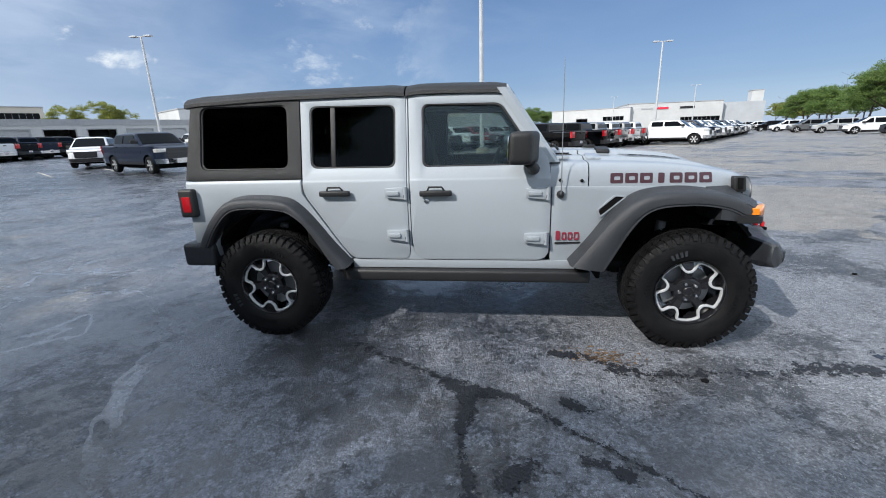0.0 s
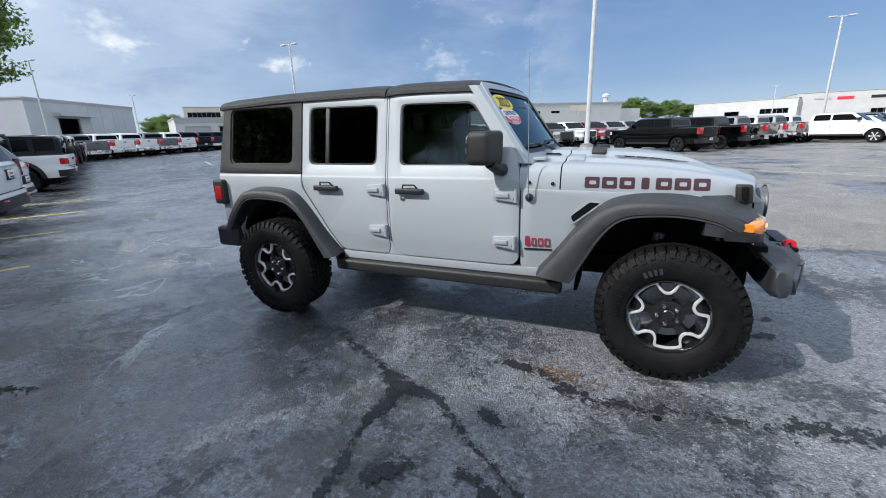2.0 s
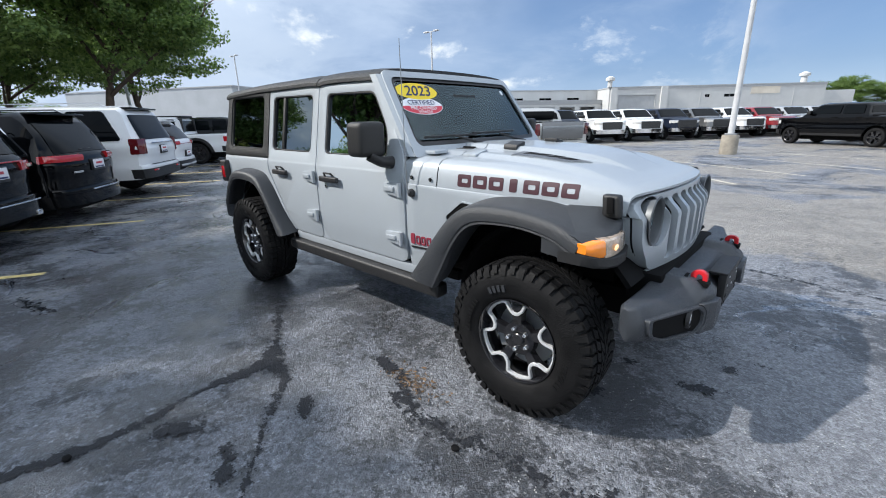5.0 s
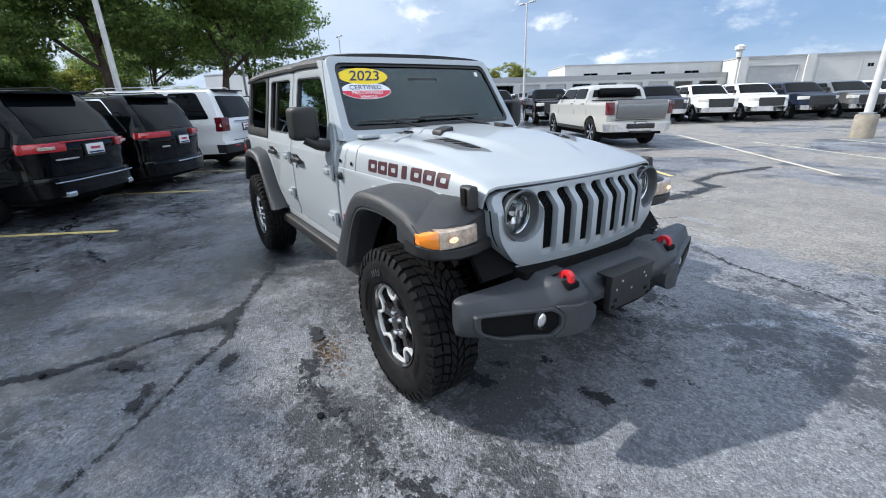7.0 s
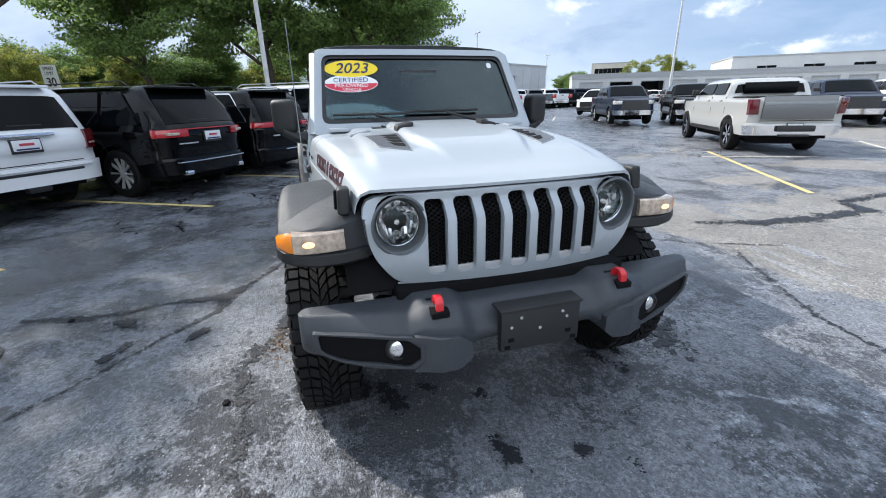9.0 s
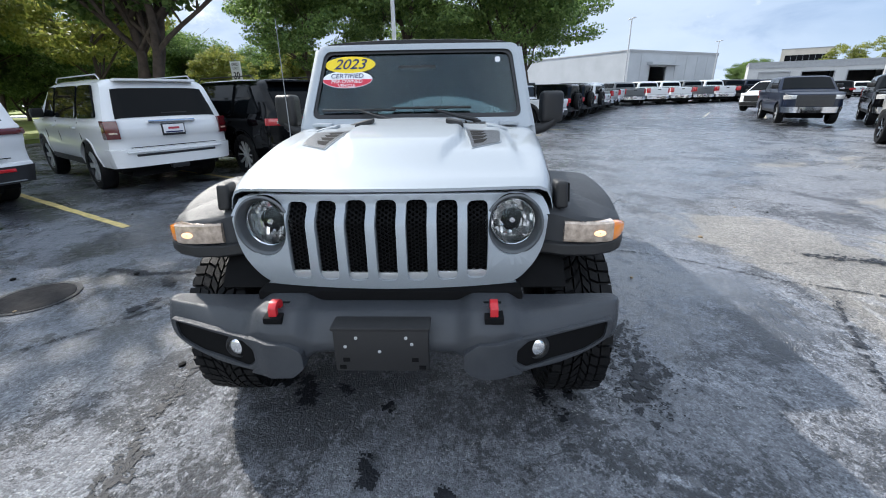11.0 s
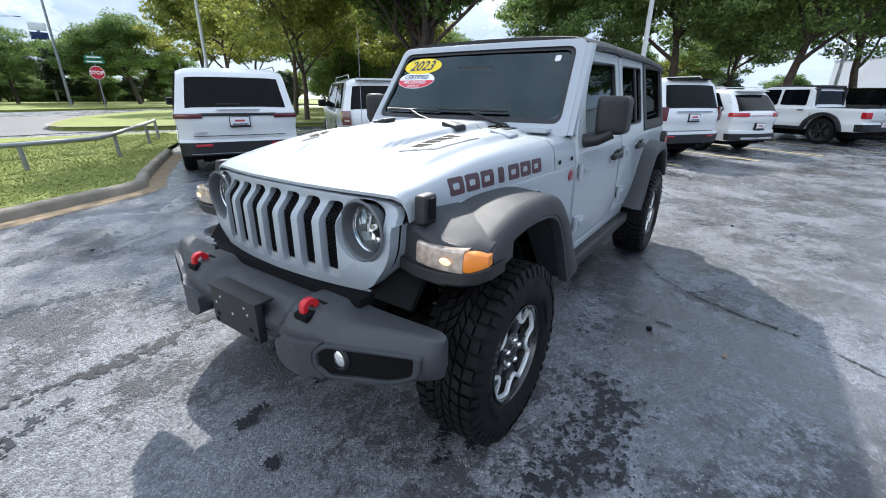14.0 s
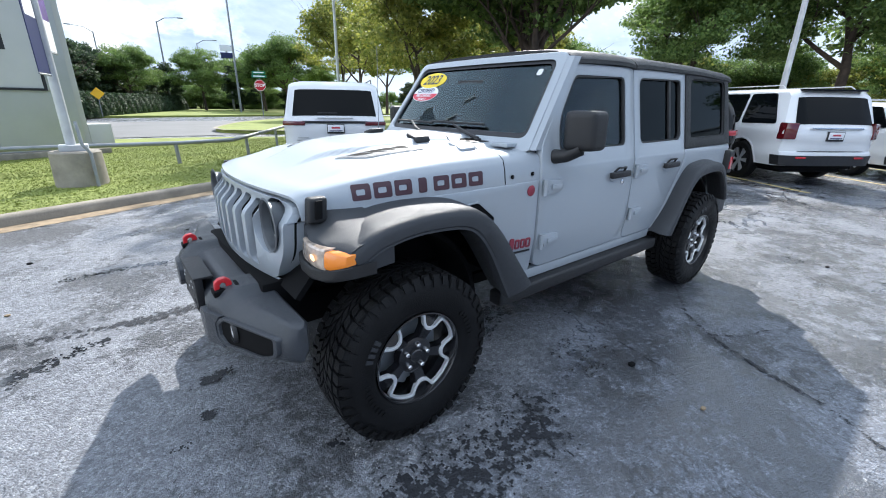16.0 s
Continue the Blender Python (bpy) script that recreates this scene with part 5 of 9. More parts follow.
# ---------------------------------------------------------------- buildings


def building(name, base, along, length, depth, h, label, doors=(), wallm="wallwhite", trimm="roofgrey", windows=(), fascia=None, ribs=6.0):
    a = Vector(along).normalized()
    n = Vector((a.y, -a.x))
    if n.dot(Vector((0, 3)) - Vector(base)) > 0:
        n = -n
    flip = a.x * n.y - a.y * n.x < 0
    z = rise(*base)
    m = Matrix(((a.x, n.x, 0, base[0]), (a.y, n.y, 0, base[1]), (0, 0, 1, z), (0, 0, 0, 1)))
    e = thing(name, Matrix(), label, "building", kind="structure")
    P = lambda nm, bm, mm, par=e, lb="": part(nm, _tf(bm, m), mm, par, lb, smooth=0)
    holes = [[(d0, h0), (d1, h0), (d1, h1), (d0, h1)] for d0, d1, h0, h1, _ in list(doors) + list(windows)]
    P("front_wall", plate([(0, -0.5), (length, -0.5), (length, h), (0, h)], [[(u, max(v, 0.02)) for u, v in q] for q in holes], 0, 0.3), M[wallm])
    for u0, u1 in ((0, 0.3), (length - 0.3, length)):
        P("side_wall", boxed(u0, u1, 0.303, depth, -0.5, h), M[wallm])
    P("back_wall", boxed(0.303, length - 0.303, depth - 0.3, depth, -0.5, h), M[wallm])
    P("roof", boxed(-0.12, length + 0.12, -0.12, depth + 0.12, h + 0.003, h + 0.22), M[trimm])
    if fascia:
        P("fascia", boxed(-0.05, length + 0.05, -0.10, -0.004, h - fascia, h - 0.02), M[trimm])
    k = int(length / ribs)
    for i in range(1, k):
        u = i * length / k
        if any(d0 - 0.3 < u < d1 + 0.3 for d0, d1, *_ in list(doors) + list(windows)):
            continue
        P("wall_joint", boxed(u - 0.05, u + 0.05, -0.05, -0.003, 0, h - 0.6), M[wallm])
    for d0, d1, h0, h1, kind in doors:
        if kind == "shut":
            dr = P("shutter_door", boxed(d0, d1, 0.16, 0.22, max(h0, 0.02), h1), M["shutter"])
            for j in range(1, int((h1 - h0) / 0.45)):
                zz = h0 + j * 0.45
                P("shutter_slat", boxed(d0, d1, 0.135, 0.158, zz, zz + 0.40), M["shutter"], dr)
        else:
            bay = P("open_bay", boxed(d0 - 0.2, d1 + 0.2, 5.0, 5.2, 0.0, h1 + 0.2), M["void"])
            P("bay_floor", boxed(d0, d1, 0.3, 5.0, 0.0, 0.02), M["void"], bay)
        P("door_frame", plate([(d0 - 0.15, 0), (d0, 0), (d0, h1), (d1, h1), (d1, 0), (d1 + 0.15, 0), (d1 + 0.15, h1 + 0.15), (d0 - 0.15, h1 + 0.15)], [], -0.04, -0.003), M[trimm])
    for d0, d1, h0, h1, kind in windows:
        w = P("window", boxed(d0, d1, 0.14, 0.18, h0, h1), M["carglass"])
        for j in range(1, max(2, int((d1 - d0) / 1.2))):
            u = d0 + j * (d1 - d0) / max(2, int((d1 - d0) / 1.2))
            P("window_bar", boxed(u - 0.03, u + 0.03, 0.10, 0.138, h0, h1), M[trimm], w)
    return e, P


def _tf(bm, m):
    bmesh.ops.transform(bm, matrix=m, verts=bm.verts)
    return bm


svc, SP = building("workshop_building", (-69.5, 50.0), (0.51, 0.86), 62, 14, 4.6, "low white workshop building with a row of garage doors",
                   [(1.5 + 5.2 * i, 5.2 + 5.2 * i, 0.0, 3.3, ("shut", "open", "open", "shut")[i % 4]) for i in range(11)], fascia=0.7, ribs=5.2)
for i in range(11):
    SP("bollard", tube([(1.1 + 5.2 * i, -0.9, 0), (1.1 + 5.2 * i, -0.9, 1.1)], 0.09, 8), M["signred"])
tall, TP = building("workshop_upper_hall", (-61.0, 77.5), (0.58, 0.81), 36, 16, 7.0, "tall white rear hall of the workshop", windows=[(4 + 7 * i, 7 + 7 * i, 4.9, 5.5, "") for i in range(4)])
hall, HP = building("service_hall", (-36.5, 97.5), (0.765, 0.645), 45.5, 20, 7.0, "white service hall with a wide roller door and cream fascia",
                    [(2.2, 10.0, 0.0, 5.4, "shut")], fascia=0.35, windows=[(20.5, 21.5, 4.7, 5.3, ""), (24.5, 27.0, 4.7, 5.3, "")])
HP("cream_panel", boxed(30.0, 36.0, -0.06, -0.004, 5.2, 6.6), M["wallcream"])
HP("portal_post", boxed(0.3, 1.6, -0.5, -0.004, 0, 7.1), M["wallwhite"])
HP("portal_post", boxed(11.0, 12.3, -0.5, -0.004, 0, 7.1), M["wallwhite"])
HP("roof_vent", lathe([(0.5, 7.2), (0.5, 8.4), (0.95, 8.5), (0.95, 9.1), (0.3, 9.4), (0.01, 9.4)], 12, "z"), M["wallwhite"]).matrix_basis = Matrix.Translation((0, 0, 0))
HP("roof_duct", tube([(43.5, 4, 7), (43.5, 4, 8.8)], 0.6, 12), M["wallwhite"])
HP("duct_hood", tube([(43.5, 4, 8.8), (43.5, 4, 9.3), (43.5, 4, 9.7)], [1.0, 1.05, 0.3], 12), M["wallwhite"])
HP("annex", boxed(45.6, 52.0, 0.5, 18, 0, 5.6), M["wallwhite"])
show, WP = building("showroom_building", (20.0, 170.0), (0.86, -0.51), 28, 30, 7.2, "long white car showroom with grey sign band",
                    [(9.5, 13.5, 0, 4.2, "open")], windows=[(19, 26, 3.2, 4.6, "")])
front, FP = building("showroom_front", (44.0, 157.5), (1.0, -0.08), 29, 30, 8.3, "white showroom front with sign band and glass wall",
                     windows=[(16.5, 28.4, 0.3, 3.6, "")])
FP("sign_lettering", boxed(9.0, 12.5, -0.12, -0.004, 6.3, 7.0), M["stickerred"], front, "red block lettering drawn as a plain bar")
FP("sign_lettering", boxed(4.0, 7.6, -0.12, -0.004, 6.5, 6.9), M["shutter"], front)
FP("sign_lettering", boxed(16.0, 20.5, -0.12, -0.004, 6.3, 7.0), M["pylonblack"], front)
FP("entrance_fascia", boxed(29.2, 42, 2.0, 14, 0, 7.8), M["wallgrey"])
tow, OP = building("showroom_tower", (82.5, 158.0), (1.0, -0.15), 3.4, 3.2, 11.6, "pale upright entrance tower of the showroom", wallm="wallwhite")
whs, QP = building("warehouse", (-81.0, 35.5), (-0.48, 0.877), 26, 40, 7.8, "large pale grey metal-clad warehouse with an open bay",
                   [(5.8, 10.5, 0, 5.2, "open")], wallm="wallgrey", fascia=0.25, ribs=3.0)
QP("canopy", boxed(5.0, 13.0, -1.2, -0.004, 5.5, 6.0), M["wallgrey"])
off, BP = building("office_block", (-131, 97), (0.6, 0.8), 11.5, 12, 11.2, "distant pale office block with rows of windows", windows=[(1.0, 10.5, 4.2 + 3.3 * i, 6.4 + 3.3 * i, "") for i in range(2)], wallm="wallcream")


# ---------------------------------------------------------------- lamp poles


def lamp_pole(x, y, h, label, base=None, lean=0.0, heads=2, r=0.11):
    z = rise(x, y)
    e = thing("lamp_pole", Matrix.Translation((x, y, z)), label, "lamp pole", "parking lot lamps")
    zb = 0.0
    if base:
        part("concrete_base", lathe([(0.01, 0), (base[0], 0), (base[0] * 0.98, base[1] * 0.96), (base[0] * 0.92, base[1]), (0.01, base[1])], 24, "z"), M["concrete"], e, "weathered round concrete base")
        zb = base[1]
    part("pole", tube([(0, 0, zb), (0, 0, zb + 0.03), (0, 0, h)], [r, r, r * 0.62], 10), M["whitesteel"], e)
    part("base_plate", boxed(-r * 1.7, r * 1.7, -r * 1.7, r * 1.7, zb, zb + 0.06, 0.01), M["steel"], e)
    arm = part("arm", tube([(-0.55, 0, h - 0.02), (0.55, 0, h - 0.02)], 0.035, 6), M["whitesteel"], e)
    for s in (-1, 1):
        part("lamp_head", boxed(s * 0.62 - 0.26, s * 0.62 + 0.26, -0.17, 0.17, h - 0.06, h + 0.05, 0.03), M["whitesteel"], arm)
    return e


for x, y, h, base in ((-27.1, 32.0, 9.0, None), (15.5, 46.0, 9.2, None), (38.8, 94.3, 9.0, None), (31.2, 126.0, 9.0, None), (-53.0, 24.8, 9.0, None), (-80.0, 50.5, 9.0, None)):
    lamp_pole(x, y, h, "tall white steel parking lot lamp pole")
lamp_pole(-0.75, 20.9, 10.5, "white lamp pole on a square concrete base", (0.30, 0.72))
lamp_pole(-15.2, 1.55, 10.5, "white lamp pole between the trees behind the parked cars", (0.30, 0.75), r=0.095)
lamp_pole(-33.5, 9.0, 10.5, "white lamp pole between the trees behind the parked cars", (0.30, 0.75), r=0.095)
lamp_pole(-8.3, -16.2, 10.5, "white lamp pole on the grass by the road", r=0.085)

# ---------------------------------------------------------------- trees


def tree_meshes(seed, h, crown_r, crown_z, leaf, count, leafsize, trunk_r=0.22, bias=1.0, clumps=230, multi=1, shade_shift=(0.0, 0.0)):
    rnd = random.Random(seed)
    bm = bmesh.new()
    tips = []

    def limb(p, d, ln, r, depth):
        pts, rs = [p.copy()], [r]
        k = 5
        for i in range(k):
            d = (d + Vector((rnd.uniform(-1, 1), rnd.uniform(-1, 1), rnd.uniform(-0.3, 0.6))) * 0.16).normalized()
            p = p + d * ln / k
            pts.append(p.copy())
            rs.append(r * (1 - 0.55 * (i + 1) / k))
            if depth >= 2:
                tips.append((p.copy(), depth))
        tube(pts, rs, 7 if depth < 2 else 5, bm)
        if depth >= 3:
            tips.append((p, depth))
            return
        for i in range(rnd.randint(3, 4) if depth else rnd.randint(5, 7)):
            a = rnd.uniform(0, 2 * math.pi)
            q = pts[rnd.randint(2 if depth else 3, k)]
            nd = Vector((math.cos(a), math.sin(a), rnd.uniform(0.15, 0.9))).normalized()
            limb(q, (d * 0.45 + nd).normalized(), ln * rnd.uniform(0.55, 0.8), r * 0.42, depth + 1)

    for _ in range(multi):
        limb(Vector((0, 0, -0.15)), Vector((rnd.uniform(-0.25, 0.25) * (multi > 1), rnd.uniform(-0.25, 0.25) * (multi > 1), 1)).normalized(), h * 0.5, trunk_r, 0)
    # leaf clumps about the branch ends, kept inside an uneven crown
    np_r = np.random.RandomState(seed)
    cents = [(p.x, p.y, p.z) for p, d in tips]
    for _ in range(len(tips) // 2 + 40):
        v = Vector((np_r.normal(), np_r.normal(), np_r.normal())).normalized() * (np_r.uniform(0.45, 1) ** 0.4)
        cents.append((v.x * crown_r, v.y * crown_r, crown_z + v.z * (h - crown_z) * (1.0 if v.z > 0 else 0.55)))
    ok = []
    for c in cents:
        lump = 1 + 0.34 * noise.noise((c[0] * 0.5 + seed, c[1] * 0.5, c[2] * 0.5))
        q = (c[0] ** 2 + c[1] ** 2) / (crown_r * lump) ** 2 + ((c[2] - crown_z) / ((h - crown_z) * lump if c[2] > crown_z else (crown_z * 0.62))) ** 2
        if q < 1.05:
            ok.append(c)
    cents = np.array(ok)
    cents = cents[np_r.permutation(len(cents))[:clumps]]
    # each clump is a flattened spray with its own size, thick above and ragged below
    size = np_r.uniform(0.55, 1.35, len(cents)) * bias
    idx = np_r.choice(len(cents), count, p=size ** 2 / np.sum(size ** 2))
    ball = np_r.normal(size=(count, 3))
    ball /= np.linalg.norm(ball, axis=1)[:, None]
    ball *= (np_r.uniform(0, 1, count) ** 0.42)[:, None]
    ball[:, 2] = np.where(ball[:, 2] < 0, ball[:, 2] * 0.45, ball[:, 2])
    spread = ball * np.array([0.95, 0.95, 0.62]) * size[idx][:, None]
    pos = cents[idx] + spread
    keep = pos[:, 2] > crown_z * 0.34
    pos, ball = pos[keep], ball[keep]
    # upper crown, out of view, is pushed sideways to place the tree's shade
    if any(shade_shift):
        over = np.clip((pos[:, 2] - crown_z * 0.62) / (h - crown_z * 0.62), 0, 1)
        over = over * over * (3 - 2 * over)
        pos[:, 0] = pos[:, 0] * (1 - 0.15 * over) + shade_shift[0] * over
        pos[:, 1] = pos[:, 1] * (1 - 0.15 * over) + shade_shift[1] * over
        for v in bm.verts:
            t_ = smoothstep(crown_z * 0.62, h, v.co.z)
            v.co.x, v.co.y = v.co.x * (1 - 0.15 * t_) + shade_shift[0] * t_, v.co.y * (1 - 0.15 * t_) + shade_shift[1] * t_
    n = len(pos)
    nrm = np_r.normal(size=(n, 3)) * 0.75 + ball * 0.7
    nrm[:, 2] += 0.55
    nrm /= np.linalg.norm(nrm, axis=1)[:, None]
    t1 = np.cross(nrm, np_r.normal(size=(n, 3))); t1 /= np.linalg.norm(t1, axis=1)[:, None]
    t2 = np.cross(nrm, t1)
    sz = leafsize * np_r.uniform(0.6, 1.35, n)[:, None]
    verts = np.stack([pos - t1 * sz, pos + t2 * sz * 0.62 - nrm * sz * 0.2, pos + t1 * sz, pos - t2 * sz * 0.62 - nrm * sz * 0.2], 1).reshape(-1, 3)
    me = bpy.data.meshes.new("crown")
    faces = np.arange(n * 4).reshape(-1, 4)
    me.from_pydata(verts.tolist(), [], faces.tolist())
    me.materials.append(leaf)
    return bm, me


TREES = {}


def tree(kind, x, y, s, rot, label, z=None, group="trees"):
    if kind not in TREES:
        bm, me = {"oak": lambda: tree_meshes(11, 8.5, 4.3, 5.0, M["leaf"], 46000, 0.085, 0.22, clumps=210),
                  "maple": lambda: tree_meshes(23, 7.5, 4.4, 4.9, M["leaf"], 62000, 0.092, 0.15, bias=0.85, clumps=360, multi=4, shade_shift=(-1.4, -2.35)),
                  "yellow": lambda: tree_meshes(37, 8.0, 3.3, 4.9, M["leafyellow"], 10500, 0.105, 0.15, bias=0.72, clumps=150),
                  "pine": lambda: tree_meshes(51, 8.0, 2.6, 3.6, M["leafdark"], 12000, 0.15, 0.2, bias=0.75, clumps=130)}[kind]()
        e = thing("tree", Matrix(), label, "tree", group)
        part("trunk", bm, M["bark"], e, smooth=60)
        c = new("crown", me)
        c.parent = e
        TREES[kind] = e
        o = e
        o.matrix_world = Matrix.Translation((x, y, rise(x, y) if z is None else z)) @ Matrix.Rotation(rot, 4, "Z") @ Matrix.Scale(s, 4)
        return o
    src = TREES[kind]
    o = copy_thing(src, Matrix())
    o.matrix_basis = Matrix.Translation((x, y, rise(x, y) if z is None else z)) @ Matrix.Rotation(rot, 4, "Z") @ Matrix.Scale(s, 4)
    return tagged(o, label, "tree", group)


G = "broad green shade tree behind the parked cars"
tree("oak", -27.0, 0.95, 1.36, 0.3, G, 0.1)
tree("maple", -11.8, -6.8, 1.4, 1.2, "spreading multi-stemmed shade tree behind the parked cars", 0.1)
tree("oak", -25.5, 6.0, 1.22, 2.1, G, 0.1)
tree("oak", -35.0, 10.2, 1.28, 4.0, G, 0.1)
tree("oak", -24.5, -4.6, 1.0, 5.2, G, 0.1)
tree("oak", -37.0, 3.0, 1.0, 1.2, G, 0.1)
Y = "tree with yellowing leaves on the verge of the road"
for x, y, s, r_ in ((-12.0, -14.0, 1.0, 0.0), (-17.5, -13.0, 0.95, 1.0), (-15, -19, 1.2, 2.0), (-21.5, -16.0, 1.0, 3.0), (-26.0, -11.0, 0.55, 4.4), (-16.5, -28.5, 1.25, 5.2), (-22.5, -45.0, 1.5, 0.7), (-27.0, -42.0, 1.4, 2.9)):
    tree("yellow", x, y, s, r_, Y, 0.1, "verge trees")
for x, y, s, r_ in ((-18.0, -50.5, 1.05, 0.4), (-15.8, -54.0, 0.85, 1.4), (-23, -24, 1.0, 2.2), (-30, -20, 0.9, 3.0), (-44, 0, 0.7, 1.9)):
    tree("oak", x, y, s, r_, "green tree across the road", 0.0, "far trees")
for i in range(14):
    a = Vector((-26 + 4.0 * i, -58 - 2.5 * (i % 3)))
    tree("pine" if i % 2 else "oak", a.x, a.y, 0.75 + 0.25 * ((i * 7) % 5) / 5, i * 1.3, "dark tree on the far side of the road", 0.0, "far trees")
for x, y, s in ((-36, -9.5, 0.62), (-39, -12.5, 0.75), (-33, -13.5, 0.5), (-40, -6.0, 0.6)):
    tree("pine", x, y, s, x, "dark green conifer across the road", 0.0, "far trees")
for i in range(13):
    tree("pine", 7.2 - 0.95 * i, -43.5 - 2.5 * i, 0.98 - 0.012 * i, i * 1.3, "dark conifer behind the clipped hedge", -0.6, "far trees")
for i in range(9):
    tree(("oak", "pine", "oak")[i % 3], -6.5 - 2.6 * i, -74.5 + 0.9 * i, 0.74 + 0.06 * (i % 3), i * 0.8, "hazy bushy tree far down the road", -3.0, "far trees")
for i in range(18):
    t = i / 17
    tree(("oak", "oak", "yellow")[i % 3], -26.5 - 15 * t + 2.4 * (i % 2), -27.5 + 26 * t + 1.5 * math.sin(i * 1.9), 0.74 + 0.10 * ((i * 5) % 4) / 3, i * 1.7, "bushy tree along the far side of the road", -1.4, "far trees")
for i in range(15):
    t = i / 14
    tree(("oak", "pine", "yellow")[i % 3], -66 + 34 * t + 2.5 * math.sin(i * 2.1), 6 - 52 * t + 2 * math.cos(i * 1.7), 0.62 + 0.12 * ((i * 5) % 4) / 3, i * 1.1, "low tree in the distance beyond the road", -1.2, "far trees")
for i in range(20):
    w_ = radians(180 + 24 + 4.2 * i)
    d_ = 92 + 14 * ((i * 7) % 5) / 4
    tree(("oak", "pine", "oak", "yellow")[i % 4], d_ * math.cos(w_), d_ * math.sin(w_), 0.72 + 0.30 * ((i * 3) % 4) / 3, i * 0.9, "hazy tree in the distance beyond the road", -2.4, "far trees")
for i in range(4):
    tree("pine", 12 + 3.2 * i, -46 + 1.2 * (i % 3), 0.9, i * 0.9, "dark conifer behind the clipped hedge", 0.0, "far trees")
for x, y, s in ((-116, 82, 0.95), (-126, 84, 0.9), (-135, 92, 1.0)):
    tree("oak", x, y, s, x, "green tree behind the workshop roofs", None, "far trees")
for x, y, s in ((-82, 81, 1.2), (-87, 78, 1.1), (-79, 84, 1.0)):
    tree("yellow", x, y, s, x, "yellow-green tree behind the workshop roofs", None, "far trees")
for x, y, s in ((2, 150, 1.1), (7, 155, 0.9), (-4, 152, 1.0), (15, 195, 1.2), (22, 200, 1.0)):
    tree("oak", x, y, s, x, "green tree behind the service hall", None, "far trees")
for i in range(22):
    t = i / 21
    a = Vector((42, 34)) * (1 - t) + Vector((112, 190)) * t
    tree("oak" if i % 3 else "yellow", a.x + 3 * math.sin(i * 2.3), a.y, 0.85 + 0.35 * ((i * 3) % 4) / 4, i * 0.77, "green tree along the east side of the lot", None, "far trees")

# ---------------------------------------------------------------- verge, kerb, rail, road, signs
KERB = [(12.0, 2.3), (8.0, 0.75), (4.6, -0.62), (3.42, -1.10), (2.31, -1.55), (0.96, -2.10), (0.30, -2.36), (0.02, -2.62), (-0.10, -2.95), (-0.42, -3.6), (-1.0, -4.65), (-2.0, -6.4)]
fill = [(-3.2, -8.6), (-5.0, -11.6), (0.0, -13.2), (6.0, -13.8), (14.0, -12.5), (20, -9)]


def offset_line(pts, d):
    out = []
    for i, p in enumerate(pts):
        a, b = Vector(pts[max(0, i - 1)]), Vector(pts[min(len(pts) - 1, i + 1)])
        t = (b - a).normalized()
        out.append(Vector(p) + Vector((-t.y, t.x)) * d)
    return out


def ribbon(name, pts, prof, material, label, category, kind="structure"):
    """A profile of (sideways, height) drawn along a line on the ground."""
    rows = []
    lines = [offset_line(pts, d) for d, _ in prof]
    for i in range(len(pts)):
        rows.append([(*lines[k][i], prof[k][1]) for k in range(len(prof))])
    return tagged(part(name, loft(rows, False, False), material, smooth=50), label, category, kind=kind)


def densify(pts, step=0.3):
    out = []
    n = len(pts)
    for i in range(n - 1):
        p0, p1, p2, p3 = (Vector(pts[max(0, min(n - 1, j))]) for j in (i - 1, i, i + 1, i + 2))
        k = max(1, int((p2 - p1).length / step))
        for j in range(k):
            t = j / k
            out.append(tuple(0.5 * ((2 * p1) + (p2 - p0) * t + (2 * p0 - 5 * p1 + 4 * p2 - p3) * t * t + (3 * p1 - p0 - 3 * p2 + p3) * t ** 3)))
    out.append(tuple(pts[-1]))
    return out


kerb_line = densify(KERB)
# the verge lies to the left-hand normal's far side: away from the lot
side = 1 if offset_line(kerb_line, 1.0)[8].y < kerb_line[8][1] else -1
ribbon("kerb", kerb_line, [(side * 0.0, -0.02), (side * 0.012, 0.10), (side * 0.035, 0.135), (side * 0.07, 0.145), (side * 0.15, 0.145), (side * 0.17, 0.12)], M["kerb"], "weathered concrete kerb stained brown", "kerb")
ribbon("gutter", kerb_line, [(-side * 0.26, 0.004), (-side * 0.18, 0.012), (side * 0.0, 0.014)], M["sand"], "strip of washed-up sand along the kerb", "gutter")
inner = [tuple(p) for p in offset_line(kerb_line, side * 0.165)]
lawn_poly = inner + fill
bm = bmesh.new()
vs = [bm.verts.new((x, y, 0.125)) for x, y in lawn_poly]
es = [bm.edges.new((vs[i], vs[(i + 1) % len(vs)])) for i in range(len(vs))]
bmesh.ops.triangle_fill(bm, use_beauty=True, edges=es)
tagged(part("lawn", bm, M["grass"], smooth=0), "mown green grass verge", "lawn", kind="structure")


def inside(x, y, poly):
    c = False
    j = len(poly) - 1
    for i in range(len(poly)):
        xi, yi = poly[i]
        xj, yj = poly[j]
        if (yi > y) != (yj > y) and x < (xj - xi) * (y - yi) / (yj - yi) + xi:
            c = not c
        j = i
    return c


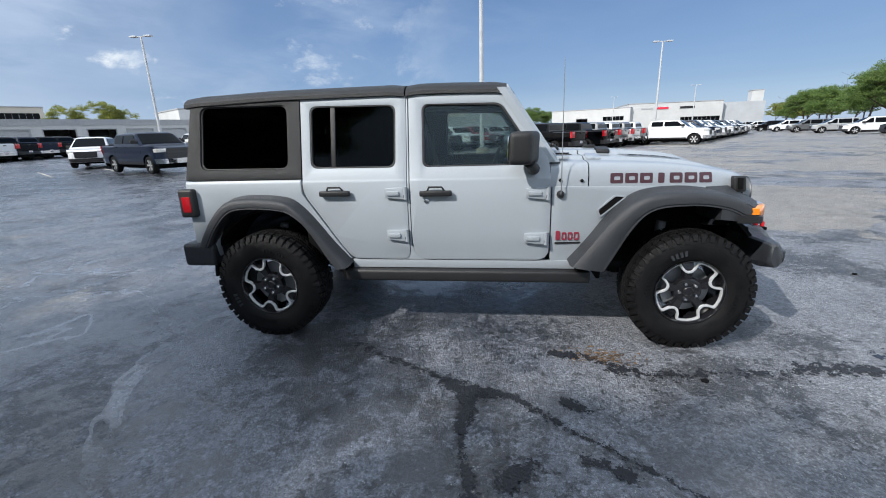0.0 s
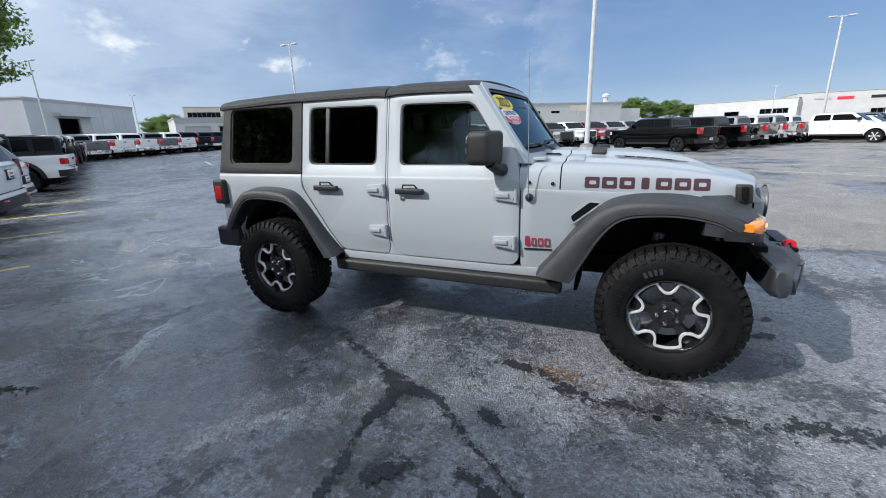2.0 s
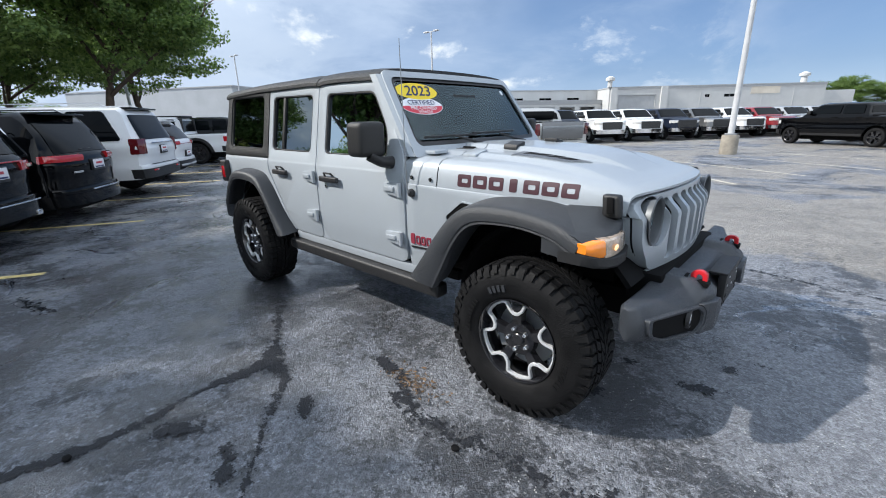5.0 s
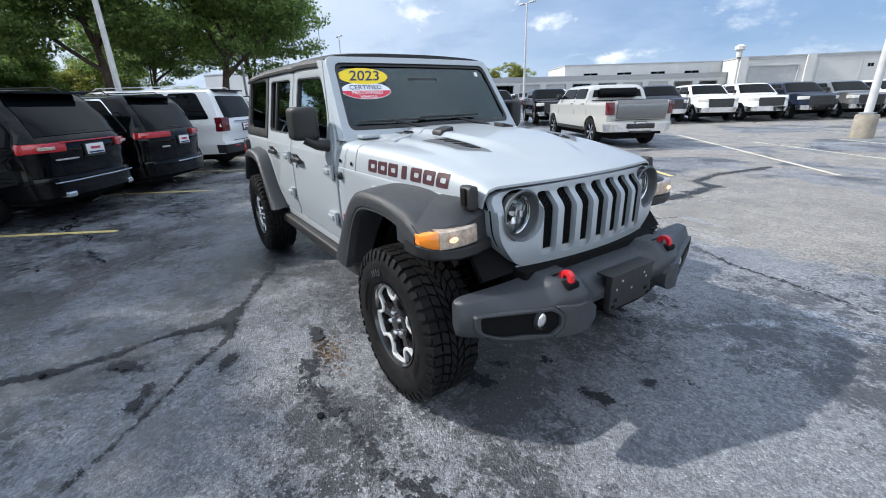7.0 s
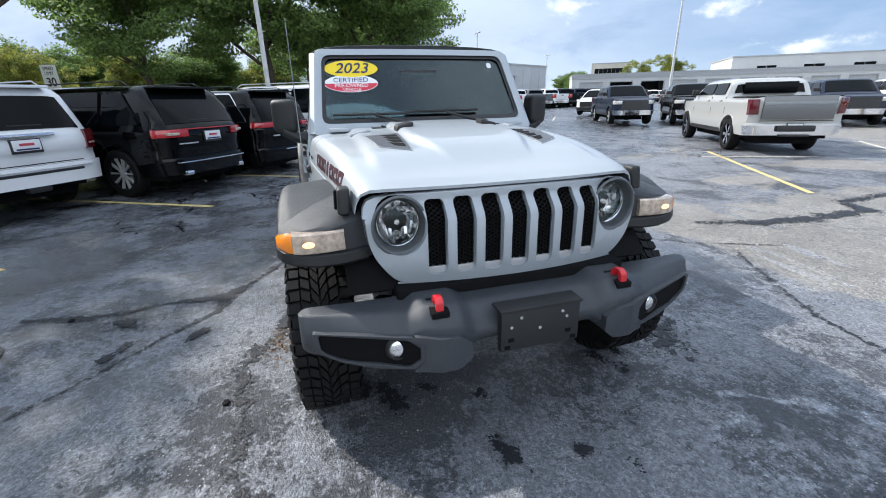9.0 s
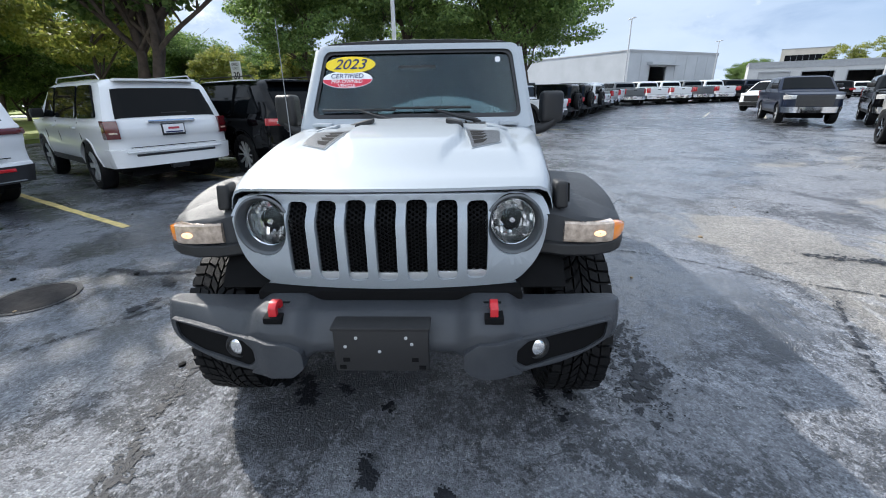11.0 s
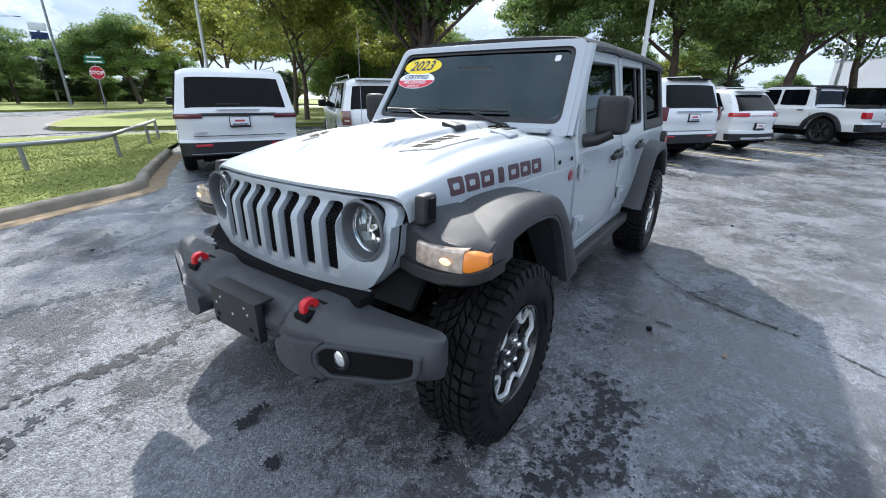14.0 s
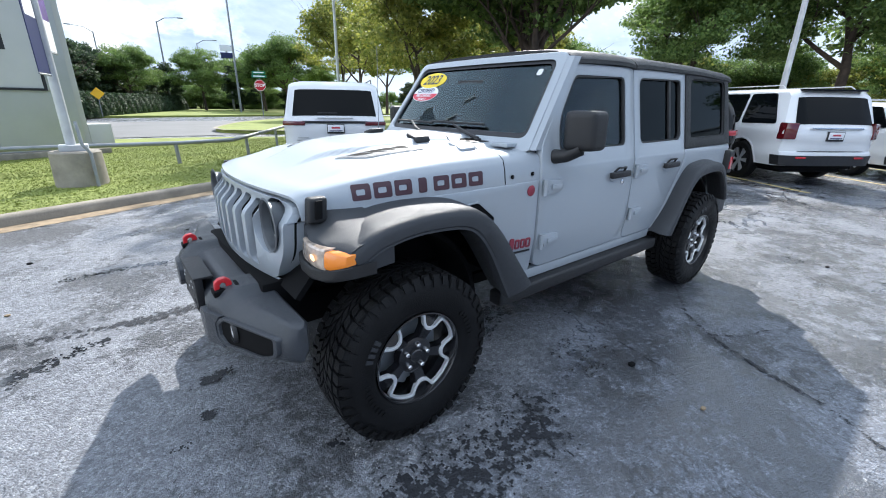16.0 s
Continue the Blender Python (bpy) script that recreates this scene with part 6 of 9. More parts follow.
def grass_blades(poly, count, z, seed, x0, x1, y0, y1, hgt):
    rs = np.random.RandomState(seed)
    pts = []
    while len(pts) < count:
        x, y = rs.uniform(x0, x1), rs.uniform(y0, y1)
        if inside(x, y, poly):
            pts.append((x, y))
    pts = np.array(pts)
    n = len(pts)
    a = rs.uniform(0, 2 * np.pi, n)
    w = 0.006 + 0.010 * rs.rand(n)
    h = hgt * rs.uniform(0.5, 1.3, n)
    lean = rs.normal(size=(n, 2)) * 0.03
    base = np.c_[pts, np.full(n, z)]
    d = np.c_[np.cos(a) * w, np.sin(a) * w, np.zeros(n)]
    tip = base + np.c_[lean, h]
    v = np.stack([base - d, base + d, tip], 1).reshape(-1, 3)
    me = bpy.data.meshes.new("grass")
    me.from_pydata(v.tolist(), [], np.arange(n * 3).reshape(-1, 3).tolist())
    me.materials.append(M["blade"])
    return new("grass", me)


tagged(grass_blades(lawn_poly, 150000, 0.12, 5, -4.0, 9.0, -11.5, 1.2, 0.026), "short green grass blades on the verge", "grass", kind="stuff")

# pipe rail along the verge
rail = thing("pipe_rail", Matrix(), "low grey galvanised pipe rail on posts in the grass", "rail")
RAIL = [(7.5, -4.6, 0.60), (5.0, -5.0, 0.60), (2.9, -5.12, 0.60), (0.95, -5.25, 0.58), (-0.25, -5.32, 0.60), (-0.72, -5.93, 0.62), (-2.2, -8.2, 0.66), (-3.0, -9.6, 0.66)]
part("rail_pipe", tube(RAIL, 0.045, 10), M["steel"], rail)
for i in (0, 1, 3, 5, 6, 7):
    x, y, z = RAIL[i]
    part("post", tube([(x - 0.02, y, 0.05), (x, y, z - 0.03)], 0.04, 8), M["steel"], rail)

# pole base and pylon sign at the verge
base = thing("banner_pole", Matrix.Translation((2.62, -3.30, 0.10)), "steel banner pole on a round concrete base in the grass", "pole")
part("concrete_base", lathe([(0.01, 0), (0.36, 0), (0.345, 0.56), (0.32, 0.585), (0.01, 0.585)], 28, "z"), M["concrete"], base, "weathered round concrete base")
part("foot_cover", boxed(-0.19, 0.19, -0.17, 0.17, 0.585, 0.68, 0.01), M["whitesteel"], base)
part("pole", tube([(0.03, 0, 0.66), (0.03, 0, 8.0)], [0.070, 0.055], 12), M["whitesteel"], base)
edge_on = lambda x, y, z: (0.03 + x + 0.17 * y, y, z)
bn = part("banner", warp(boxed(-0.006, 0.006, -0.64, -0.07, 2.55, 5.4), edge_on), M["purple"], base, "purple printed vertical banner")
part("banner_foot", warp(boxed(-0.007, 0.007, -0.64, -0.07, 2.10, 2.55), edge_on), M["signwhite"], bn)
bk_ = part("banner", warp(boxed(-0.006, 0.006, 0.07, 0.64, 1.75, 5.4), edge_on), M["ink"], base, "dark printed vertical banner")
part("banner_patch", warp(boxed(-0.008, 0.008, 0.12, 0.58, 2.5, 3.1), edge_on), M["signwhite"], bk_)
part("banner_arm", tube([(0.03, 0.0, 5.42), (-0.08, -0.66, 5.42)], 0.012, 6), M["steel"], bn)
part("banner_arm", tube([(0.03, 0.0, 2.08), (-0.08, -0.66, 2.08)], 0.012, 6), M["steel"], bn)
part("banner_arm", tube([(0.03, 0.0, 5.42), (0.14, 0.66, 5.42)], 0.012, 6), M["steel"], bk_)
part("banner_arm", tube([(0.03, 0.0, 1.73), (0.14, 0.66, 1.73)], 0.012, 6), M["steel"], bk_)
part("conduit", tube([(-0.10, 0.30, 1.05), (-0.12, 0.36, 0.70), (-0.20, 0.37, 0.56), (-0.20, 0.385, 0.0)], 0.025, 8), M["steel"], base)

pyl = thing("pylon_sign", Matrix.Translation((3.9, -8.6, 0.10)) @ Matrix.Rotation(radians(20), 4, "Z"), "tall grey clad dealership pylon sign with inset panels", "sign")
part("plinth", boxed(-1.7, 1.8, -0.75, 0.75, 0.0, 0.16, 0.02), M["concrete"], pyl)
part("column", boxed(-1.25, 1.5, -0.55, 0.55, 0.163, 9.0, 0.02), M["pylon"], pyl)
part("column_wing", boxed(-1.42, -1.253, -0.40, 0.40, 0.163, 9.0, 0.01), M["wallwhite"], pyl)
part("step_block", boxed(-1.95, -1.425, -0.4, 0.4, 0.163, 0.75, 0.01), M["wallwhite"], pyl)
for k in range(3):
    z0 = 1.55 + 2.35 * k
    fr = part("panel_frame", plate([(-0.75, z0), (1.4, z0), (1.4, z0 + 2.1), (-0.75, z0 + 2.1)], [[(-0.70, z0 + 0.05), (1.35, z0 + 0.05), (1.35, z0 + 2.05), (-0.70, z0 + 2.05)]], 0.552, 0.60), M["pylonblack"], pyl)
    part("sign_panel", boxed(-0.69, 1.34, 0.552, 0.57, z0 + 0.06, z0 + 2.04), M["wallwhite"], fr)
    part("sign_lettering", boxed(-0.2, 0.9, 0.573, 0.58, z0 + 0.85, z0 + 1.25), M["pylonblack"], fr)

# the road and the far verge
road_pts = densify([(40, -30), (20, -25.5), (8, -23.0), (0, -22.5), (-8, -21.5), (-14, -17.0), (-24, -9.5), (-40, -1)], 1.5)
bm = bmesh.new()
rows = []
l1, l2 = offset_line(road_pts, 8.0), offset_line(road_pts, -7.0)
for a, b in zip(l1, l2):
    rows.append([(*a, 0.02), (*b, 0.02)])
tagged(part("road", loft(rows, False, False), M["roadgrey"], smooth=0), "pale concrete road curving past the lot", "road", kind="structure")
isl = [(-4.2, -15.2), (-2.5, -16.6), (-3.0, -20), (-7, -27), (-16, -34), (-30, -30), (-34, -18), (-22, -10.5), (-12, -11.0)]
ip = densify(isl + [isl[0]], 0.8)[:-1]
bm = plate(ip, [], 0.0, 0.17, "xy")
tagged(part("road_verge", bm, M["grass"], smooth=0), "grass island beside the road junction", "lawn", kind="structure")
ribbon("road_kerb", ip + [ip[0]], [(-0.10, 0.0), (-0.09, 0.18), (0.10, 0.18)], M["kerb"], "pale concrete kerb round the road verge", "kerb")
far_grass = plate(densify([(60, -44), (20, -40), (4, -38), (-12, -40), (-30, -42), (-60, -50), (-60, -120), (60, -120)], 4), [], 0.0, 0.16, "xy")
tagged(part("far_verge", far_grass, M["grass"], smooth=0), "grass beyond the road", "lawn", kind="structure")


def shrub(x, y, s, rx, label, leaf, seed=0):
    rs = np.random.RandomState(seed)
    n = 2800
    u = rs.normal(size=(n, 3)); u /= np.linalg.norm(u, axis=1)[:, None]
    u[:, 2] = np.abs(u[:, 2])
    rad = rs.uniform(0.92, 1.02, n)[:, None]
    pos = u * rad * np.array([rx, rx, 1.0]) * s
    nn = u + rs.normal(size=(n, 3)) * 0.4
    t1 = np.cross(nn, rs.normal(size=(n, 3))); t1 /= np.linalg.norm(t1, axis=1)[:, None]
    nn /= np.linalg.norm(nn, axis=1)[:, None]
    t2 = np.cross(nn, t1)
    sz = 0.055 * s
    v = np.stack([pos - t1 * sz, pos + t2 * sz * 0.6, pos + t1 * sz, pos - t2 * sz * 0.6], 1).reshape(-1, 3)
    me = bpy.data.meshes.new("hedge")
    me.from_pydata(v.tolist(), [], np.arange(n * 4).reshape(-1, 4).tolist())
    me.materials.append(leaf)
    core = bmesh.new()
    bmesh.ops.create_icosphere(core, subdivisions=3, radius=0.9)
    warp(core, lambda a, b, c: (a * rx * s, b * rx * s, max(0, c) * s))
    e = thing("clipped_shrub", Matrix.Translation((x, y, 0.1)), label, "hedge", "clipped hedge")
    o = new("foliage", me)
    o.parent = e
    part("foliage_core", core, M["leafdark"], e)
    return e


sh = shrub(3.2, -36.0, 1.85, 0.5, "rounded clipped green shrub in a long hedge", M["hedge"])
for i in range(1, 20):
    copy_thing(sh, Matrix.Translation((3.2 - 0.56 * i, -36.0 - 1.45 * i, 0.1)) @ Matrix.Rotation(i * 1.1, 4, "Z"))
for i in range(10):
    copy_thing(sh, Matrix.Translation((-24 - 1.5 * i, -15.5 + 1.25 * i, 0.1)) @ Matrix.Rotation(i * 0.7, 4, "Z") @ Matrix.Scale(0.65, 4))


def sign_post(x, y, h, label):
    e = thing("road_sign", Matrix.Translation((x, y, 0.1)), label, "road sign")
    part("post", boxed(-0.03, 0.03, -0.02, 0.02, 0, h, 0.005), M["steel"], e)
    return e


st = sign_post(-4.55, -17.5, 3.3, "red octagonal stop sign with green street name blades")
st.matrix_world = Matrix.Translation((-9.2, -33.0, 0.12)) @ Matrix.Scale(1.2, 4) @ Matrix.Rotation(radians(162), 4, "Z")
oc = [(0.38 * math.cos(radians(22.5 + 45 * i)), 2.15 + 0.38 * math.sin(radians(22.5 + 45 * i))) for i in range(8)]
oc2 = [(u * 0.93, 2.15 + (v - 2.15) * 0.93) for u, v in oc]
bd = part("sign_plate", plate(oc, [], -0.035, -0.022), M["signwhite"], st)
part("sign_face", plate(oc2, [], -0.040, -0.036), M["signred"], bd)
words("STOP", 0.27, Matrix.Translation((0, -0.043, 2.15)) @ Matrix.Rotation(radians(90), 4, "X"), M["signwhite"], "sign_lettering", bd, bold=0.008)
for k, (z, w) in enumerate(((2.74, 0.95), (2.98, 0.85))):
    bl = part("street_name_blade", boxed(-w / 2, w / 2, -0.035, -0.022, z - 0.09, z + 0.09, 0.004), M["signgreen"], st, "green street name blade with a plain bar")
    part("name_bar", boxed(-w * 0.38, w * 0.38, -0.039, -0.036, z - 0.03, z + 0.04), M["signwhite"], bl)
sp30 = sign_post(-21.2, -7.96, 3.30, "white speed limit sign on a post")
sp30.matrix_world = Matrix.Translation((-21.2, -7.96, 0.08)) @ Matrix.Rotation(radians(66), 4, "Z")
bd = part("sign_plate", boxed(-0.40, 0.40, -0.035, -0.022, 2.14, 3.20, 0.004), M["signwhite"], sp30)
words("SPEED", 0.20, Matrix.Translation((0, -0.040, 3.04)) @ Matrix.Rotation(radians(90), 4, "X"), M["pylonblack"], "sign_lettering", bd)
words("LIMIT", 0.20, Matrix.Translation((0, -0.040, 2.84)) @ Matrix.Rotation(radians(90), 4, "X"), M["pylonblack"], "sign_lettering", bd)
words("30", 0.50, Matrix.Translation((0, -0.040, 2.47)) @ Matrix.Rotation(radians(90), 4, "X"), M["pylonblack"], "sign_lettering", bd, bold=0.01)
dm = sign_post(-1.2, -38.6, 2.0, "yellow diamond warning sign by the hedge")
dm.matrix_world = Matrix.Translation((1.65, -36.5, 0.15)) @ Matrix.Rotation(radians(176), 4, "Z") @ Matrix.Scale(0.8, 4)
part("sign_plate", plate([(0, 1.55), (0.55, 2.1), (0, 2.65), (-0.55, 2.1)], [], -0.04, -0.022), M["signyellow"], dm)
# street lights along the road
for x, y, h, r_ in ((-11.6, -49.6, 16.6, 2.7), (-6.2, -62.0, 10.5, 2.9), (-13.2, -77.5, 10.0, 2.9), (-22, -72, 9.0, 2.8), (0.0, -74, 10.0, 0.2)):
    e = thing("street_light", Matrix.Translation((x, y, 0.1)) @ Matrix.Rotation(r_, 4, "Z"), "grey street light with a curved arm by the road", "street light", "street lights")
    part("pole", tube([(0, 0, 0), (0, 0, h)], [0.13, 0.08], 8), M["steel"], e)
    ar = part("arm", tube([(0, 0, h - 0.1), (0.9, 0, h + 0.45), (2.4, 0, h + 0.6)], [0.05, 0.045, 0.035], 6), M["steel"], e)
    part("lamp_head", boxed(2.3, 2.95, -0.13, 0.13, h + 0.52, h + 0.64, 0.03), M["steel"], ar)
sb = thing("motel_sign", Matrix.Translation((-14.4, -64.5, 0.1)) @ Matrix.Rotation(radians(170), 4, "Z") @ Matrix.Scale(1.15, 4), "tall roadside sign with stacked blue and white panels", "sign")
part("post", boxed(-0.12, 0.12, -0.1, 0.1, 0, 7.5), M["steel"], sb)
for k, mm in enumerate(("signwhite", "ink", "signwhite", "steel")):
    part("sign_panel", boxed(-0.7, 0.7, -0.2, -0.103, 6.9 - 0.85 * k, 7.6 - 0.85 * k, 0.01), M[mm], sb)
# small litter on the asphalt
rnd = random.Random(8)
for i in range(26):
    x, y = rnd.uniform(-4, 4), rnd.uniform(-0.5, 8)
    if -2.6 < x < 2.3 and 2.6 < y < 4.9:
        continue
    q = bmesh.new()
    bmesh.ops.create_icosphere(q, subdivisions=1, radius=0.012 + 0.012 * rnd.random())
    warp(q, lambda a, b, c: (a * 1.3, b, c * 0.6))
    tagged(part("pebble", q, M["dark"] if i % 3 else M["sand"]), "small dark pebble lying on the asphalt", "pebble", "pebbles")
    bpy.context.scene.collection.objects[-1].location = (x, y, 0.008)

# leaf litter washed together beside the front wheel
rs = np.random.RandomState(4)
n = 170
c = np.c_[0.74 + rs.normal(size=n) * 0.13, 2.62 + rs.normal(size=n) * 0.05, np.full(n, 0.006)]
a = rs.uniform(0, 2 * np.pi, n)
w = rs.uniform(0.004, 0.011, n)
d1 = np.c_[np.cos(a) * w * 1.8, np.sin(a) * w * 1.8, rs.uniform(-0.002, 0.004, n)]
d2 = np.c_[-np.sin(a) * w * 0.6, np.cos(a) * w * 0.6, rs.uniform(-0.001, 0.004, n)]
me = bpy.data.meshes.new("leaf_litter")
me.from_pydata(np.stack([c - d1, c + d2, c + d1, c - d2], 1).reshape(-1, 3).tolist(), [], np.arange(n * 4).reshape(-1, 4).tolist())
me.materials.append(M["litter"])
tagged(new("leaf_litter", me), "brown wet leaf litter washed together on the asphalt", "litter", kind="stuff")

# ================================================================ the silver off-road SUV
jeep = thing("silver_off_road_suv", Matrix.Translation((0, 3.73, 0)), "silver four-door off-road SUV with black hard top and grey wheel flares", "car")
JP = lambda n, bm, m, par=None, label="", **k: part(n, bm, m, par or jeep, label, **k)
AX_F, AX_R, HUB = 1.327, -1.677, 0.405


def lean(z):
    """Half width of the cabin side at height z."""
    return 0.812 - 0.009 * smoothstep(1.165, 1.19, z) - 0.178 * max(0.0, z - 1.19) - 0.030 * smoothstep(0.78, 0.52, z)


def soften(bm, off, ok, seg=2):
    bm.normal_update()
    es = [e for e in bm.edges if len(e.link_faces) == 2 and e.calc_face_angle(0) > 0.9 and all(ok(v.co) for v in e.verts)]
    if es:
        bmesh.ops.bevel(bm, geom=es, offset=off, segments=seg, affect="EDGES", profile=0.5, clamp_overlap=True)
    return bm


def side_plate(outer, holes, inn, outr, s, bev=0.007, zc=(0.60, 0.70, 0.78, 1.165, 1.178, 1.19, 1.45), shape=lean):
    """A body panel: lies between depth inn and outr (from the side's surface), on side s."""
    bm = plate(outer, holes, inn, outr)
    soften(bm, bev, lambda c: abs(c.y - outr) < 1e-4)
    zs = [p[1] for p in outer]
    cuts(bm, "z", [z for z in zc if min(zs) < z < max(zs)])
    return warp(bm, lambda x, y, z: (x, s * (shape(z) + y), z))


# ---- doors, quarter panels, hard top
FD = rounded([(-0.572, 0.585), (0.408, 0.585), (0.410, 1.12), (0.395, 1.29), (0.095, 1.742), (-0.572, 1.748)], [0.13, 0.09, 0.02, 0.05, 0.05, 0.01], 6)
FW = rounded([(-0.478, 1.262), (0.243, 1.262), (0.238, 1.43), (0.068, 1.678), (-0.480, 1.688)], [0.045, 0.04, 0.10, 0.05, 0.05], 6)
RD = rounded([(-1.045, 0.590), (-0.598, 0.585), (-0.592, 1.748), (-1.366, 1.756), (-1.372, 1.09), (-1.21, 0.85)], [0.06, 0.07, 0.01, 0.01, 0.06, 0.10], 6)
RW = rounded([(-1.306, 1.268), (-0.672, 1.263), (-0.664, 1.692), (-1.300, 1.704)], 0.055, 6)
QP_ = [(-2.20, 0.60), (-2.315, 0.66), (-2.315, 1.193), (-1.385, 1.193), (-1.385, 1.09), (-1.222, 0.845), (-1.058, 0.595), (-1.058, 0.555), (-1.15, 0.555), (-1.17, 0.64), (-1.33, 0.88),
       (-1.46, 0.985), (-1.71, 1.0), (-1.95, 0.985), (-2.07, 0.88), (-2.14, 0.72), (-2.15, 0.60)]
HQ = rounded([(-2.305, 1.199), (-1.378, 1.199), (-1.374, 1.762), (-2.225, 1.778)], [0.01, 0.01, 0.01, 0.06], 5)
HW_ = rounded([(-2.178, 1.272), (-1.468, 1.266), (-1.462, 1.722), (-2.155, 1.728)], 0.06, 6)


def shrink(poly, d):
    c = Vector((sum(p[0] for p in poly) / len(poly), sum(p[1] for p in poly) / len(poly)))
    out = []
    for p in poly:
        v = Vector(p) - c
        out.append(tuple(c + v * (1 - d / v.length)))
    return out


def window(hole, s, parent, material, inset=-0.022, frame=0.016):
    seal = JP("window_seal", side_plate(hole, [shrink(hole, frame)], -0.040, -0.004, s, 0.003), M["trim"], parent)
    JP("window_glass", side_plate(shrink(hole, frame * 0.5), [], inset - 0.005, inset, s, 0.0), material, parent, smooth=0)
    return seal


def handle(x, z, s, parent):
    bm = boxed(x - 0.115, x + 0.115, 0.026, 0.056, z - 0.020, z + 0.020, 0.012, 3)
    warp(bm, lambda a, b, c: (a, b - 0.018 * (abs(a - x) / 0.115) ** 2, c))
    warp(bm, lambda a, b, c: (a, s * (lean(z) + b), c))
    h = JP("door_handle", bm, M["trim"], parent, "black plastic pull handle")
    bm = tube([(x - 0.06, 0, z + 0.018), (x - 0.045, 0.02, z + 0.045), (x + 0.045, 0.02, z + 0.045), (x + 0.06, 0, z + 0.018)], 0.007, 8)
    JP("handle_cap", warp(bm, lambda a, b, c: (a, s * (lean(z) + 0.012 + b), c)), M["trim"], h)
    cup = lathe([(0.10, 0.0), (0.095, 0.004), (0.01, 0.0045)], 24)
    JP("handle_cup", warp(cup, lambda a, b, c: (x + a, s * (lean(z) + b), z - 0.012 + c * 0.42)), M["silver"], h)


def hinge(x, z, s, parent):
    """Exposed hinge: a leaf bolted to the door and a knuckle ahead of it."""
    leaf = rounded([(x - 0.085, z - 0.028), (x + 0.03, z - 0.042), (x + 0.058, z - 0.042), (x + 0.058, z + 0.042), (x + 0.02, z + 0.040), (x - 0.085, z + 0.034)], 0.012, 3)
    bm = plate(leaf, [], 0.0, 0.022)
    soften(bm, 0.006, lambda c: c.y > 0.02)
    warp(bm, lambda a, b, c: (a, s * (lean(z) + b), c))
    hg = JP("hinge", bm, M["silver"], parent, "silver painted exposed door hinge")
    JP("hinge_rib", warp(boxed(x - 0.07, x + 0.02, 0.018, 0.034, z - 0.014, z + 0.016, 0.006), lambda a, b, c: (a, s * (lean(z) + b), c)), M["silver"], hg)
    JP("hinge_pin", warp(tube([(x + 0.064, 0.018, z - 0.045), (x + 0.064, 0.018, z + 0.045)], 0.014, 10), lambda a, b, c: (a, s * (lean(z) + b), c)), M["silver"], hg)
    JP("hinge_gap", warp(boxed(x + 0.052, x + 0.064, 0.0, 0.028, z - 0.03, z - 0.012), lambda a, b, c: (a, s * (lean(z) + b), c)), M["dark"], hg)


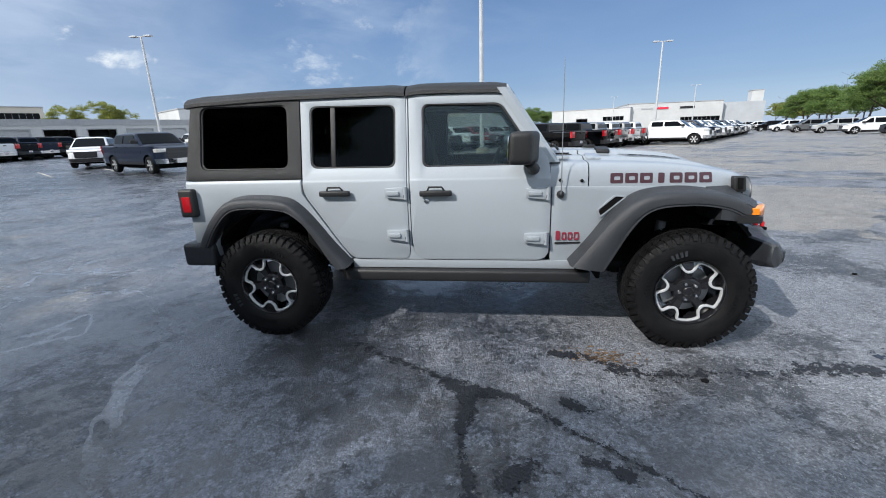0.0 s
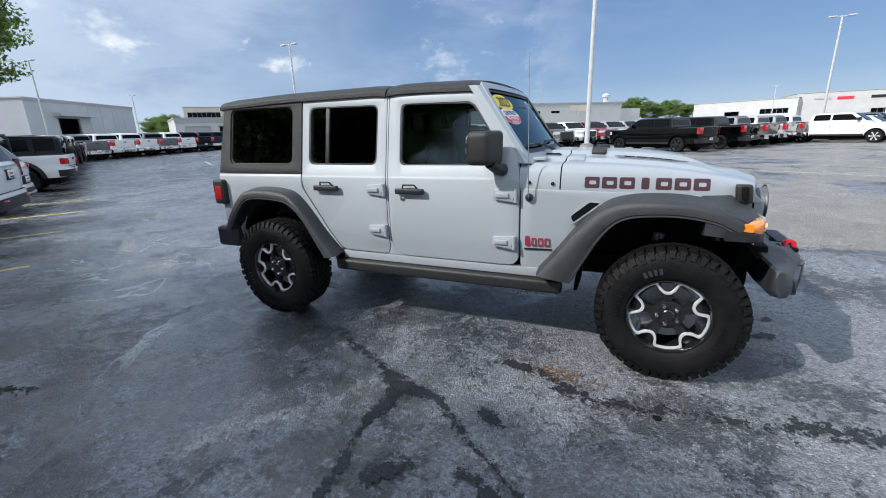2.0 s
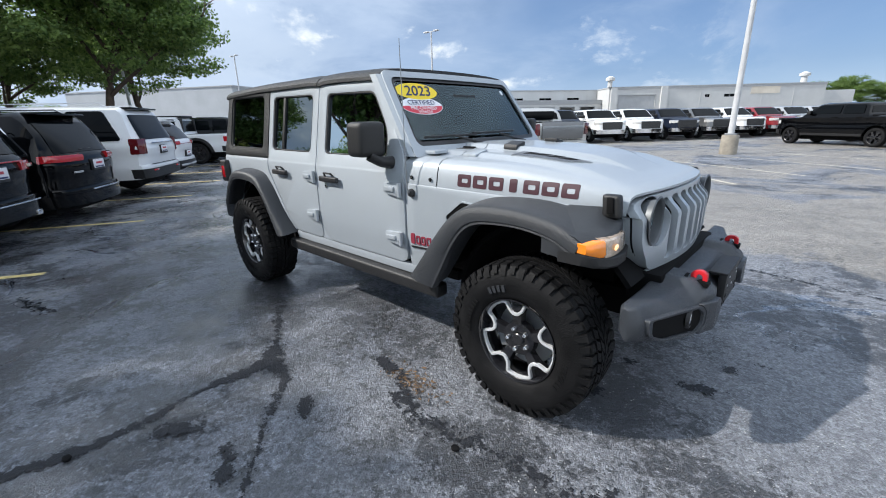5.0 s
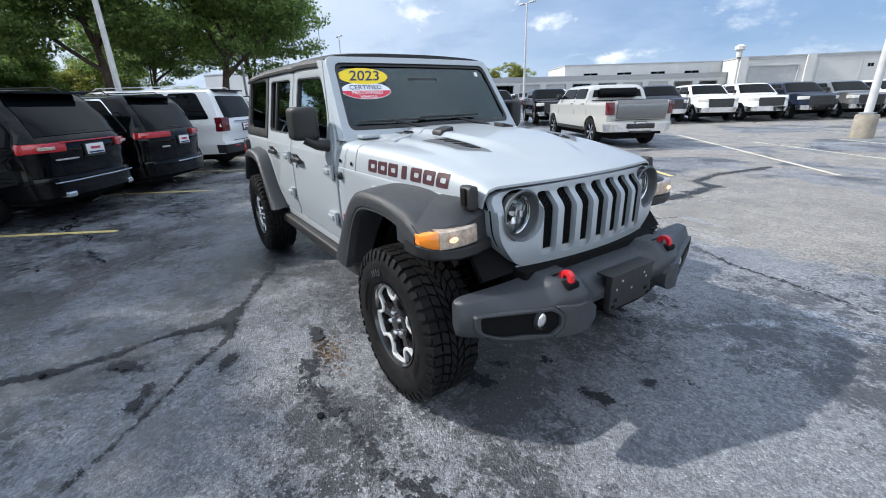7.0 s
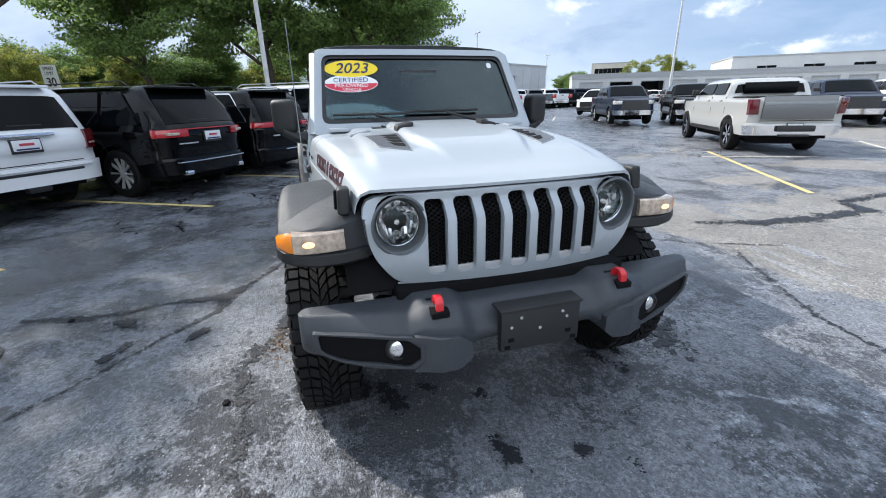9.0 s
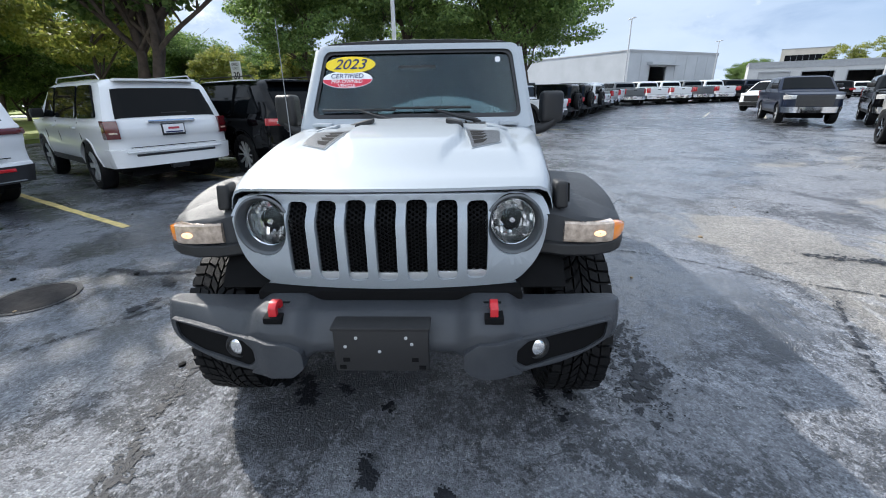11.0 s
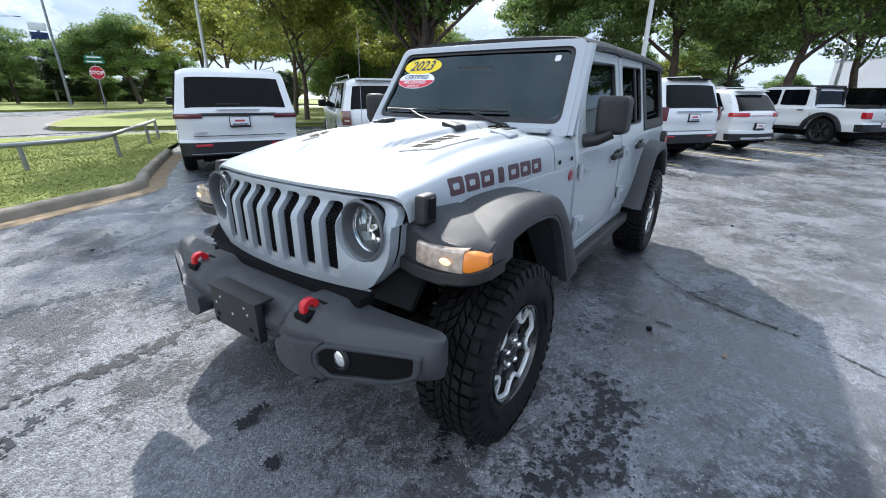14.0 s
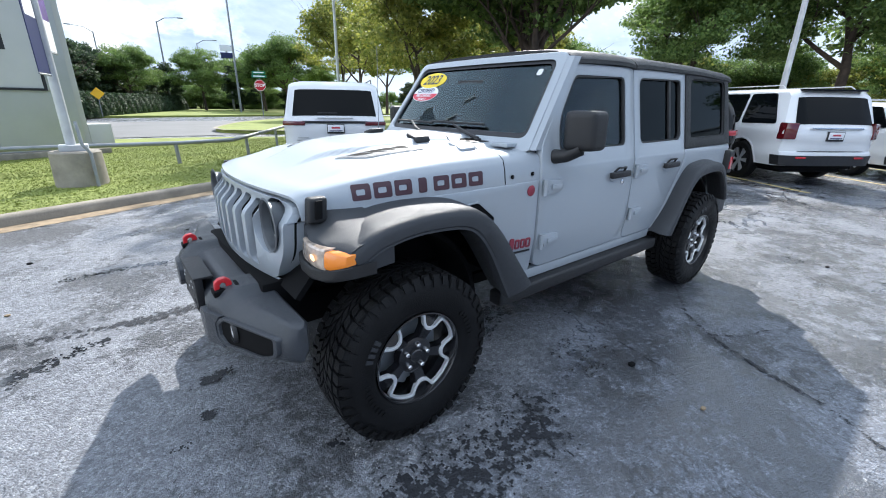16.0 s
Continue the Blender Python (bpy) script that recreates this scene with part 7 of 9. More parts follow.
for s in (-1, 1):
    fd = JP("front_door", side_plate(FD, [FW], -0.045, 0.0, s), M["silver"], label="silver front door with black handle and exposed hinges")
    window(FW, s, fd, M["tint2"])
    handle(-0.385, 1.082, s, fd)
    for z, x in ((1.073, 0.325), (0.755, 0.318)):
        hinge(x, z, s, fd)
    lock = lathe([(0.017, 0.0), (0.017, 0.006), (0.012, 0.009), (0.002, 0.009)], 14)
    JP("door_lock", warp(lock, lambda a, b, c: (-0.455 + a, s * (lean(1.0) + b), 1.025 + c)), M["chrome"], fd)
    rd = JP("rear_door", side_plate(RD, [RW], -0.045, 0.0, s), M["silver"], label="silver rear door with black handle and exposed hinges")
    window(RW, s, rd, M["tint"])
    JP("window_divider", side_plate([(-1.150, 1.268), (-1.118, 1.268), (-1.112, 1.70), (-1.146, 1.70)], [], -0.03, -0.008, s, 0.003), M["trim"], rd)
    handle(-1.125, 1.090, s, rd)
    for z, x in ((1.085, -0.668), (0.778, -0.672)):
        hinge(x, z, s, rd)
    qp = JP("quarter_panel", side_plate(QP_, [], -0.05, 0.0, s), M["silver"])
    hq = JP("hard_top_side", side_plate(HQ, [HW_], -0.055, 0.006, s, 0.010), M["hardtop"] if "hardtop" in M else M["trim"], label="textured black hard top side with rounded window")
    window(HW_, s, hq, M["tint"], -0.012)
    JP("sill_panel", side_plate([(-1.05, 0.515), (0.60, 0.515), (0.57, 0.578), (-1.05, 0.580)], [], -0.05, -0.004, s), M["silver"])
    rr = boxed(-1.10, 0.70, 0.735, 0.835, 0.425, 0.512, 0.022, 3)
    rail_ = JP("rock_rail", warp(rr, lambda a, b, c: (a, s * b, c)), M["trim"], label="black steel rock rail under the doors")
    for x in (-0.8, -0.2, 0.4):
        JP("rail_bracket", warp(boxed(x, x + 0.08, 0.55, 0.74, 0.44, 0.50, 0.01), lambda a, b, c: (a, s * b, c)), M["dark"], rail_)
    JP("door_pillar", side_plate([(-0.645, 0.5815), (-0.46, 0.5815), (-0.494, 0.589), (-0.538, 0.619), (-0.568, 0.663), (-0.5785, 0.715), (-0.580, 1.745), (-0.590, 1.745), (-0.5925, 0.655), (-0.6145, 0.6025)], [], -0.044, -0.004, s, 0.002), M["silver"])
    # dark jambs behind the door gaps
    JP("door_jamb", side_plate(rounded([(-1.40, 0.56), (0.42, 0.56), (0.40, 1.29), (0.09, 1.74), (-1.40, 1.75)], 0.02, 2), [FW, RW], -0.075, -0.048, s, 0.0), M["dark"])
    # ---- mirrors
    mh = boxed(0.165, 0.315, 0.845, 1.005, 1.275, 1.485, 0.040, 4)
    warp(mh, lambda a, b, c: (a - 0.05 * smoothstep(0.88, 1.0, b) + 0.03 * (c - 1.38), s * b, c))
    mir = JP("mirror", mh, M["trim"], label="black plastic door mirror on a short foot")
    JP("mirror_foot", warp(tube([(0.29, 0.79, 1.235), (0.275, 0.86, 1.245), (0.25, 0.93, 1.29)], [0.042, 0.036, 0.040], 10), lambda a, b, c: (a, s * b, c)), M["trim"], mir)
    gl = plate(rounded([(0.865, 1.30), (0.985, 1.30), (0.985, 1.46), (0.865, 1.46)], 0.03, 4), [], 0.1, 0.106, "yz")
    JP("mirror_glass", warp(gl, lambda a, b, c: (a + 0.056 - 0.05 * smoothstep(0.88, 1.0, b) + 0.03 * (c - 1.38), s * b, c)), M["chrome"], mir)

# ---- hood, cowl, fenders
HWT = [(0.40, 0.800), (0.66, 0.776), (0.805, 0.760), (1.5, 0.676), (1.62, 0.655), (1.80, 0.625)]
ZLT = [(0.40, 1.122), (0.66, 1.115), (1.57, 1.083), (1.80, 1.062)]
ZTT = [(0.40, 1.272), (0.66, 1.266), (1.0, 1.254), (1.2, 1.240), (1.4, 1.214), (1.58, 1.182), (1.70, 1.160), (1.76, 1.150), (1.79, 1.143)]
hwid = lambda x: lerp_table(HWT, x)
zlin = lambda x: lerp_table(ZLT, x)


def smooth_top(x):
    return (lerp_table(ZTT, x - 0.05) + lerp_table(ZTT, x) + lerp_table(ZTT, min(1.79, x + 0.05))) / 3


def hood_point(x, u):
    """u from -1 (right edge line) through 0 (middle) to 1."""
    a, s = abs(u), (1 if u > 0 else -1)
    w, zl, zt = hwid(x), zlin(x), smooth_top(x)
    zt = max(zt, zl + 0.01)
    prof = [(0.0, None), (0.70, None), (0.80, (w - 0.058, zl + (zt - zl) * 0.965)), (0.87, (w - 0.026, zl + (zt - zl) * 0.80)), (0.93, (w - 0.010, zl + (zt - zl) * 0.48)), (1.0, (w, zl))]
    edge = (w - 0.125, zt + 0.004)
    if a <= 0.70:
        y = edge[0] * a / 0.70
        z = zt + 0.004 + 0.012 * (1 - (a / 0.70) ** 2) + 0.038 * smoothstep(0.56, 0.50, y) * smoothstep(1.66, 1.40, x) * 0.55
        crest = 0.275 - 0.10 * smoothstep(1.15, 1.60, x)
        z += 0.028 * smoothstep(crest + 0.035, crest, y) * smoothstep(1.62, 1.30, x)
    else:
        pts = [(0.70, edge)] + [(q, v) for q, v in prof if q >= 0.8]
        for (q0, v0), (q1, v1) in zip(pts, pts[1:]):
            if a <= q1 + 1e-9:
                t = (a - q0) / (q1 - q0)
                y, z = v0[0] + (v1[0] - v0[0]) * t, v0[1] + (v1[1] - v0[1]) * t
                break
    return Vector((x, s * y, z))


def front_x(y):
    return 1.800 - 0.235 * y * y


US = [-1, -0.965, -0.93, -0.90, -0.87, -0.835, -0.80, -0.75] + [-0.70 + 0.02 * i for i in range(71)] + [0.75, 0.80, 0.835, 0.87, 0.90, 0.93, 0.965, 1]


def hood_sheet(x0, x1, n, curved):
    rows = []
    for i in range(n + 1):
        t = i / n
        row = []
        for u in US:
            yy = hood_point(x0 + (x1 - x0) * t, u).y
            xe = front_x(yy) - 0.004 if curved else x1
            x = x0 + (xe - x0) * t
            p = hood_point(min(x, 1.79), u)
            # roll the leading edge over
            if curved:
                drop = smoothstep(0.93, 1.0, t)
                p.z -= 0.012 * drop * drop
                p.x = x
            row.append(p)
        rows.append(row)
    bm = loft(rows, False, False)
    ext = bmesh.ops.extrude_face_region(bm, geom=bm.faces[:], use_keep_orig=True)
    for v in [v for v in ext["geom"] if isinstance(v, bmesh.types.BMVert)]:
        v.co.z -= 0.012
    return bm


hood = JP("hood", hood_sheet(0.665, 1.80, 44, True), M["silver"], label="silver hood with raised centre and two dark vents", smooth=45)
JP("cowl", hood_sheet(0.405, 0.657, 8, False), M["silver"], smooth=45)


def on_hood(x, y, up=0.0):
    lo, hi = 0.0, 0.999
    for _ in range(30):
        mid = (lo + hi) / 2
        if abs(hood_point(x, mid).y) < abs(y):
            lo = mid
        else:
            hi = mid
    p = hood_point(x, lo * (1 if y > 0 else -1))
    return Vector((x, y, p.z + up))


def hood_patch(poly, up0, up1, step=0.04):
    bm = plate(poly, [], up0, up1, "xy")
    xs, ys = [p[0] for p in poly], [p[1] for p in poly]
    cuts(bm, "x", np.arange(min(xs) + step, max(xs), step).tolist())
    cuts(bm, "y", np.arange(min(ys) + step, max(ys), step).tolist())
    return warp(bm, lambda x, y, z: on_hood(x, y, z))


VENT = lambda s: [(0.96, s * 0.315), (0.99, s * 0.495), (1.29, s * 0.468), (1.40, s * 0.335)]
VC = (1.16, 0.405)
for s in (-1, 1):
    vent = rounded(VENT(s), 0.014, 4)
    rimv = [(VC[0] + (x - VC[0]) * 1.035, s * VC[1] + (y - s * VC[1]) * 1.07) for x, y in vent]
    v = JP("hood_vent", hood_patch(rimv, 0.001, 0.004), M["silver"], hood, "flush grey hood vent with stepped slots")
    JP("vent_insert", hood_patch(vent, 0.003, 0.0055), M["ventgrey"], v)
    for k in range(4):
        t0, t1 = 0.12 + 0.2 * k, 0.28 + 0.2 * k
        q_ = [Vector(p) for p in VENT(s)]
        e0, e1 = q_[0] + (q_[3] - q_[0]) * t0, q_[0] + (q_[3] - q_[0]) * t1
        f0, f1 = q_[1] + (q_[2] - q_[1]) * t0, q_[1] + (q_[2] - q_[1]) * t1
        JP("vent_slot", hood_patch([tuple(e0 + (f0 - e0) * 0.10), tuple(e1 + (f1 - e1) * 0.10), tuple(e1 + (f1 - e1) * 0.42), tuple(e0 + (f0 - e0) * 0.58)], 0.005, 0.0066), M["dark"], v)
    # hood latches at the front corners
    lt = boxed(1.635, 1.715, 0.655, 0.705, 1.045, 1.150, 0.016, 3)
    warp(lt, lambda a, b, c: (a + 0.10 * (1.10 - c) - 0.02, s * (b - 0.05 * (c - 1.05)), c))
    la = JP("hood_latch", lt, M["trim"], label="black rubber hood latch")
    JP("latch_strap", warp(boxed(1.660, 1.690, 0.690, 0.716, 1.065, 1.140, 0.006), lambda a, b, c: (a + 0.10 * (1.10 - c) - 0.02, s * (b - 0.05 * (c - 1.05)), c)), M["dark"], la)
    # rubber windscreen stops and washer nozzles
    st_ = boxed(0.80, 0.90, s * 0.255 - 0.05, s * 0.255 + 0.05, 0, 0.026, 0.010)
    JP("rubber_stop", warp(st_, lambda x, y, z: on_hood(x, y, z)), M["trim"], hood)
    st_ = boxed(0.68, 0.78, s * 0.50 - 0.06, s * 0.50 + 0.06, 0, 0.016, 0.006)
    JP("hood_hinge", warp(st_, lambda x, y, z: on_hood(x, y, z)), M["silver"], hood)
    JP("cowl_bolt", warp(lathe([(0.011, 0.0), (0.011, 0.006), (0.002, 0.007)], 12), lambda a, b, c: (0.47 + a, s * (hwid(0.47) - 0.001 + b), 1.155 + c)), M["dark"])
    JP("cowl_bolt", warp(lathe([(0.011, 0.0), (0.011, 0.006), (0.002, 0.007)], 12), lambda a, b, c: (0.615 + a, s * (hwid(0.615) - 0.001 + b), 1.148 + c)), M["dark"])
    # side panel between the door and the wheel flare
    FP_ = [(0.418, 0.60), (0.418, 1.116), (1.60, 1.078), (1.60, 1.00), (1.10, 1.02), (0.93, 0.98), (0.80, 0.83), (0.62, 0.56), (0.43, 0.56)]
    bm = plate(FP_, [], -0.04, 0.0)
    soften(bm, 0.006, lambda c: c.y > -0.001)
    cuts(bm, "x", (0.5, 0.6, 0.7, 0.8, 0.9, 1.0, 1.2, 1.4))
    cuts(bm, "z", (0.78,))
    fp = JP("fender_panel", warp(bm, lambda x, y, z: (x, s * (hwid(x) + 0.006 + y - 0.025 * smoothstep(0.78, 0.55, z)), z)), M["silver"])
    onf = lambda x, z: hwid(x) + 0.006 - 0.025 * smoothstep(0.78, 0.55, z)
    va = [(0.735, 0.945), (0.752, 0.905), (0.905, 1.030), (0.845, 1.036)]
    bm = plate(rounded(va, 0.012, 3), [], 0.0, 0.008)
    JP("side_vent", warp(bm, lambda x, y, z: (x, s * (onf(x, z) + y), z)), M["dark"], fp, "black slanted side vent")
    bm = plate(rounded([(0.726, 0.946), (0.748, 0.892), (0.925, 1.032), (0.838, 1.046)], 0.014, 3), [rounded(va, 0.012, 3)], 0.0, 0.012)
    JP("vent_rim", warp(bm, lambda x, y, z: (x, s * (onf(x, z) + y), z)), M["silver"], fp)
    # badge and hood decal as plain block shapes
    rb = random.Random(3)
    for k, w in enumerate((0.034, 0.036, 0.036, 0.040)):
        x = 0.452 + 0.042 * k if s < 0 else 0.452 + 0.042 * (3 - k)
        o = rounded([(x, 0.735), (x + w * 0.9, 0.735), (x + w * 0.9, 0.792 + 0.012 * (k == 0)), (x, 0.792 + 0.012 * (k == 0))], 0.010, 3)
        bm = plate(o, [shrink(o, 0.012)] if k else [], 0.0, 0.005)
        JP("badge_block", warp(bm, lambda a, y, z: (a, s * (onf(a, z) + y), z)), M["decalred"], fp)
    bm = boxed(0.448, 0.625, 0.0, 0.004, 0.708, 0.720)
    JP("badge_bar", warp(bm, lambda a, y, z: (a, s * (onf(a, z) + y), z)), M["pylonblack"], fp)

    def decal(x, z):
        # lies on the hood's flank: u from the edge line upwards
        lo, hi = 0.70, 1.0
        for _ in range(24):
            mid = (lo + hi) / 2
            if hood_point(x, mid).z > z:
                lo = mid
            else:
                hi = mid
        return hood_point(x, hi)

    cells = 7
    for k in range(cells):
        w = 0.697 / cells
        narrow = 0.40 if k == 3 else 1.0
        x0 = 0.806 + w * k + (w * 0.22 if k == 3 else 0)
        x1 = x0 + (w - 0.014) * (0.5 if k == 3 else 1)
        z0, z1 = 1.124, 1.192
        tilt = lambda x: -0.022 * (x - 0.8)
        o = rounded([(x0, z0), (x1, z0), (x1, z1), (x0, z1)], 0.010, 3)
        hole = [] if k == 3 else [rounded([(x0 + 0.026, z0 + 0.022), (x1 - 0.020, z0 + 0.022), (x1 - 0.020, z1 - 0.022), (x0 + 0.026, z1 - 0.022)], 0.006, 2)]
        bm = plate(o, hole, 0.0006, 0.002)
        cuts(bm, "z", (1.135, 1.152, 1.17))
        cuts(bm, "x", ((x0 + x1) / 2,))

        def put(x, y, z):
            p = decal(x, z + tilt(x))
            return (p.x, s * (p.y + y), p.z)
        JP("decal_block", warp(bm, put), M["decal"], hood, "dark maroon block of the hood decal")

# antenna on the right, round emblem on the left
an = JP("antenna_base", warp(lathe([(0.026, 0.0), (0.026, 0.010), (0.018, 0.022), (0.004, 0.026)], 18), lambda a, b, c: (0.474 + a, -(0.80 + b), 1.060 + c)), M["trim"])
JP("antenna_mast", tube([(0.474, -0.825, 1.065), (0.474, -0.838, 1.09), (0.470, -0.838, 1.30), (0.462, -0.838, 1.92)], [0.006, 0.004, 0.003, 0.002], 6), M["steel"], an)
em = JP("round_emblem", warp(lathe([(0.030, 0.0), (0.030, 0.004), (0.027, 0.006), (0.002, 0.006)], 22), lambda a, b, c: (0.476 + a, 0.798 + b, 1.062 + c)), M["decalred"], label="small round red emblem")

# ---- wheel flares
FO = [(0.545, 0.575), (0.66, 0.72), (0.80, 0.905), (0.93, 1.026), (1.05, 1.072), (1.20, 1.083), (1.35, 1.078), (1.50, 1.053), (1.59, 1.018), (1.640, 0.990)]
FI = [(0.765, 0.548), (0.825, 0.66), (0.905, 0.81), (0.985, 0.92), (1.07, 0.972), (1.20, 0.990), (1.35, 0.990), (1.49, 0.965), (1.56, 0.932), (1.605, 0.906)]
RO_ = [(-1.045, 0.555), (-1.16, 0.70), (-1.30, 0.89), (-1.42, 1.015), (-1.52, 1.058), (-1.70, 1.075), (-1.87, 1.068), (-1.98, 1.025), (-2.09, 0.915), (-2.17, 0.80), (-2.215, 0.715)]
RI_ = [(-1.140, 0.540), (-1.225, 0.68), (-1.33, 0.85), (-1.43, 0.945), (-1.53, 0.982), (-1.70, 0.995), (-1.86, 0.988), (-1.95, 0.950), (-2.04, 0.855), (-2.10, 0.765), (-2.135, 0.705)]


def refine(pts, k=3):
    n = len(pts)
    out = []
    for i in range(n - 1):
        p0, p1, p2, p3 = (Vector(pts[max(0, min(n - 1, j))]) for j in (i - 1, i, i + 1, i + 2))
        for j in range(k):
            t = j / k
            out.append(0.5 * ((2 * p1) + (p2 - p0) * t + (2 * p0 - 5 * p1 + 4 * p2 - p3) * t * t + (3 * p1 - p0 - 3 * p2 + p3) * t ** 3))
    out.append(Vector(pts[-1]))
    return out


def flare(outer, inner, s, wall, width=0.945):
    rings = []
    for o, i in zip(refine(outer), refine(inner)):
        w0 = wall(o.x)
        P_ = lambda y, t, lift=0.0: (o.x + (i.x - o.x) * t, s * y, o.y + (i.y - o.y) * t + lift)
        rings.append([P_(w0 - 0.03, -0.02, 0.012), P_(w0 + 0.03, -0.01, 0.010), P_(width - 0.060, 0.0), P_(width - 0.025, 0.05), P_(width - 0.008, 0.20), P_(width, 0.42), P_(width, 0.80),
                      P_(width - 0.006, 0.86), P_(width - 0.004, 0.97), P_(width - 0.012, 1.0), P_(width - 0.05, 1.0), P_(width - 0.06, 0.90), P_(w0 - 0.02, 0.80)])
    return loft(rings, True, True)


for s in (-1, 1):
    ff = JP("front_flare", flare(FO, FI, s, lambda x: hwid(x) + 0.0), M["flare"], label="grey moulded front wheel flare", smooth=40)
    JP("rear_flare", flare(RO_, RI_, s, lambda x: 0.80, 0.935), M["flare"], label="grey moulded rear wheel flare", smooth=40)
    # nose of the flare with the lamp: a wedge behind the grille's edge
    rings = []
    for y, xf, zt, zb in ((0.585, 1.700, 1.045, 0.865), (0.66, 1.722, 1.035, 0.862), (0.74, 1.738, 1.018, 0.862), (0.82, 1.736, 1.005, 0.866), (0.89, 1.715, 0.992, 0.874), (0.935, 1.675, 0.980, 0.884)):
        rings.append([(1.45, s * y, zb + 0.02), (xf - 0.015, s * y, zb), (xf, s * y, zb + 0.012), (xf, s * y, zb + 0.045), (xf - 0.018, s * y, zb + 0.050), (xf - 0.022, s * y, zt - 0.016),
                      (xf - 0.035, s * y, zt), (1.60, s * y, zt + 0.032 * smoothstep(1.0, 0.6, y) + 0.020), (1.45, s * y, zt + 0.052)])
    JP("flare_nose", loft(rings, True, True), M["flare"], ff, smooth=30)
    rings = []
    for y, xf, zb in ((0.60, 1.708, 0.862), (0.70, 1.736, 0.858), (0.80, 1.742, 0.860), (0.88, 1.722, 0.868), (0.925, 1.690, 0.876), (0.951, 1.64, 0.884)):
        rings.append([(xf - 0.10, s * y, zb), (xf, s * y, zb), (xf + 0.008, s * y, zb + 0.010), (xf + 0.006, s * y, zb + 0.044), (xf - 0.002, s * y, zb + 0.050), (xf - 0.10, s * y, zb + 0.050)])
    JP("flare_lip", loft(rings, True, True), M["trim"], ff, smooth=30)
    # combined lamp: clear in front, amber round the corner
    rings = []
    for y, xf in ((0.690, 1.720), (0.745, 1.732), (0.80, 1.735), (0.855, 1.728), (0.884, 1.717)):
        rings.append([(xf - 0.06, s * y, 0.917), (xf + 0.004, s * y, 0.917), (xf + 0.010, s * y, 0.930), (xf + 0.004, s * y, 0.990), (xf - 0.004, s * y, 0.997), (xf - 0.06, s * y, 0.997)])
    lp = JP("marker_lamp", loft(rings, True, True), M["markerlens"], ff, "clear and amber front marker lamp, lit")
    rings = []
    for y, xf, xb in ((0.888, 1.717, 1.66), (0.905, 1.708, 1.63), (0.925, 1.690, 1.620), (0.949, 1.658, 1.622)):
        y -= 0.003
        tp = 0.016 * smoothstep(0.90, 0.955, y)
        rings.append([(xb, s * (y - 0.004), 0.922 + tp), (xf, s * y, 0.920 + tp), (xf + 0.007, s * y, 0.932 + tp * 0.6), (xf + 0.003, s * y, 0.982 - tp * 0.6), (xf - 0.004, s * y, 0.990 - tp), (xb, s * (y - 0.004), 0.990 - tp)])
    JP("amber_lens", loft(rings, True, True), M["amber"], lp, "amber corner lens")
    JP("lit_bulb", warp(lathe([(0.013, 0.0), (0.010, 0.002), (0.002, 0.003)], 16, "x"), lambda a, b, c: (1.7435 + a, s * (0.825 + b * 1.8), 0.955 + c)), M["glow"], lp)
    # wheel wells
    for cx, wid in ((AX_F, 0.60), (AX_R, 0.62)):
        lo_ = 0.62 if cx > 0 else 0.0
        ws = [(cx + 0.56 * math.cos(a), 0.42 + 0.56 * math.sin(a)) for a in [lo_ + (math.pi - lo_) * i / 14 for i in range(15)]]
        wi = [(cx + 0.535 * math.cos(a), 0.42 + 0.535 * math.sin(a)) for a in [lo_ + (math.pi - lo_) * i / 14 for i in range(15)]]
        bm = plate(ws + wi[::-1], [], 0.42, 0.765 if cx < 0 else 0.70)
        JP("wheel_well", warp(bm, lambda x, y, z: (x, s * y, z)), M["dark"])

# ---- grille
def grille_x(y, z):
    return front_x(y) + 0.006 + 0.055 * smoothstep(1.10, 1.02, z) - 0.02 * smoothstep(0.86, 0.75, z)


def hood_lip(u):
    """A point of the grille's upper edge, just under the hood's leading edge."""
    p = hood_point(1.79, u)
    return (p.y * 0.992, p.z - 0.030)


gout = rounded([(-0.612, 1.040), (-0.600, 0.90), (-0.50, 0.765), (0.50, 0.765), (0.600, 0.90), (0.612, 1.040)], [0.01, 0.08, 0.06, 0.06, 0.08, 0.01], 6)
gout += [hood_lip(u) for u in (0.985, 0.96, 0.93, 0.90, 0.87, 0.835, 0.80, 0.75, 0.70, 0.6, 0.5, 0.4, 0.3, 0.2, 0.1, 0.0, -0.1, -0.2, -0.3, -0.4, -0.5, -0.6, -0.70, -0.75, -0.80, -0.835, -0.87, -0.90, -0.93, -0.96, -0.985)]
slots = []
for k in range(7):
    y = -0.342 + 0.114 * k
    top = 1.112 - 0.10 * abs(y) ** 2
    w = 0.0385
    slots.append(rounded([(y - w, 0.803), (y + w, 0.803), (y + w * 1.02, top), (y - w * 1.02, top)], 0.026, 4))
lampholes = [ellipse(s * 0.482, 1.008, 0.100, 0.117, 32) for s in (-1, 1)]
bm = plate(gout, slots + lampholes, -0.045, 0.0, "yz")
soften(bm, 0.008, lambda c: abs(c.x) < 1e-4, 3)
cuts(bm, "y", np.arange(-0.55, 0.56, 0.05).tolist())
cuts(bm, "z", (0.80, 0.85, 1.02, 1.04, 1.06, 1.08, 1.10))
gr = JP("grille", warp(bm, lambda x, y, z: (x + grille_x(y, z), y, z)), M["silver"], label="silver seven-slot grille", smooth=35)
# mesh insert: one honeycomb for a slot, shared by all seven
hexes = bmesh.new()
cell = 0.0092
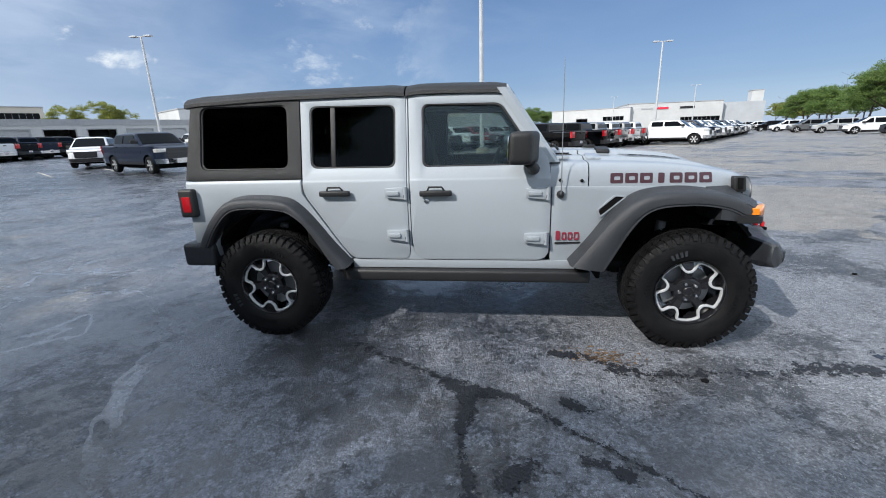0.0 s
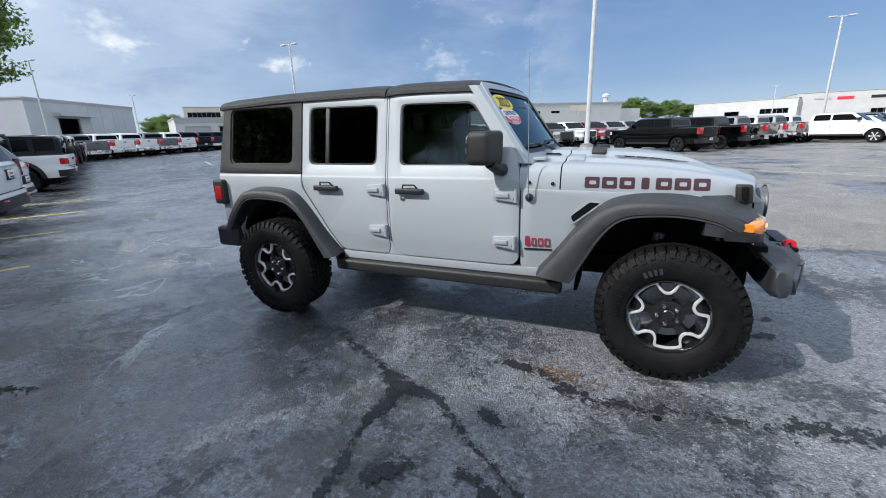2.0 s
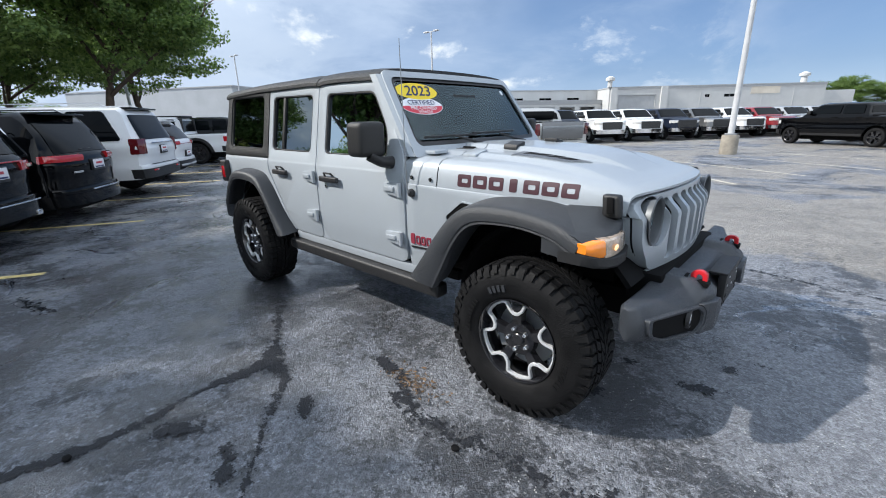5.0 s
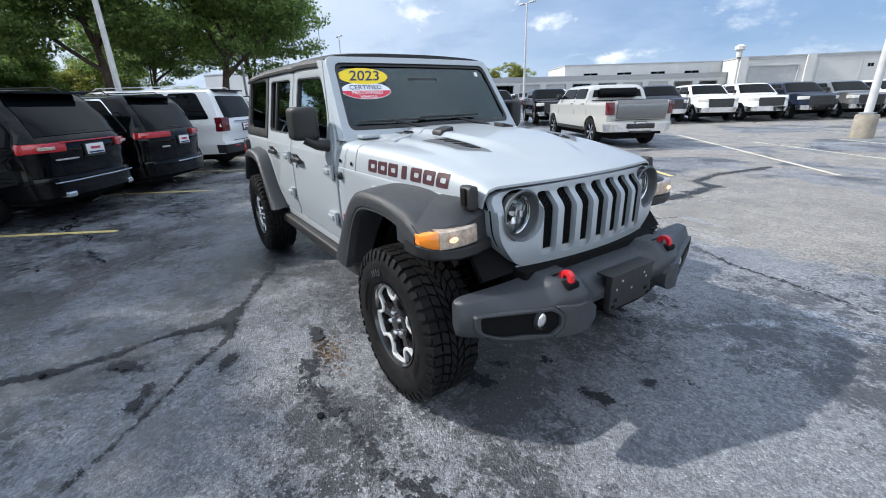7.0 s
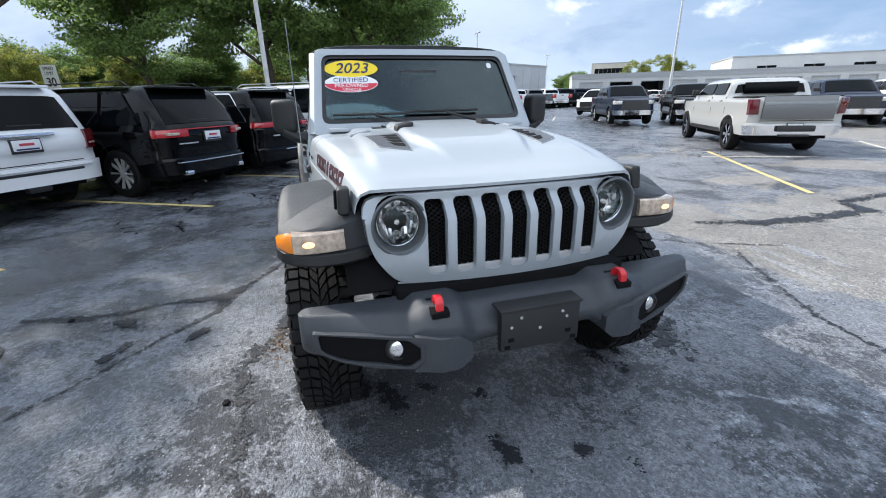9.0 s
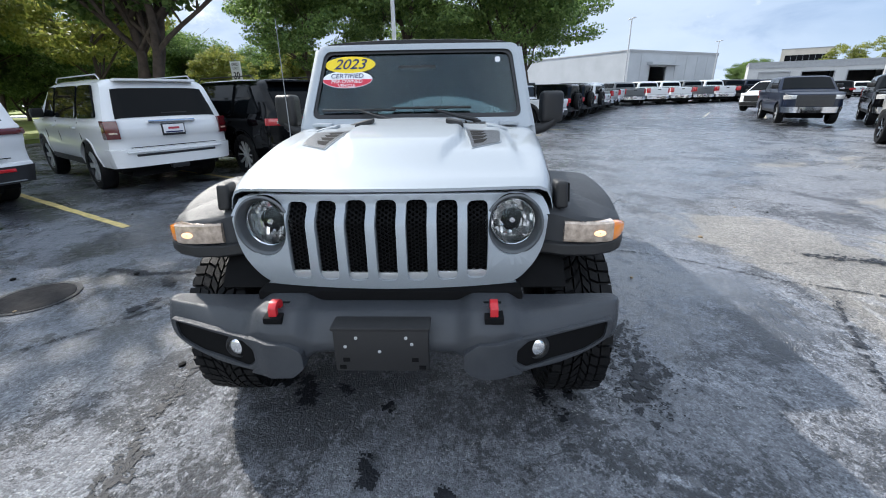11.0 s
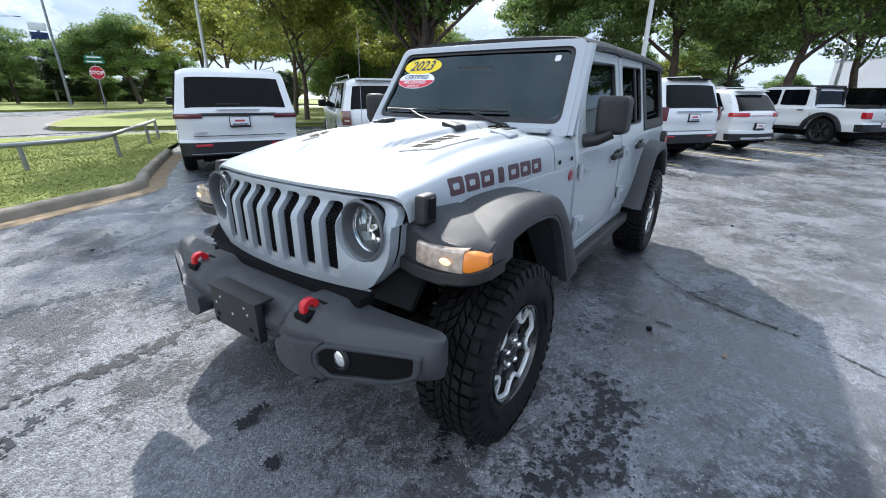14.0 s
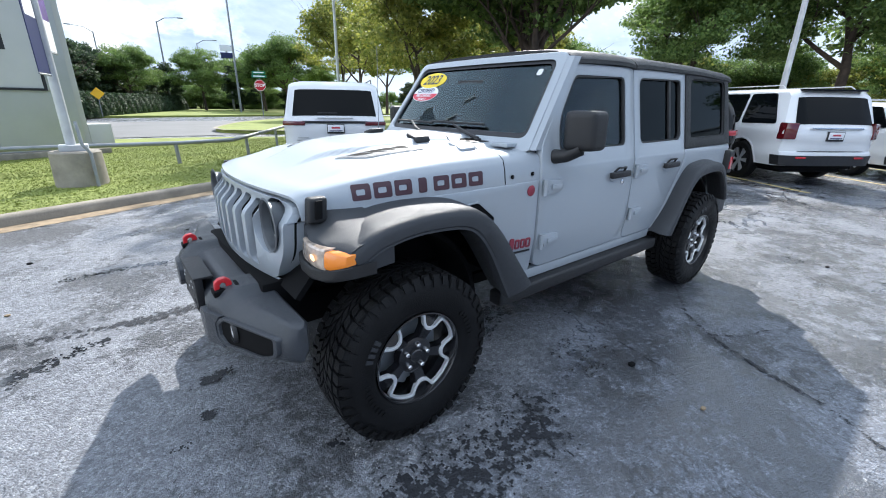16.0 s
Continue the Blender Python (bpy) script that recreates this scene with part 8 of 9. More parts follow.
for r_ in range(21):
    for c_ in range(-3, 4):
        cy, cz = c_ * cell * 1.5, 0.823 + r_ * cell * 1.732 + (cell * 0.866 if c_ % 2 else 0)
        if cz > 1.108 or abs(cy) > 0.036:
            continue
        outer_, inner_ = [], []
        for k in range(6):
            a = math.pi / 3 * k
            outer_.append((cy + cell * 0.99 * math.cos(a), cz + cell * 0.99 * math.sin(a)))
            inner_.append((cy + cell * 0.72 * math.cos(a), cz + cell * 0.72 * math.sin(a)))
        ov = [hexes.verts.new((0.0, u, v)) for u, v in outer_]
        iv = [hexes.verts.new((0.0, u, v)) for u, v in inner_]
        bv = [hexes.verts.new((-0.014, u, v)) for u, v in inner_]
        for k in range(6):
            j = (k + 1) % 6
            hexes.faces.new((ov[k], ov[j], iv[j], iv[k]))
            hexes.faces.new((iv[k], iv[j], bv[j], bv[k]))
warp(hexes, lambda x, y, z: (x + grille_x(0, z) - grille_x(0, 0.95), y, z))
ins = None
for k in range(7):
    y = -0.342 + 0.114 * k
    m_ = Matrix.Translation((grille_x(y, 0.95) - 0.026, y, 0))
    if ins is None:
        ins = JP("grille_mesh", hexes, M["dark"], gr, "black honeycomb mesh behind a slot", smooth=0, recalc=False)
        ins.matrix_basis = m_
    else:
        again(ins, m_, gr)
    bm = boxed(-0.010, 0.014, -0.040, 0.040, 0.800, 0.832, 0.004)
    JP("slot_floor", warp(bm, lambda a, b, c: (a + grille_x(y, 0.82) - 0.03, b + y, c)), M["lightgrey"], gr)
JP("grille_back", boxed(1.60, 1.70, -0.55, 0.55, 0.78, 1.08, 0.02), M["dark"], gr)
bm = plate(gout, [shrink(gout, 0.012)], -0.055, -0.046, "yz")
JP("grille_gap", warp(bm, lambda x, y, z: (x + grille_x(y, z), y * 1.004, z + 0.002)), M["dark"], gr)
# outer shell of the grille that runs back to the fenders
edge_ = [p for p in gout if p[1] < 1.041]
rings = []
for y, z in edge_:
    k_ = 1 - 0.016 / math.hypot(y, z - 0.98)
    rings.append([(grille_x(y, z) - 0.030, y, z), (1.665, y * 1.006, z - 0.002), (1.58, y * 1.004, z), (1.58, y * k_, 0.98 + (z - 0.98) * k_), (grille_x(y, z) - 0.034, y * k_, 0.98 + (z - 0.98) * k_)])
JP("grille_shell", loft(rings, True, True), M["silver"], gr, smooth=40)
bm = tube([(grille_x(y, 0.77) - 0.01, y, 0.757) for y in np.linspace(-0.5, 0.5, 15).tolist()], 0.012, 8)
JP("grille_lip", bm, M["silver"], gr)

# headlamps
for s in (-1, 1):
    hx = front_x(0.482) + 0.055
    prof = [(0.106, 0.004), (0.104, -0.002), (0.098, -0.040), (0.094, -0.060)]
    bm = lathe([(0.121, 0.006), (0.113, 0.010), *prof], 40, "x")
    hl = JP("headlamp", warp(bm, lambda a, b, c: (hx - 0.012 + a, s * 0.482 + b * 0.92, 1.008 + c)), M["bezel"], gr, "round headlamp in a bezel greyed for shadow")
    rj = random.Random(5 + s)
    bm = bmesh.new()
    nc = 13
    for ci in range(nc):
        for ri in range(6):
            u0, u1 = -0.088 + 0.176 * ci / nc, -0.088 + 0.176 * (ci + 1) / nc
            v0, v1 = -0.088 + 0.176 * ri / 6, -0.088 + 0.176 * (ri + 1) / 6
            tx, tz, off_ = rj.uniform(-0.45, 0.45), rj.uniform(-0.35, 0.35), rj.uniform(-0.003, 0.003)
            cell_ = []
            for u, v in ((u0, v0), (u1, v0), (u1, v1), (u0, v1)):
                k_ = min(1.0, 0.0885 / max(1e-6, math.hypot(u, v)))
                u, v = u * k_, v * k_
                depth_ = -0.104 + 0.050 * (math.hypot(u, v) / 0.0885) ** 2
                cell_.append((depth_ + off_ + tx * (u - (u0 + u1) / 2) + tz * (v - (v0 + v1) / 2) * 0.5, u, v))
            if len({(round(p[1], 4), round(p[2], 4)) for p in cell_}) == 4:
                bm.faces.new([bm.verts.new(p) for p in cell_])
    rf = JP("reflector", warp(bm, lambda a, b, c: (hx - 0.012 + a, s * 0.482 + b * 0.92, 1.008 + c)), M["reflector"], hl, "bright faceted reflector", smooth=0, recalc=False)
    JP("reflector_back", warp(lathe([(0.0925, -0.050), (0.090, -0.085), (0.060, -0.118), (0.001, -0.120)], 28, "x"), lambda a, b, c: (hx - 0.012 + a, s * 0.482 + b * 0.92, 1.008 + c)), M["reflector"], hl)
    bm = lathe([(0.012, -0.095), (0.012, -0.058), (0.009, -0.053), (0.001, -0.052)], 12, "x")
    JP("bulb_cap", warp(bm, lambda a, b, c: (hx - 0.012 + a, s * 0.482 + b, 1.008 + c)), M["chrome"], rf)
    bm = lathe([(0.090, -0.048), (0.080, -0.036), (0.055, -0.025), (0.025, -0.020), (0.001, -0.019)], 36, "x")
    lens_ = JP("headlamp_lens", warp(bm, lambda a, b, c: (hx - 0.012 + a, s * 0.482 + b * 0.92, 1.008 + c)), M["lensglass"], hl)
    lens_.visible_shadow = False
    bm = lathe([(0.096, -0.050), (0.096, -0.040), (0.092, -0.036), (0.088, -0.040), (0.087, -0.050)], 40, "x")
    JP("lens_ring", warp(bm, lambda a, b, c: (hx - 0.012 + a, s * 0.482 + b * 0.92, 1.008 + c)), M["chrome"], hl, "bright ring round the lens")

# ---- front bumper
def bump_x(y):
    a = abs(y)
    return 2.055 - 0.150 * max(0.0, a - 0.42) / 0.45 - 0.012 * smoothstep(0.40, 0.46, a)


rings = []
half = [0.0, 0.08, 0.16, 0.22, 0.245, 0.265, 0.285, 0.305, 0.325, 0.345, 0.39, 0.44, 0.46, 0.48, 0.50, 0.55, 0.60, 0.65, 0.70, 0.75, 0.80, 0.84, 0.862, 0.878, 0.888, 0.893]
for y in [-v for v in half[:0:-1]] + half:
    a = abs(y)
    xf = bump_x(y)
    pad = smoothstep(0.255, 0.33, a) * smoothstep(0.515, 0.455, a)          # raised pad round the tow hook
    mid = smoothstep(0.33, 0.245, a)                                        # recessed centre
    xf = xf - 0.022 * mid
    zb = 0.508 + 0.065 * smoothstep(0.36, 0.25, a) + 0.018 * smoothstep(0.55, 0.70, a) + 0.040 * smoothstep(0.70, 0.89, a)
    zt = 0.722 + 0.030 * pad + 0.006 * smoothstep(0.6, 0.88, a)
    xb = 1.80
    w_ = min(1.0, (xf - xb) / 0.20)
    c_ = max(0.0, (a - 0.855) / 0.038)                                       # rounded outer corner
    e_ = 0.030 * c_ ** 2.5
    fold = 0.060 + 0.012 * mid
    rings.append([(xb + e_ * 0.5, y, zb + 0.05), (xb + 0.05 * w_ + e_ * 0.5, y, zb + 0.006 + e_ * 0.3), (xf - 0.075 * w_ - e_ * 0.7, y, zb + e_ * 0.3), (xf - 0.030 * w_ - e_ * 0.9, y, zb + 0.010 + e_ * 0.3), (xf - 0.006 - e_, y, zb + 0.030),
                  (xf - e_, y, zb + 0.045), (xf - e_, y, zt - fold - 0.012), (xf - 0.004 - e_, y, zt - fold), (xf - 0.052 * w_ - 0.020 * mid - e_ * 0.7, y, zt - 0.012 - e_ * 0.4), (xf - 0.066 * w_ - 0.020 * mid - e_ * 0.6, y, zt - 0.003 - e_ * 0.4),
                  (xf - 0.085 * w_ - 0.020 * mid - e_ * 0.5, y, zt - e_ * 0.4), (xb + 0.012 + e_ * 0.5, y, zt + 0.004 - e_ * 0.4), (xb + e_ * 0.5, y, zt - 0.008 - e_ * 0.4)])
fb = JP("front_bumper", loft(rings, True, True), M["bumper"], label="dark grey moulded steel-look front bumper with fog lamps", smooth=36)
JP("bumper_filler", boxed(1.70, 1.86, -0.52, 0.52, 0.62, 0.765, 0.02), M["dark"], fb)
for s in (-1, 1):
    pk = rounded([(0.495, 0.524), (0.64, 0.528), (0.765, 0.556), (0.846, 0.600), (0.850, 0.676), (0.50, 0.658), (0.455, 0.618), (0.455, 0.560)], [0.012, 0.03, 0.04, 0.025, 0.014, 0.014, 0.012, 0.012], 4)
    onb = lambda a, y, z: (bump_x(y) + a + 0.003, s * y, z)
    bm = plate(pk, [shrink(pk, 0.022)], -0.02, 0.014, "yz")
    soften(bm, 0.006, lambda c: c.x > 0.0135, 2)
    cuts(bm, "y", (0.5, 0.56, 0.62, 0.68, 0.74, 0.79))
    fr_ = JP("fog_lamp_frame", warp(bm, onb), M["bumper"], fb)
    inn_ = shrink(pk, 0.020)
    bm = plate(inn_, [], -0.012, 0.002, "yz")
    cuts(bm, "y", (0.5, 0.56, 0.62, 0.68, 0.74, 0.79))
    JP("fog_lamp_recess", warp(bm, onb), M["dark"], fr_)
    fg = lathe([(0.050, 0.006), (0.046, 0.018), (0.040, 0.022), (0.037, 0.012)], 24, "x")
    fx = bump_x(0.555) - 0.004
    fgo = JP("fog_lamp", warp(fg, lambda a, b, c: (fx + a - 0.006, s * (0.553 + b * 0.95), 0.605 + c)), M["trim"], fr_, "round clear fog lamp")
    JP("fog_lens", warp(lathe([(0.038, 0.010), (0.032, 0.017), (0.018, 0.021), (0.001, 0.022)], 20, "x"), lambda a, b, c: (fx + a - 0.006, s * (0.553 + b * 0.95), 0.605 + c)), M["reflector"], fgo)
    # red tow hook on a pad
    hk = plate(rounded([(1.952, 0.735), (1.952, 0.780), (1.972, 0.803), (2.000, 0.802), (2.019, 0.782), (2.022, 0.725), (2.004, 0.720), (2.000, 0.768), (1.988, 0.780), (1.976, 0.772), (1.974, 0.735)], 0.007, 3), [], -0.017, 0.017)
    soften(hk, 0.004, lambda c: True)
    ho = JP("tow_hook", warp(hk, lambda a, b, c: (a, s * 0.394 + b * 0.82, 0.738 + (c - 0.735) * 0.74)), M["redplastic"], fb, "red coated steel tow hook")
    JP("hook_pad", warp(boxed(1.925, 2.030, 0.360, 0.428, 0.730, 0.7545, 0.004), lambda a, b, c: (a, s * b, c - 0.35 * max(0, a - 1.985))), M["dark"], ho)
    blk = rounded([(0.285, 0.560), (0.330, 0.520), (0.505, 0.514), (0.462, 0.560), (0.462, 0.620), (0.500, 0.662), (0.335, 0.656), (0.288, 0.622)], 0.010, 3)
    bm = plate(blk, [], -0.06, 0.018, "yz")
    soften(bm, 0.014, lambda c: c.x > 0.017, 3)
    cuts(bm, "y", (0.33, 0.37, 0.41, 0.45))
    JP("bumper_block", warp(bm, onb), M["bumper"], fb)
pb = JP("plate_bracket", boxed(2.030, 2.066, -0.172, 0.164, 0.545, 0.718, 0.008), M["trim"], fb, "empty black number plate bracket")
JP("bracket_shelf", boxed(1.985, 2.070, -0.178, 0.170, 0.712, 0.724, 0.004), M["trim"], pb)
for y, z in ((-0.09, 0.70), (0.085, 0.70), (-0.13, 0.665), (0.105, 0.675), (-0.01, 0.645)):
    JP("bracket_screw", warp(lathe([(0.006, 0.0), (0.006, 0.003), (0.001, 0.004)], 10, "x"), lambda a, b, c: (2.0665 + a, y + b, z - 0.016 + c)), M["alloy"], pb)
for y, z in ((-0.13, 0.61), (0.115, 0.61), (-0.145, 0.58), (0.14, 0.578)):
    JP("bracket_slot", boxed(2.0662, 2.0675, y - 0.012, y + 0.012, z - 0.024, z - 0.008), M["dark"], pb)

# ---- windscreen
def screen_x(y, z):
    return 0.462 - (z - 1.29) * 0.705 + 0.052 * (1 - (y / 0.72) ** 2)


def screen_plate(outer, holes, d0, d1, bev=0.0):
    bm = plate(outer, holes, d0, d1, "yz")
    if bev:
        soften(bm, bev, lambda c: abs(c.x - d1) < 1e-4, 3)
    cuts(bm, "y", np.arange(-0.65, 0.66, 0.1).tolist())
    return warp(bm, lambda x, y, z: (x + screen_x(y, z), y, z))


SO = rounded([(-0.752, 1.268), (0.752, 1.268), (0.690, 1.800), (-0.690, 1.800)], [0.02, 0.02, 0.05, 0.05], 5)
SH = rounded([(-0.694, 1.330), (0.694, 1.330), (0.646, 1.760), (-0.646, 1.760)], 0.055, 6)
sf = JP("windscreen_frame", screen_plate(SO, [SH], -0.055, 0.0, 0.014), M["silver"], label="silver windscreen frame")
JP("windscreen_band", screen_plate(SH, [rounded([(-0.672, 1.356), (0.672, 1.356), (0.626, 1.738), (-0.626, 1.738)], 0.05, 6)], -0.020, -0.013), M["pylonblack"], sf)
JP("windscreen_glass", screen_plate(shrink(SH, 0.004), [], -0.030, -0.024), M["clear"], sf, smooth=0)
for s in (-1, 1):
    pil = [(0.748, 1.29), (0.690, 1.785)]
    bm = loft([[(screen_x(y, z) - 0.055, s * y, z), (screen_x(y, z) - 0.004, s * y, z), (screen_x(y, z) - 0.03, s * (y + 0.030), z), (screen_x(y, z) - 0.085, s * (y + 0.034), z)] for y, z in
               ((0.745, 1.275), (0.728, 1.42), (0.708, 1.60), (0.690, 1.775))], True, True)
    JP("screen_pillar", bm, M["silver"], sf)
    JP("screen_hinge", boxed(0.455, 0.545, s * 0.60 - 0.06, s * 0.60 + 0.06, 1.285, 1.306, 0.006), M["silver"], sf)
# stickers on the glass
b1 = JP("year_sticker", screen_plate(ellipse(-0.462, 1.672, 0.178, 0.054, 36), [], -0.0225, -0.0215), M["yellow"], sf, "yellow oval sticker with the year 2023")
b2 = JP("certified_sticker", screen_plate(ellipse(-0.475, 1.577, 0.176, 0.056, 36), [], -0.0228, -0.0222), M["stickerwhite"], sf, "white and red oval certified pre-owned sticker")
lower = [p for p in ellipse(-0.475, 1.577, 0.172, 0.052, 48) if p[1] <= 1.5785]
JP("sticker_red_half", screen_plate(lower, [], -0.0220, -0.0210), M["stickerred"], b2)


def on_glass(text, size, y, z, material, parent, bold=0.0, shear=0.0):
    tilt_ = math.atan(0.705)
    yaw_ = math.atan(2 * 0.052 * y / 0.72 ** 2)
    m_ = Matrix.Translation((screen_x(y, z) - 0.0185, y, z)) @ Matrix.Rotation(math.pi / 2 + yaw_, 4, "Z") @ Matrix.Rotation(math.pi / 2 - tilt_, 4, "X")
    return words(text, size, m_, material, "sticker_lettering", parent, 0.0006, bold, shear)


on_glass("2023", 0.112, -0.462, 1.672, M["ink"], b1, 0.0008, 0.25)
on_glass("CERTIFIED", 0.050, -0.475, 1.598, M["ink"], b2)
on_glass("PRE-OWNED", 0.038, -0.475, 1.563, M["stickerwhite"], b2)
on_glass("VEHICLE", 0.032, -0.475, 1.537, M["stickerwhite"], b2)
JP("inspection_sticker", screen_plate(rounded([(0.53, 1.675), (0.565, 1.675), (0.565, 1.71), (0.53, 1.71)], 0.01, 2), [], -0.0225, -0.0215), M["plate"], sf)
# wipers and cowl grille
for yb, yt, zt_ in ((-0.12, -0.62, 1.395), (0.40, -0.16, 1.405)):
    ar = tube([(screen_x(yb, 1.30) + 0.03, yb, 1.315), (screen_x(yb, 1.33) + 0.03, (yb * 3 + yt) / 4, 1.345), (screen_x((yb + yt) / 2, 1.37) + 0.018, (yb + yt) / 2, 1.383)], [0.014, 0.010, 0.007], 8)
    wa = JP("wiper", ar, M["trim"], label="black windscreen wiper")
    ya, yc = (yb + yt) / 2 + 0.24, yt
    JP("wiper_blade", tube([(screen_x(y, zt_ - 0.012) + 0.006, y, zt_ - 0.012) for y in np.linspace(ya, yc, 8).tolist()], 0.008, 6), M["trim"], wa)
    JP("wiper_pivot", warp(lathe([(0.024, 0), (0.022, 0.02), (0.004, 0.026)], 14, "z"), lambda a, b, c: (screen_x(yb, 1.30) + 0.03 + a, yb + b, 1.296 + c)), M["trim"], wa)
cg = JP("cowl_grille", boxed(0.475, 0.605, -0.40, 0.46, 1.285, 1.305, 0.008), M["trim"])
for k in range(14):
    y = -0.33 + 0.054 * k
    JP("cowl_slat", boxed(0.49, 0.592, y, y + 0.014, 1.304, 1.313, 0.003), M["dark"], cg)

# ---- roof
def roof(x0, x1, n, name, label):
    rings = []
    for i in range(n + 1):
        x = x0 + (x1 - x0) * i / n
        dz = -0.018 * smoothstep(-1.5, -2.27, x) - 0.012 * smoothstep(-0.4, 0.12, x)
        e_ = 0.010 if i in (0, n) else 0.0
        half = [(0.0, 0.040), (0.25, 0.038), (0.48, 0.030), (0.60, 0.020), (0.665, 0.006), (0.700, -0.012), (0.720, -0.036), (0.722, -0.058), (0.700, -0.064)]
        ring = [(x, y, 1.812 + dz + z - e_) for y, z in half] + [(x, -y, 1.812 + dz + z - e_) for y, z in half[::-1][:-1]]
        rings.append(ring)
    return JP(name, loft(rings, True, True), M["hardtop"] if "hardtop" in M else M["trim"], label=label, smooth=30)


rf1 = roof(-0.588, 0.105, 8, "roof_panel", "removable black front roof panel")
rf2 = roof(-2.275, -0.600, 16, "hard_top", "textured black hard top")
# ---- tail: gate, rear glass, lamps, bumper, spare wheel
JP("tailgate", boxed(-2.315, -2.26, -0.755, 0.755, 0.64, 1.19, 0.02), M["silver"])
bm = plate(rounded([(-0.752, 1.195), (0.752, 1.195), (0.665, 1.775), (-0.665, 1.775)], 0.03, 4), [rounded([(-0.62, 1.27), (0.62, 1.27), (0.56, 1.70), (-0.56, 1.70)], 0.05, 5)], -0.05, 0.0, "yz")
hb = JP("hard_top_back", warp(bm, lambda x, y, z: (-2.255 + x + 0.10 * (z - 1.2), y, z)), M["hardtop"] if "hardtop" in M else M["trim"])
bm = plate(rounded([(-0.615, 1.275), (0.615, 1.275), (0.555, 1.695), (-0.555, 1.695)], 0.05, 5), [], -0.03, -0.024, "yz")
JP("rear_glass", warp(bm, lambda x, y, z: (-2.255 + x + 0.10 * (z - 1.2), y, z)), M["tint"], hb, smooth=0)
for s in (-1, 1):
    tl = JP("tail_lamp", warp(boxed(-2.360, -2.235, 0.715, 0.862, 0.925, 1.140, 0.022, 3), lambda a, b, c: (a, s * b, c)), M["trim"], label="black framed red tail lamp")
    JP("red_lens", warp(boxed(-2.330, -2.258, 0.78, 0.868, 0.965, 1.085, 0.010), lambda a, b, c: (a, s * b, c)), M["redlens"], tl)
rbp = JP("rear_bumper", boxed(-2.41, -2.15, -0.86, 0.86, 0.535, 0.715, 0.035, 3), M["flare"], label="dark grey rear bumper")

# ---- wheels
tw = 0.285
prof = [(0.226, 0.118), (0.245, 0.132), (0.300, 0.1425), (0.345, 0.141), (0.375, 0.130), (0.392, 0.112), (0.396, 0.0), (0.392, -0.112), (0.375, -0.130), (0.345, -0.141), (0.300, -0.1425), (0.245, -0.132), (0.226, -0.118)]
ty = lathe(prof, 72)
rnd = random.Random(2)


def lug(bm, a, da, y0, y1, r0, r1, skew=0.0, pinch=0.85):
    vs = []
    for rr_, k in ((r0, 1.0), (r1, pinch)):
        for yy, sg in ((y0, -1), (y1, -1), (y1, 1), (y0, 1)):
            yc = (y0 + y1) / 2 + (yy - (y0 + y1) / 2) * k
            ang = a + sg * da * k + skew * (yy - (y0 + y1) / 2)
            vs.append(bm.verts.new((rr_ * math.cos(ang), yc, rr_ * math.sin(ang))))
    for f_ in ((4, 5, 6, 7), (0, 1, 5, 4), (1, 2, 6, 5), (2, 3, 7, 6), (3, 0, 4, 7)):
        bm.faces.new([vs[i] for i in f_])


N = 46
tread = bmesh.new()
for k in range(N):
    a = 2 * math.pi * k / N
    d = math.pi / N
    lug(tread, a, d * 0.80, -0.034, -0.003, 0.388, 0.4125, 3.5, 0.93)
    lug(tread, a + d, d * 0.80, 0.003, 0.034, 0.388, 0.4125, -3.5, 0.93)
    lug(tread, a + d * 0.6, d * 0.80, -0.076, -0.039, 0.388, 0.412, 1.2, 0.93)
    lug(tread, a + d * 0.4, d * 0.80, 0.039, 0.076, 0.388, 0.412, -1.2, 0.93)
    for s in (-1, 1):
        w = 0.130 if k % 2 else 0.122
        y0, y1 = (0.081, w) if s > 0 else (-w, -0.081)
        lug(tread, a + d * (0.2 if s > 0 else 0.8), d * 0.80, y0, y1, 0.380, 0.408, 0, 0.93)
        # shoulder lugs that reach down the sidewall
        vs = []
        depth = 0.352 if k % 2 else 0.365
        for sg in (-0.55, 0.55):
            for rr_, yy in ((0.402, 0.128), (0.385, 0.1365), (depth, 0.1445), (depth, 0.136), (0.38, 0.122)):
                ang = a + d * (0.2 if s > 0 else 0.8) + sg * d
                vs.append(tread.verts.new((rr_ * math.cos(ang), s * yy, rr_ * math.sin(ang))))
        for i in range(4):
            tread.faces.new((vs[i], vs[i + 1], vs[i + 6], vs[i + 5]))
        tread.faces.new(vs[:5]); tread.faces.new(vs[5:][::-1])
marks = bmesh.new()
for i in range(4):
    lug(marks, 1.45 + 0.10 * i, 0.030, 0.141, 0.1458, 0.268, 0.302, 0, 0.98)
# raised sidewall bars in place of the maker's lettering
for base_, cnt in ((0.35, 9), (3.6, 7)):
    for i in range(cnt):
        a = base_ + 0.085 * i
        lug(tread, a, 0.024, 0.141, 0.1455, 0.272, 0.298, 0, 0.98)


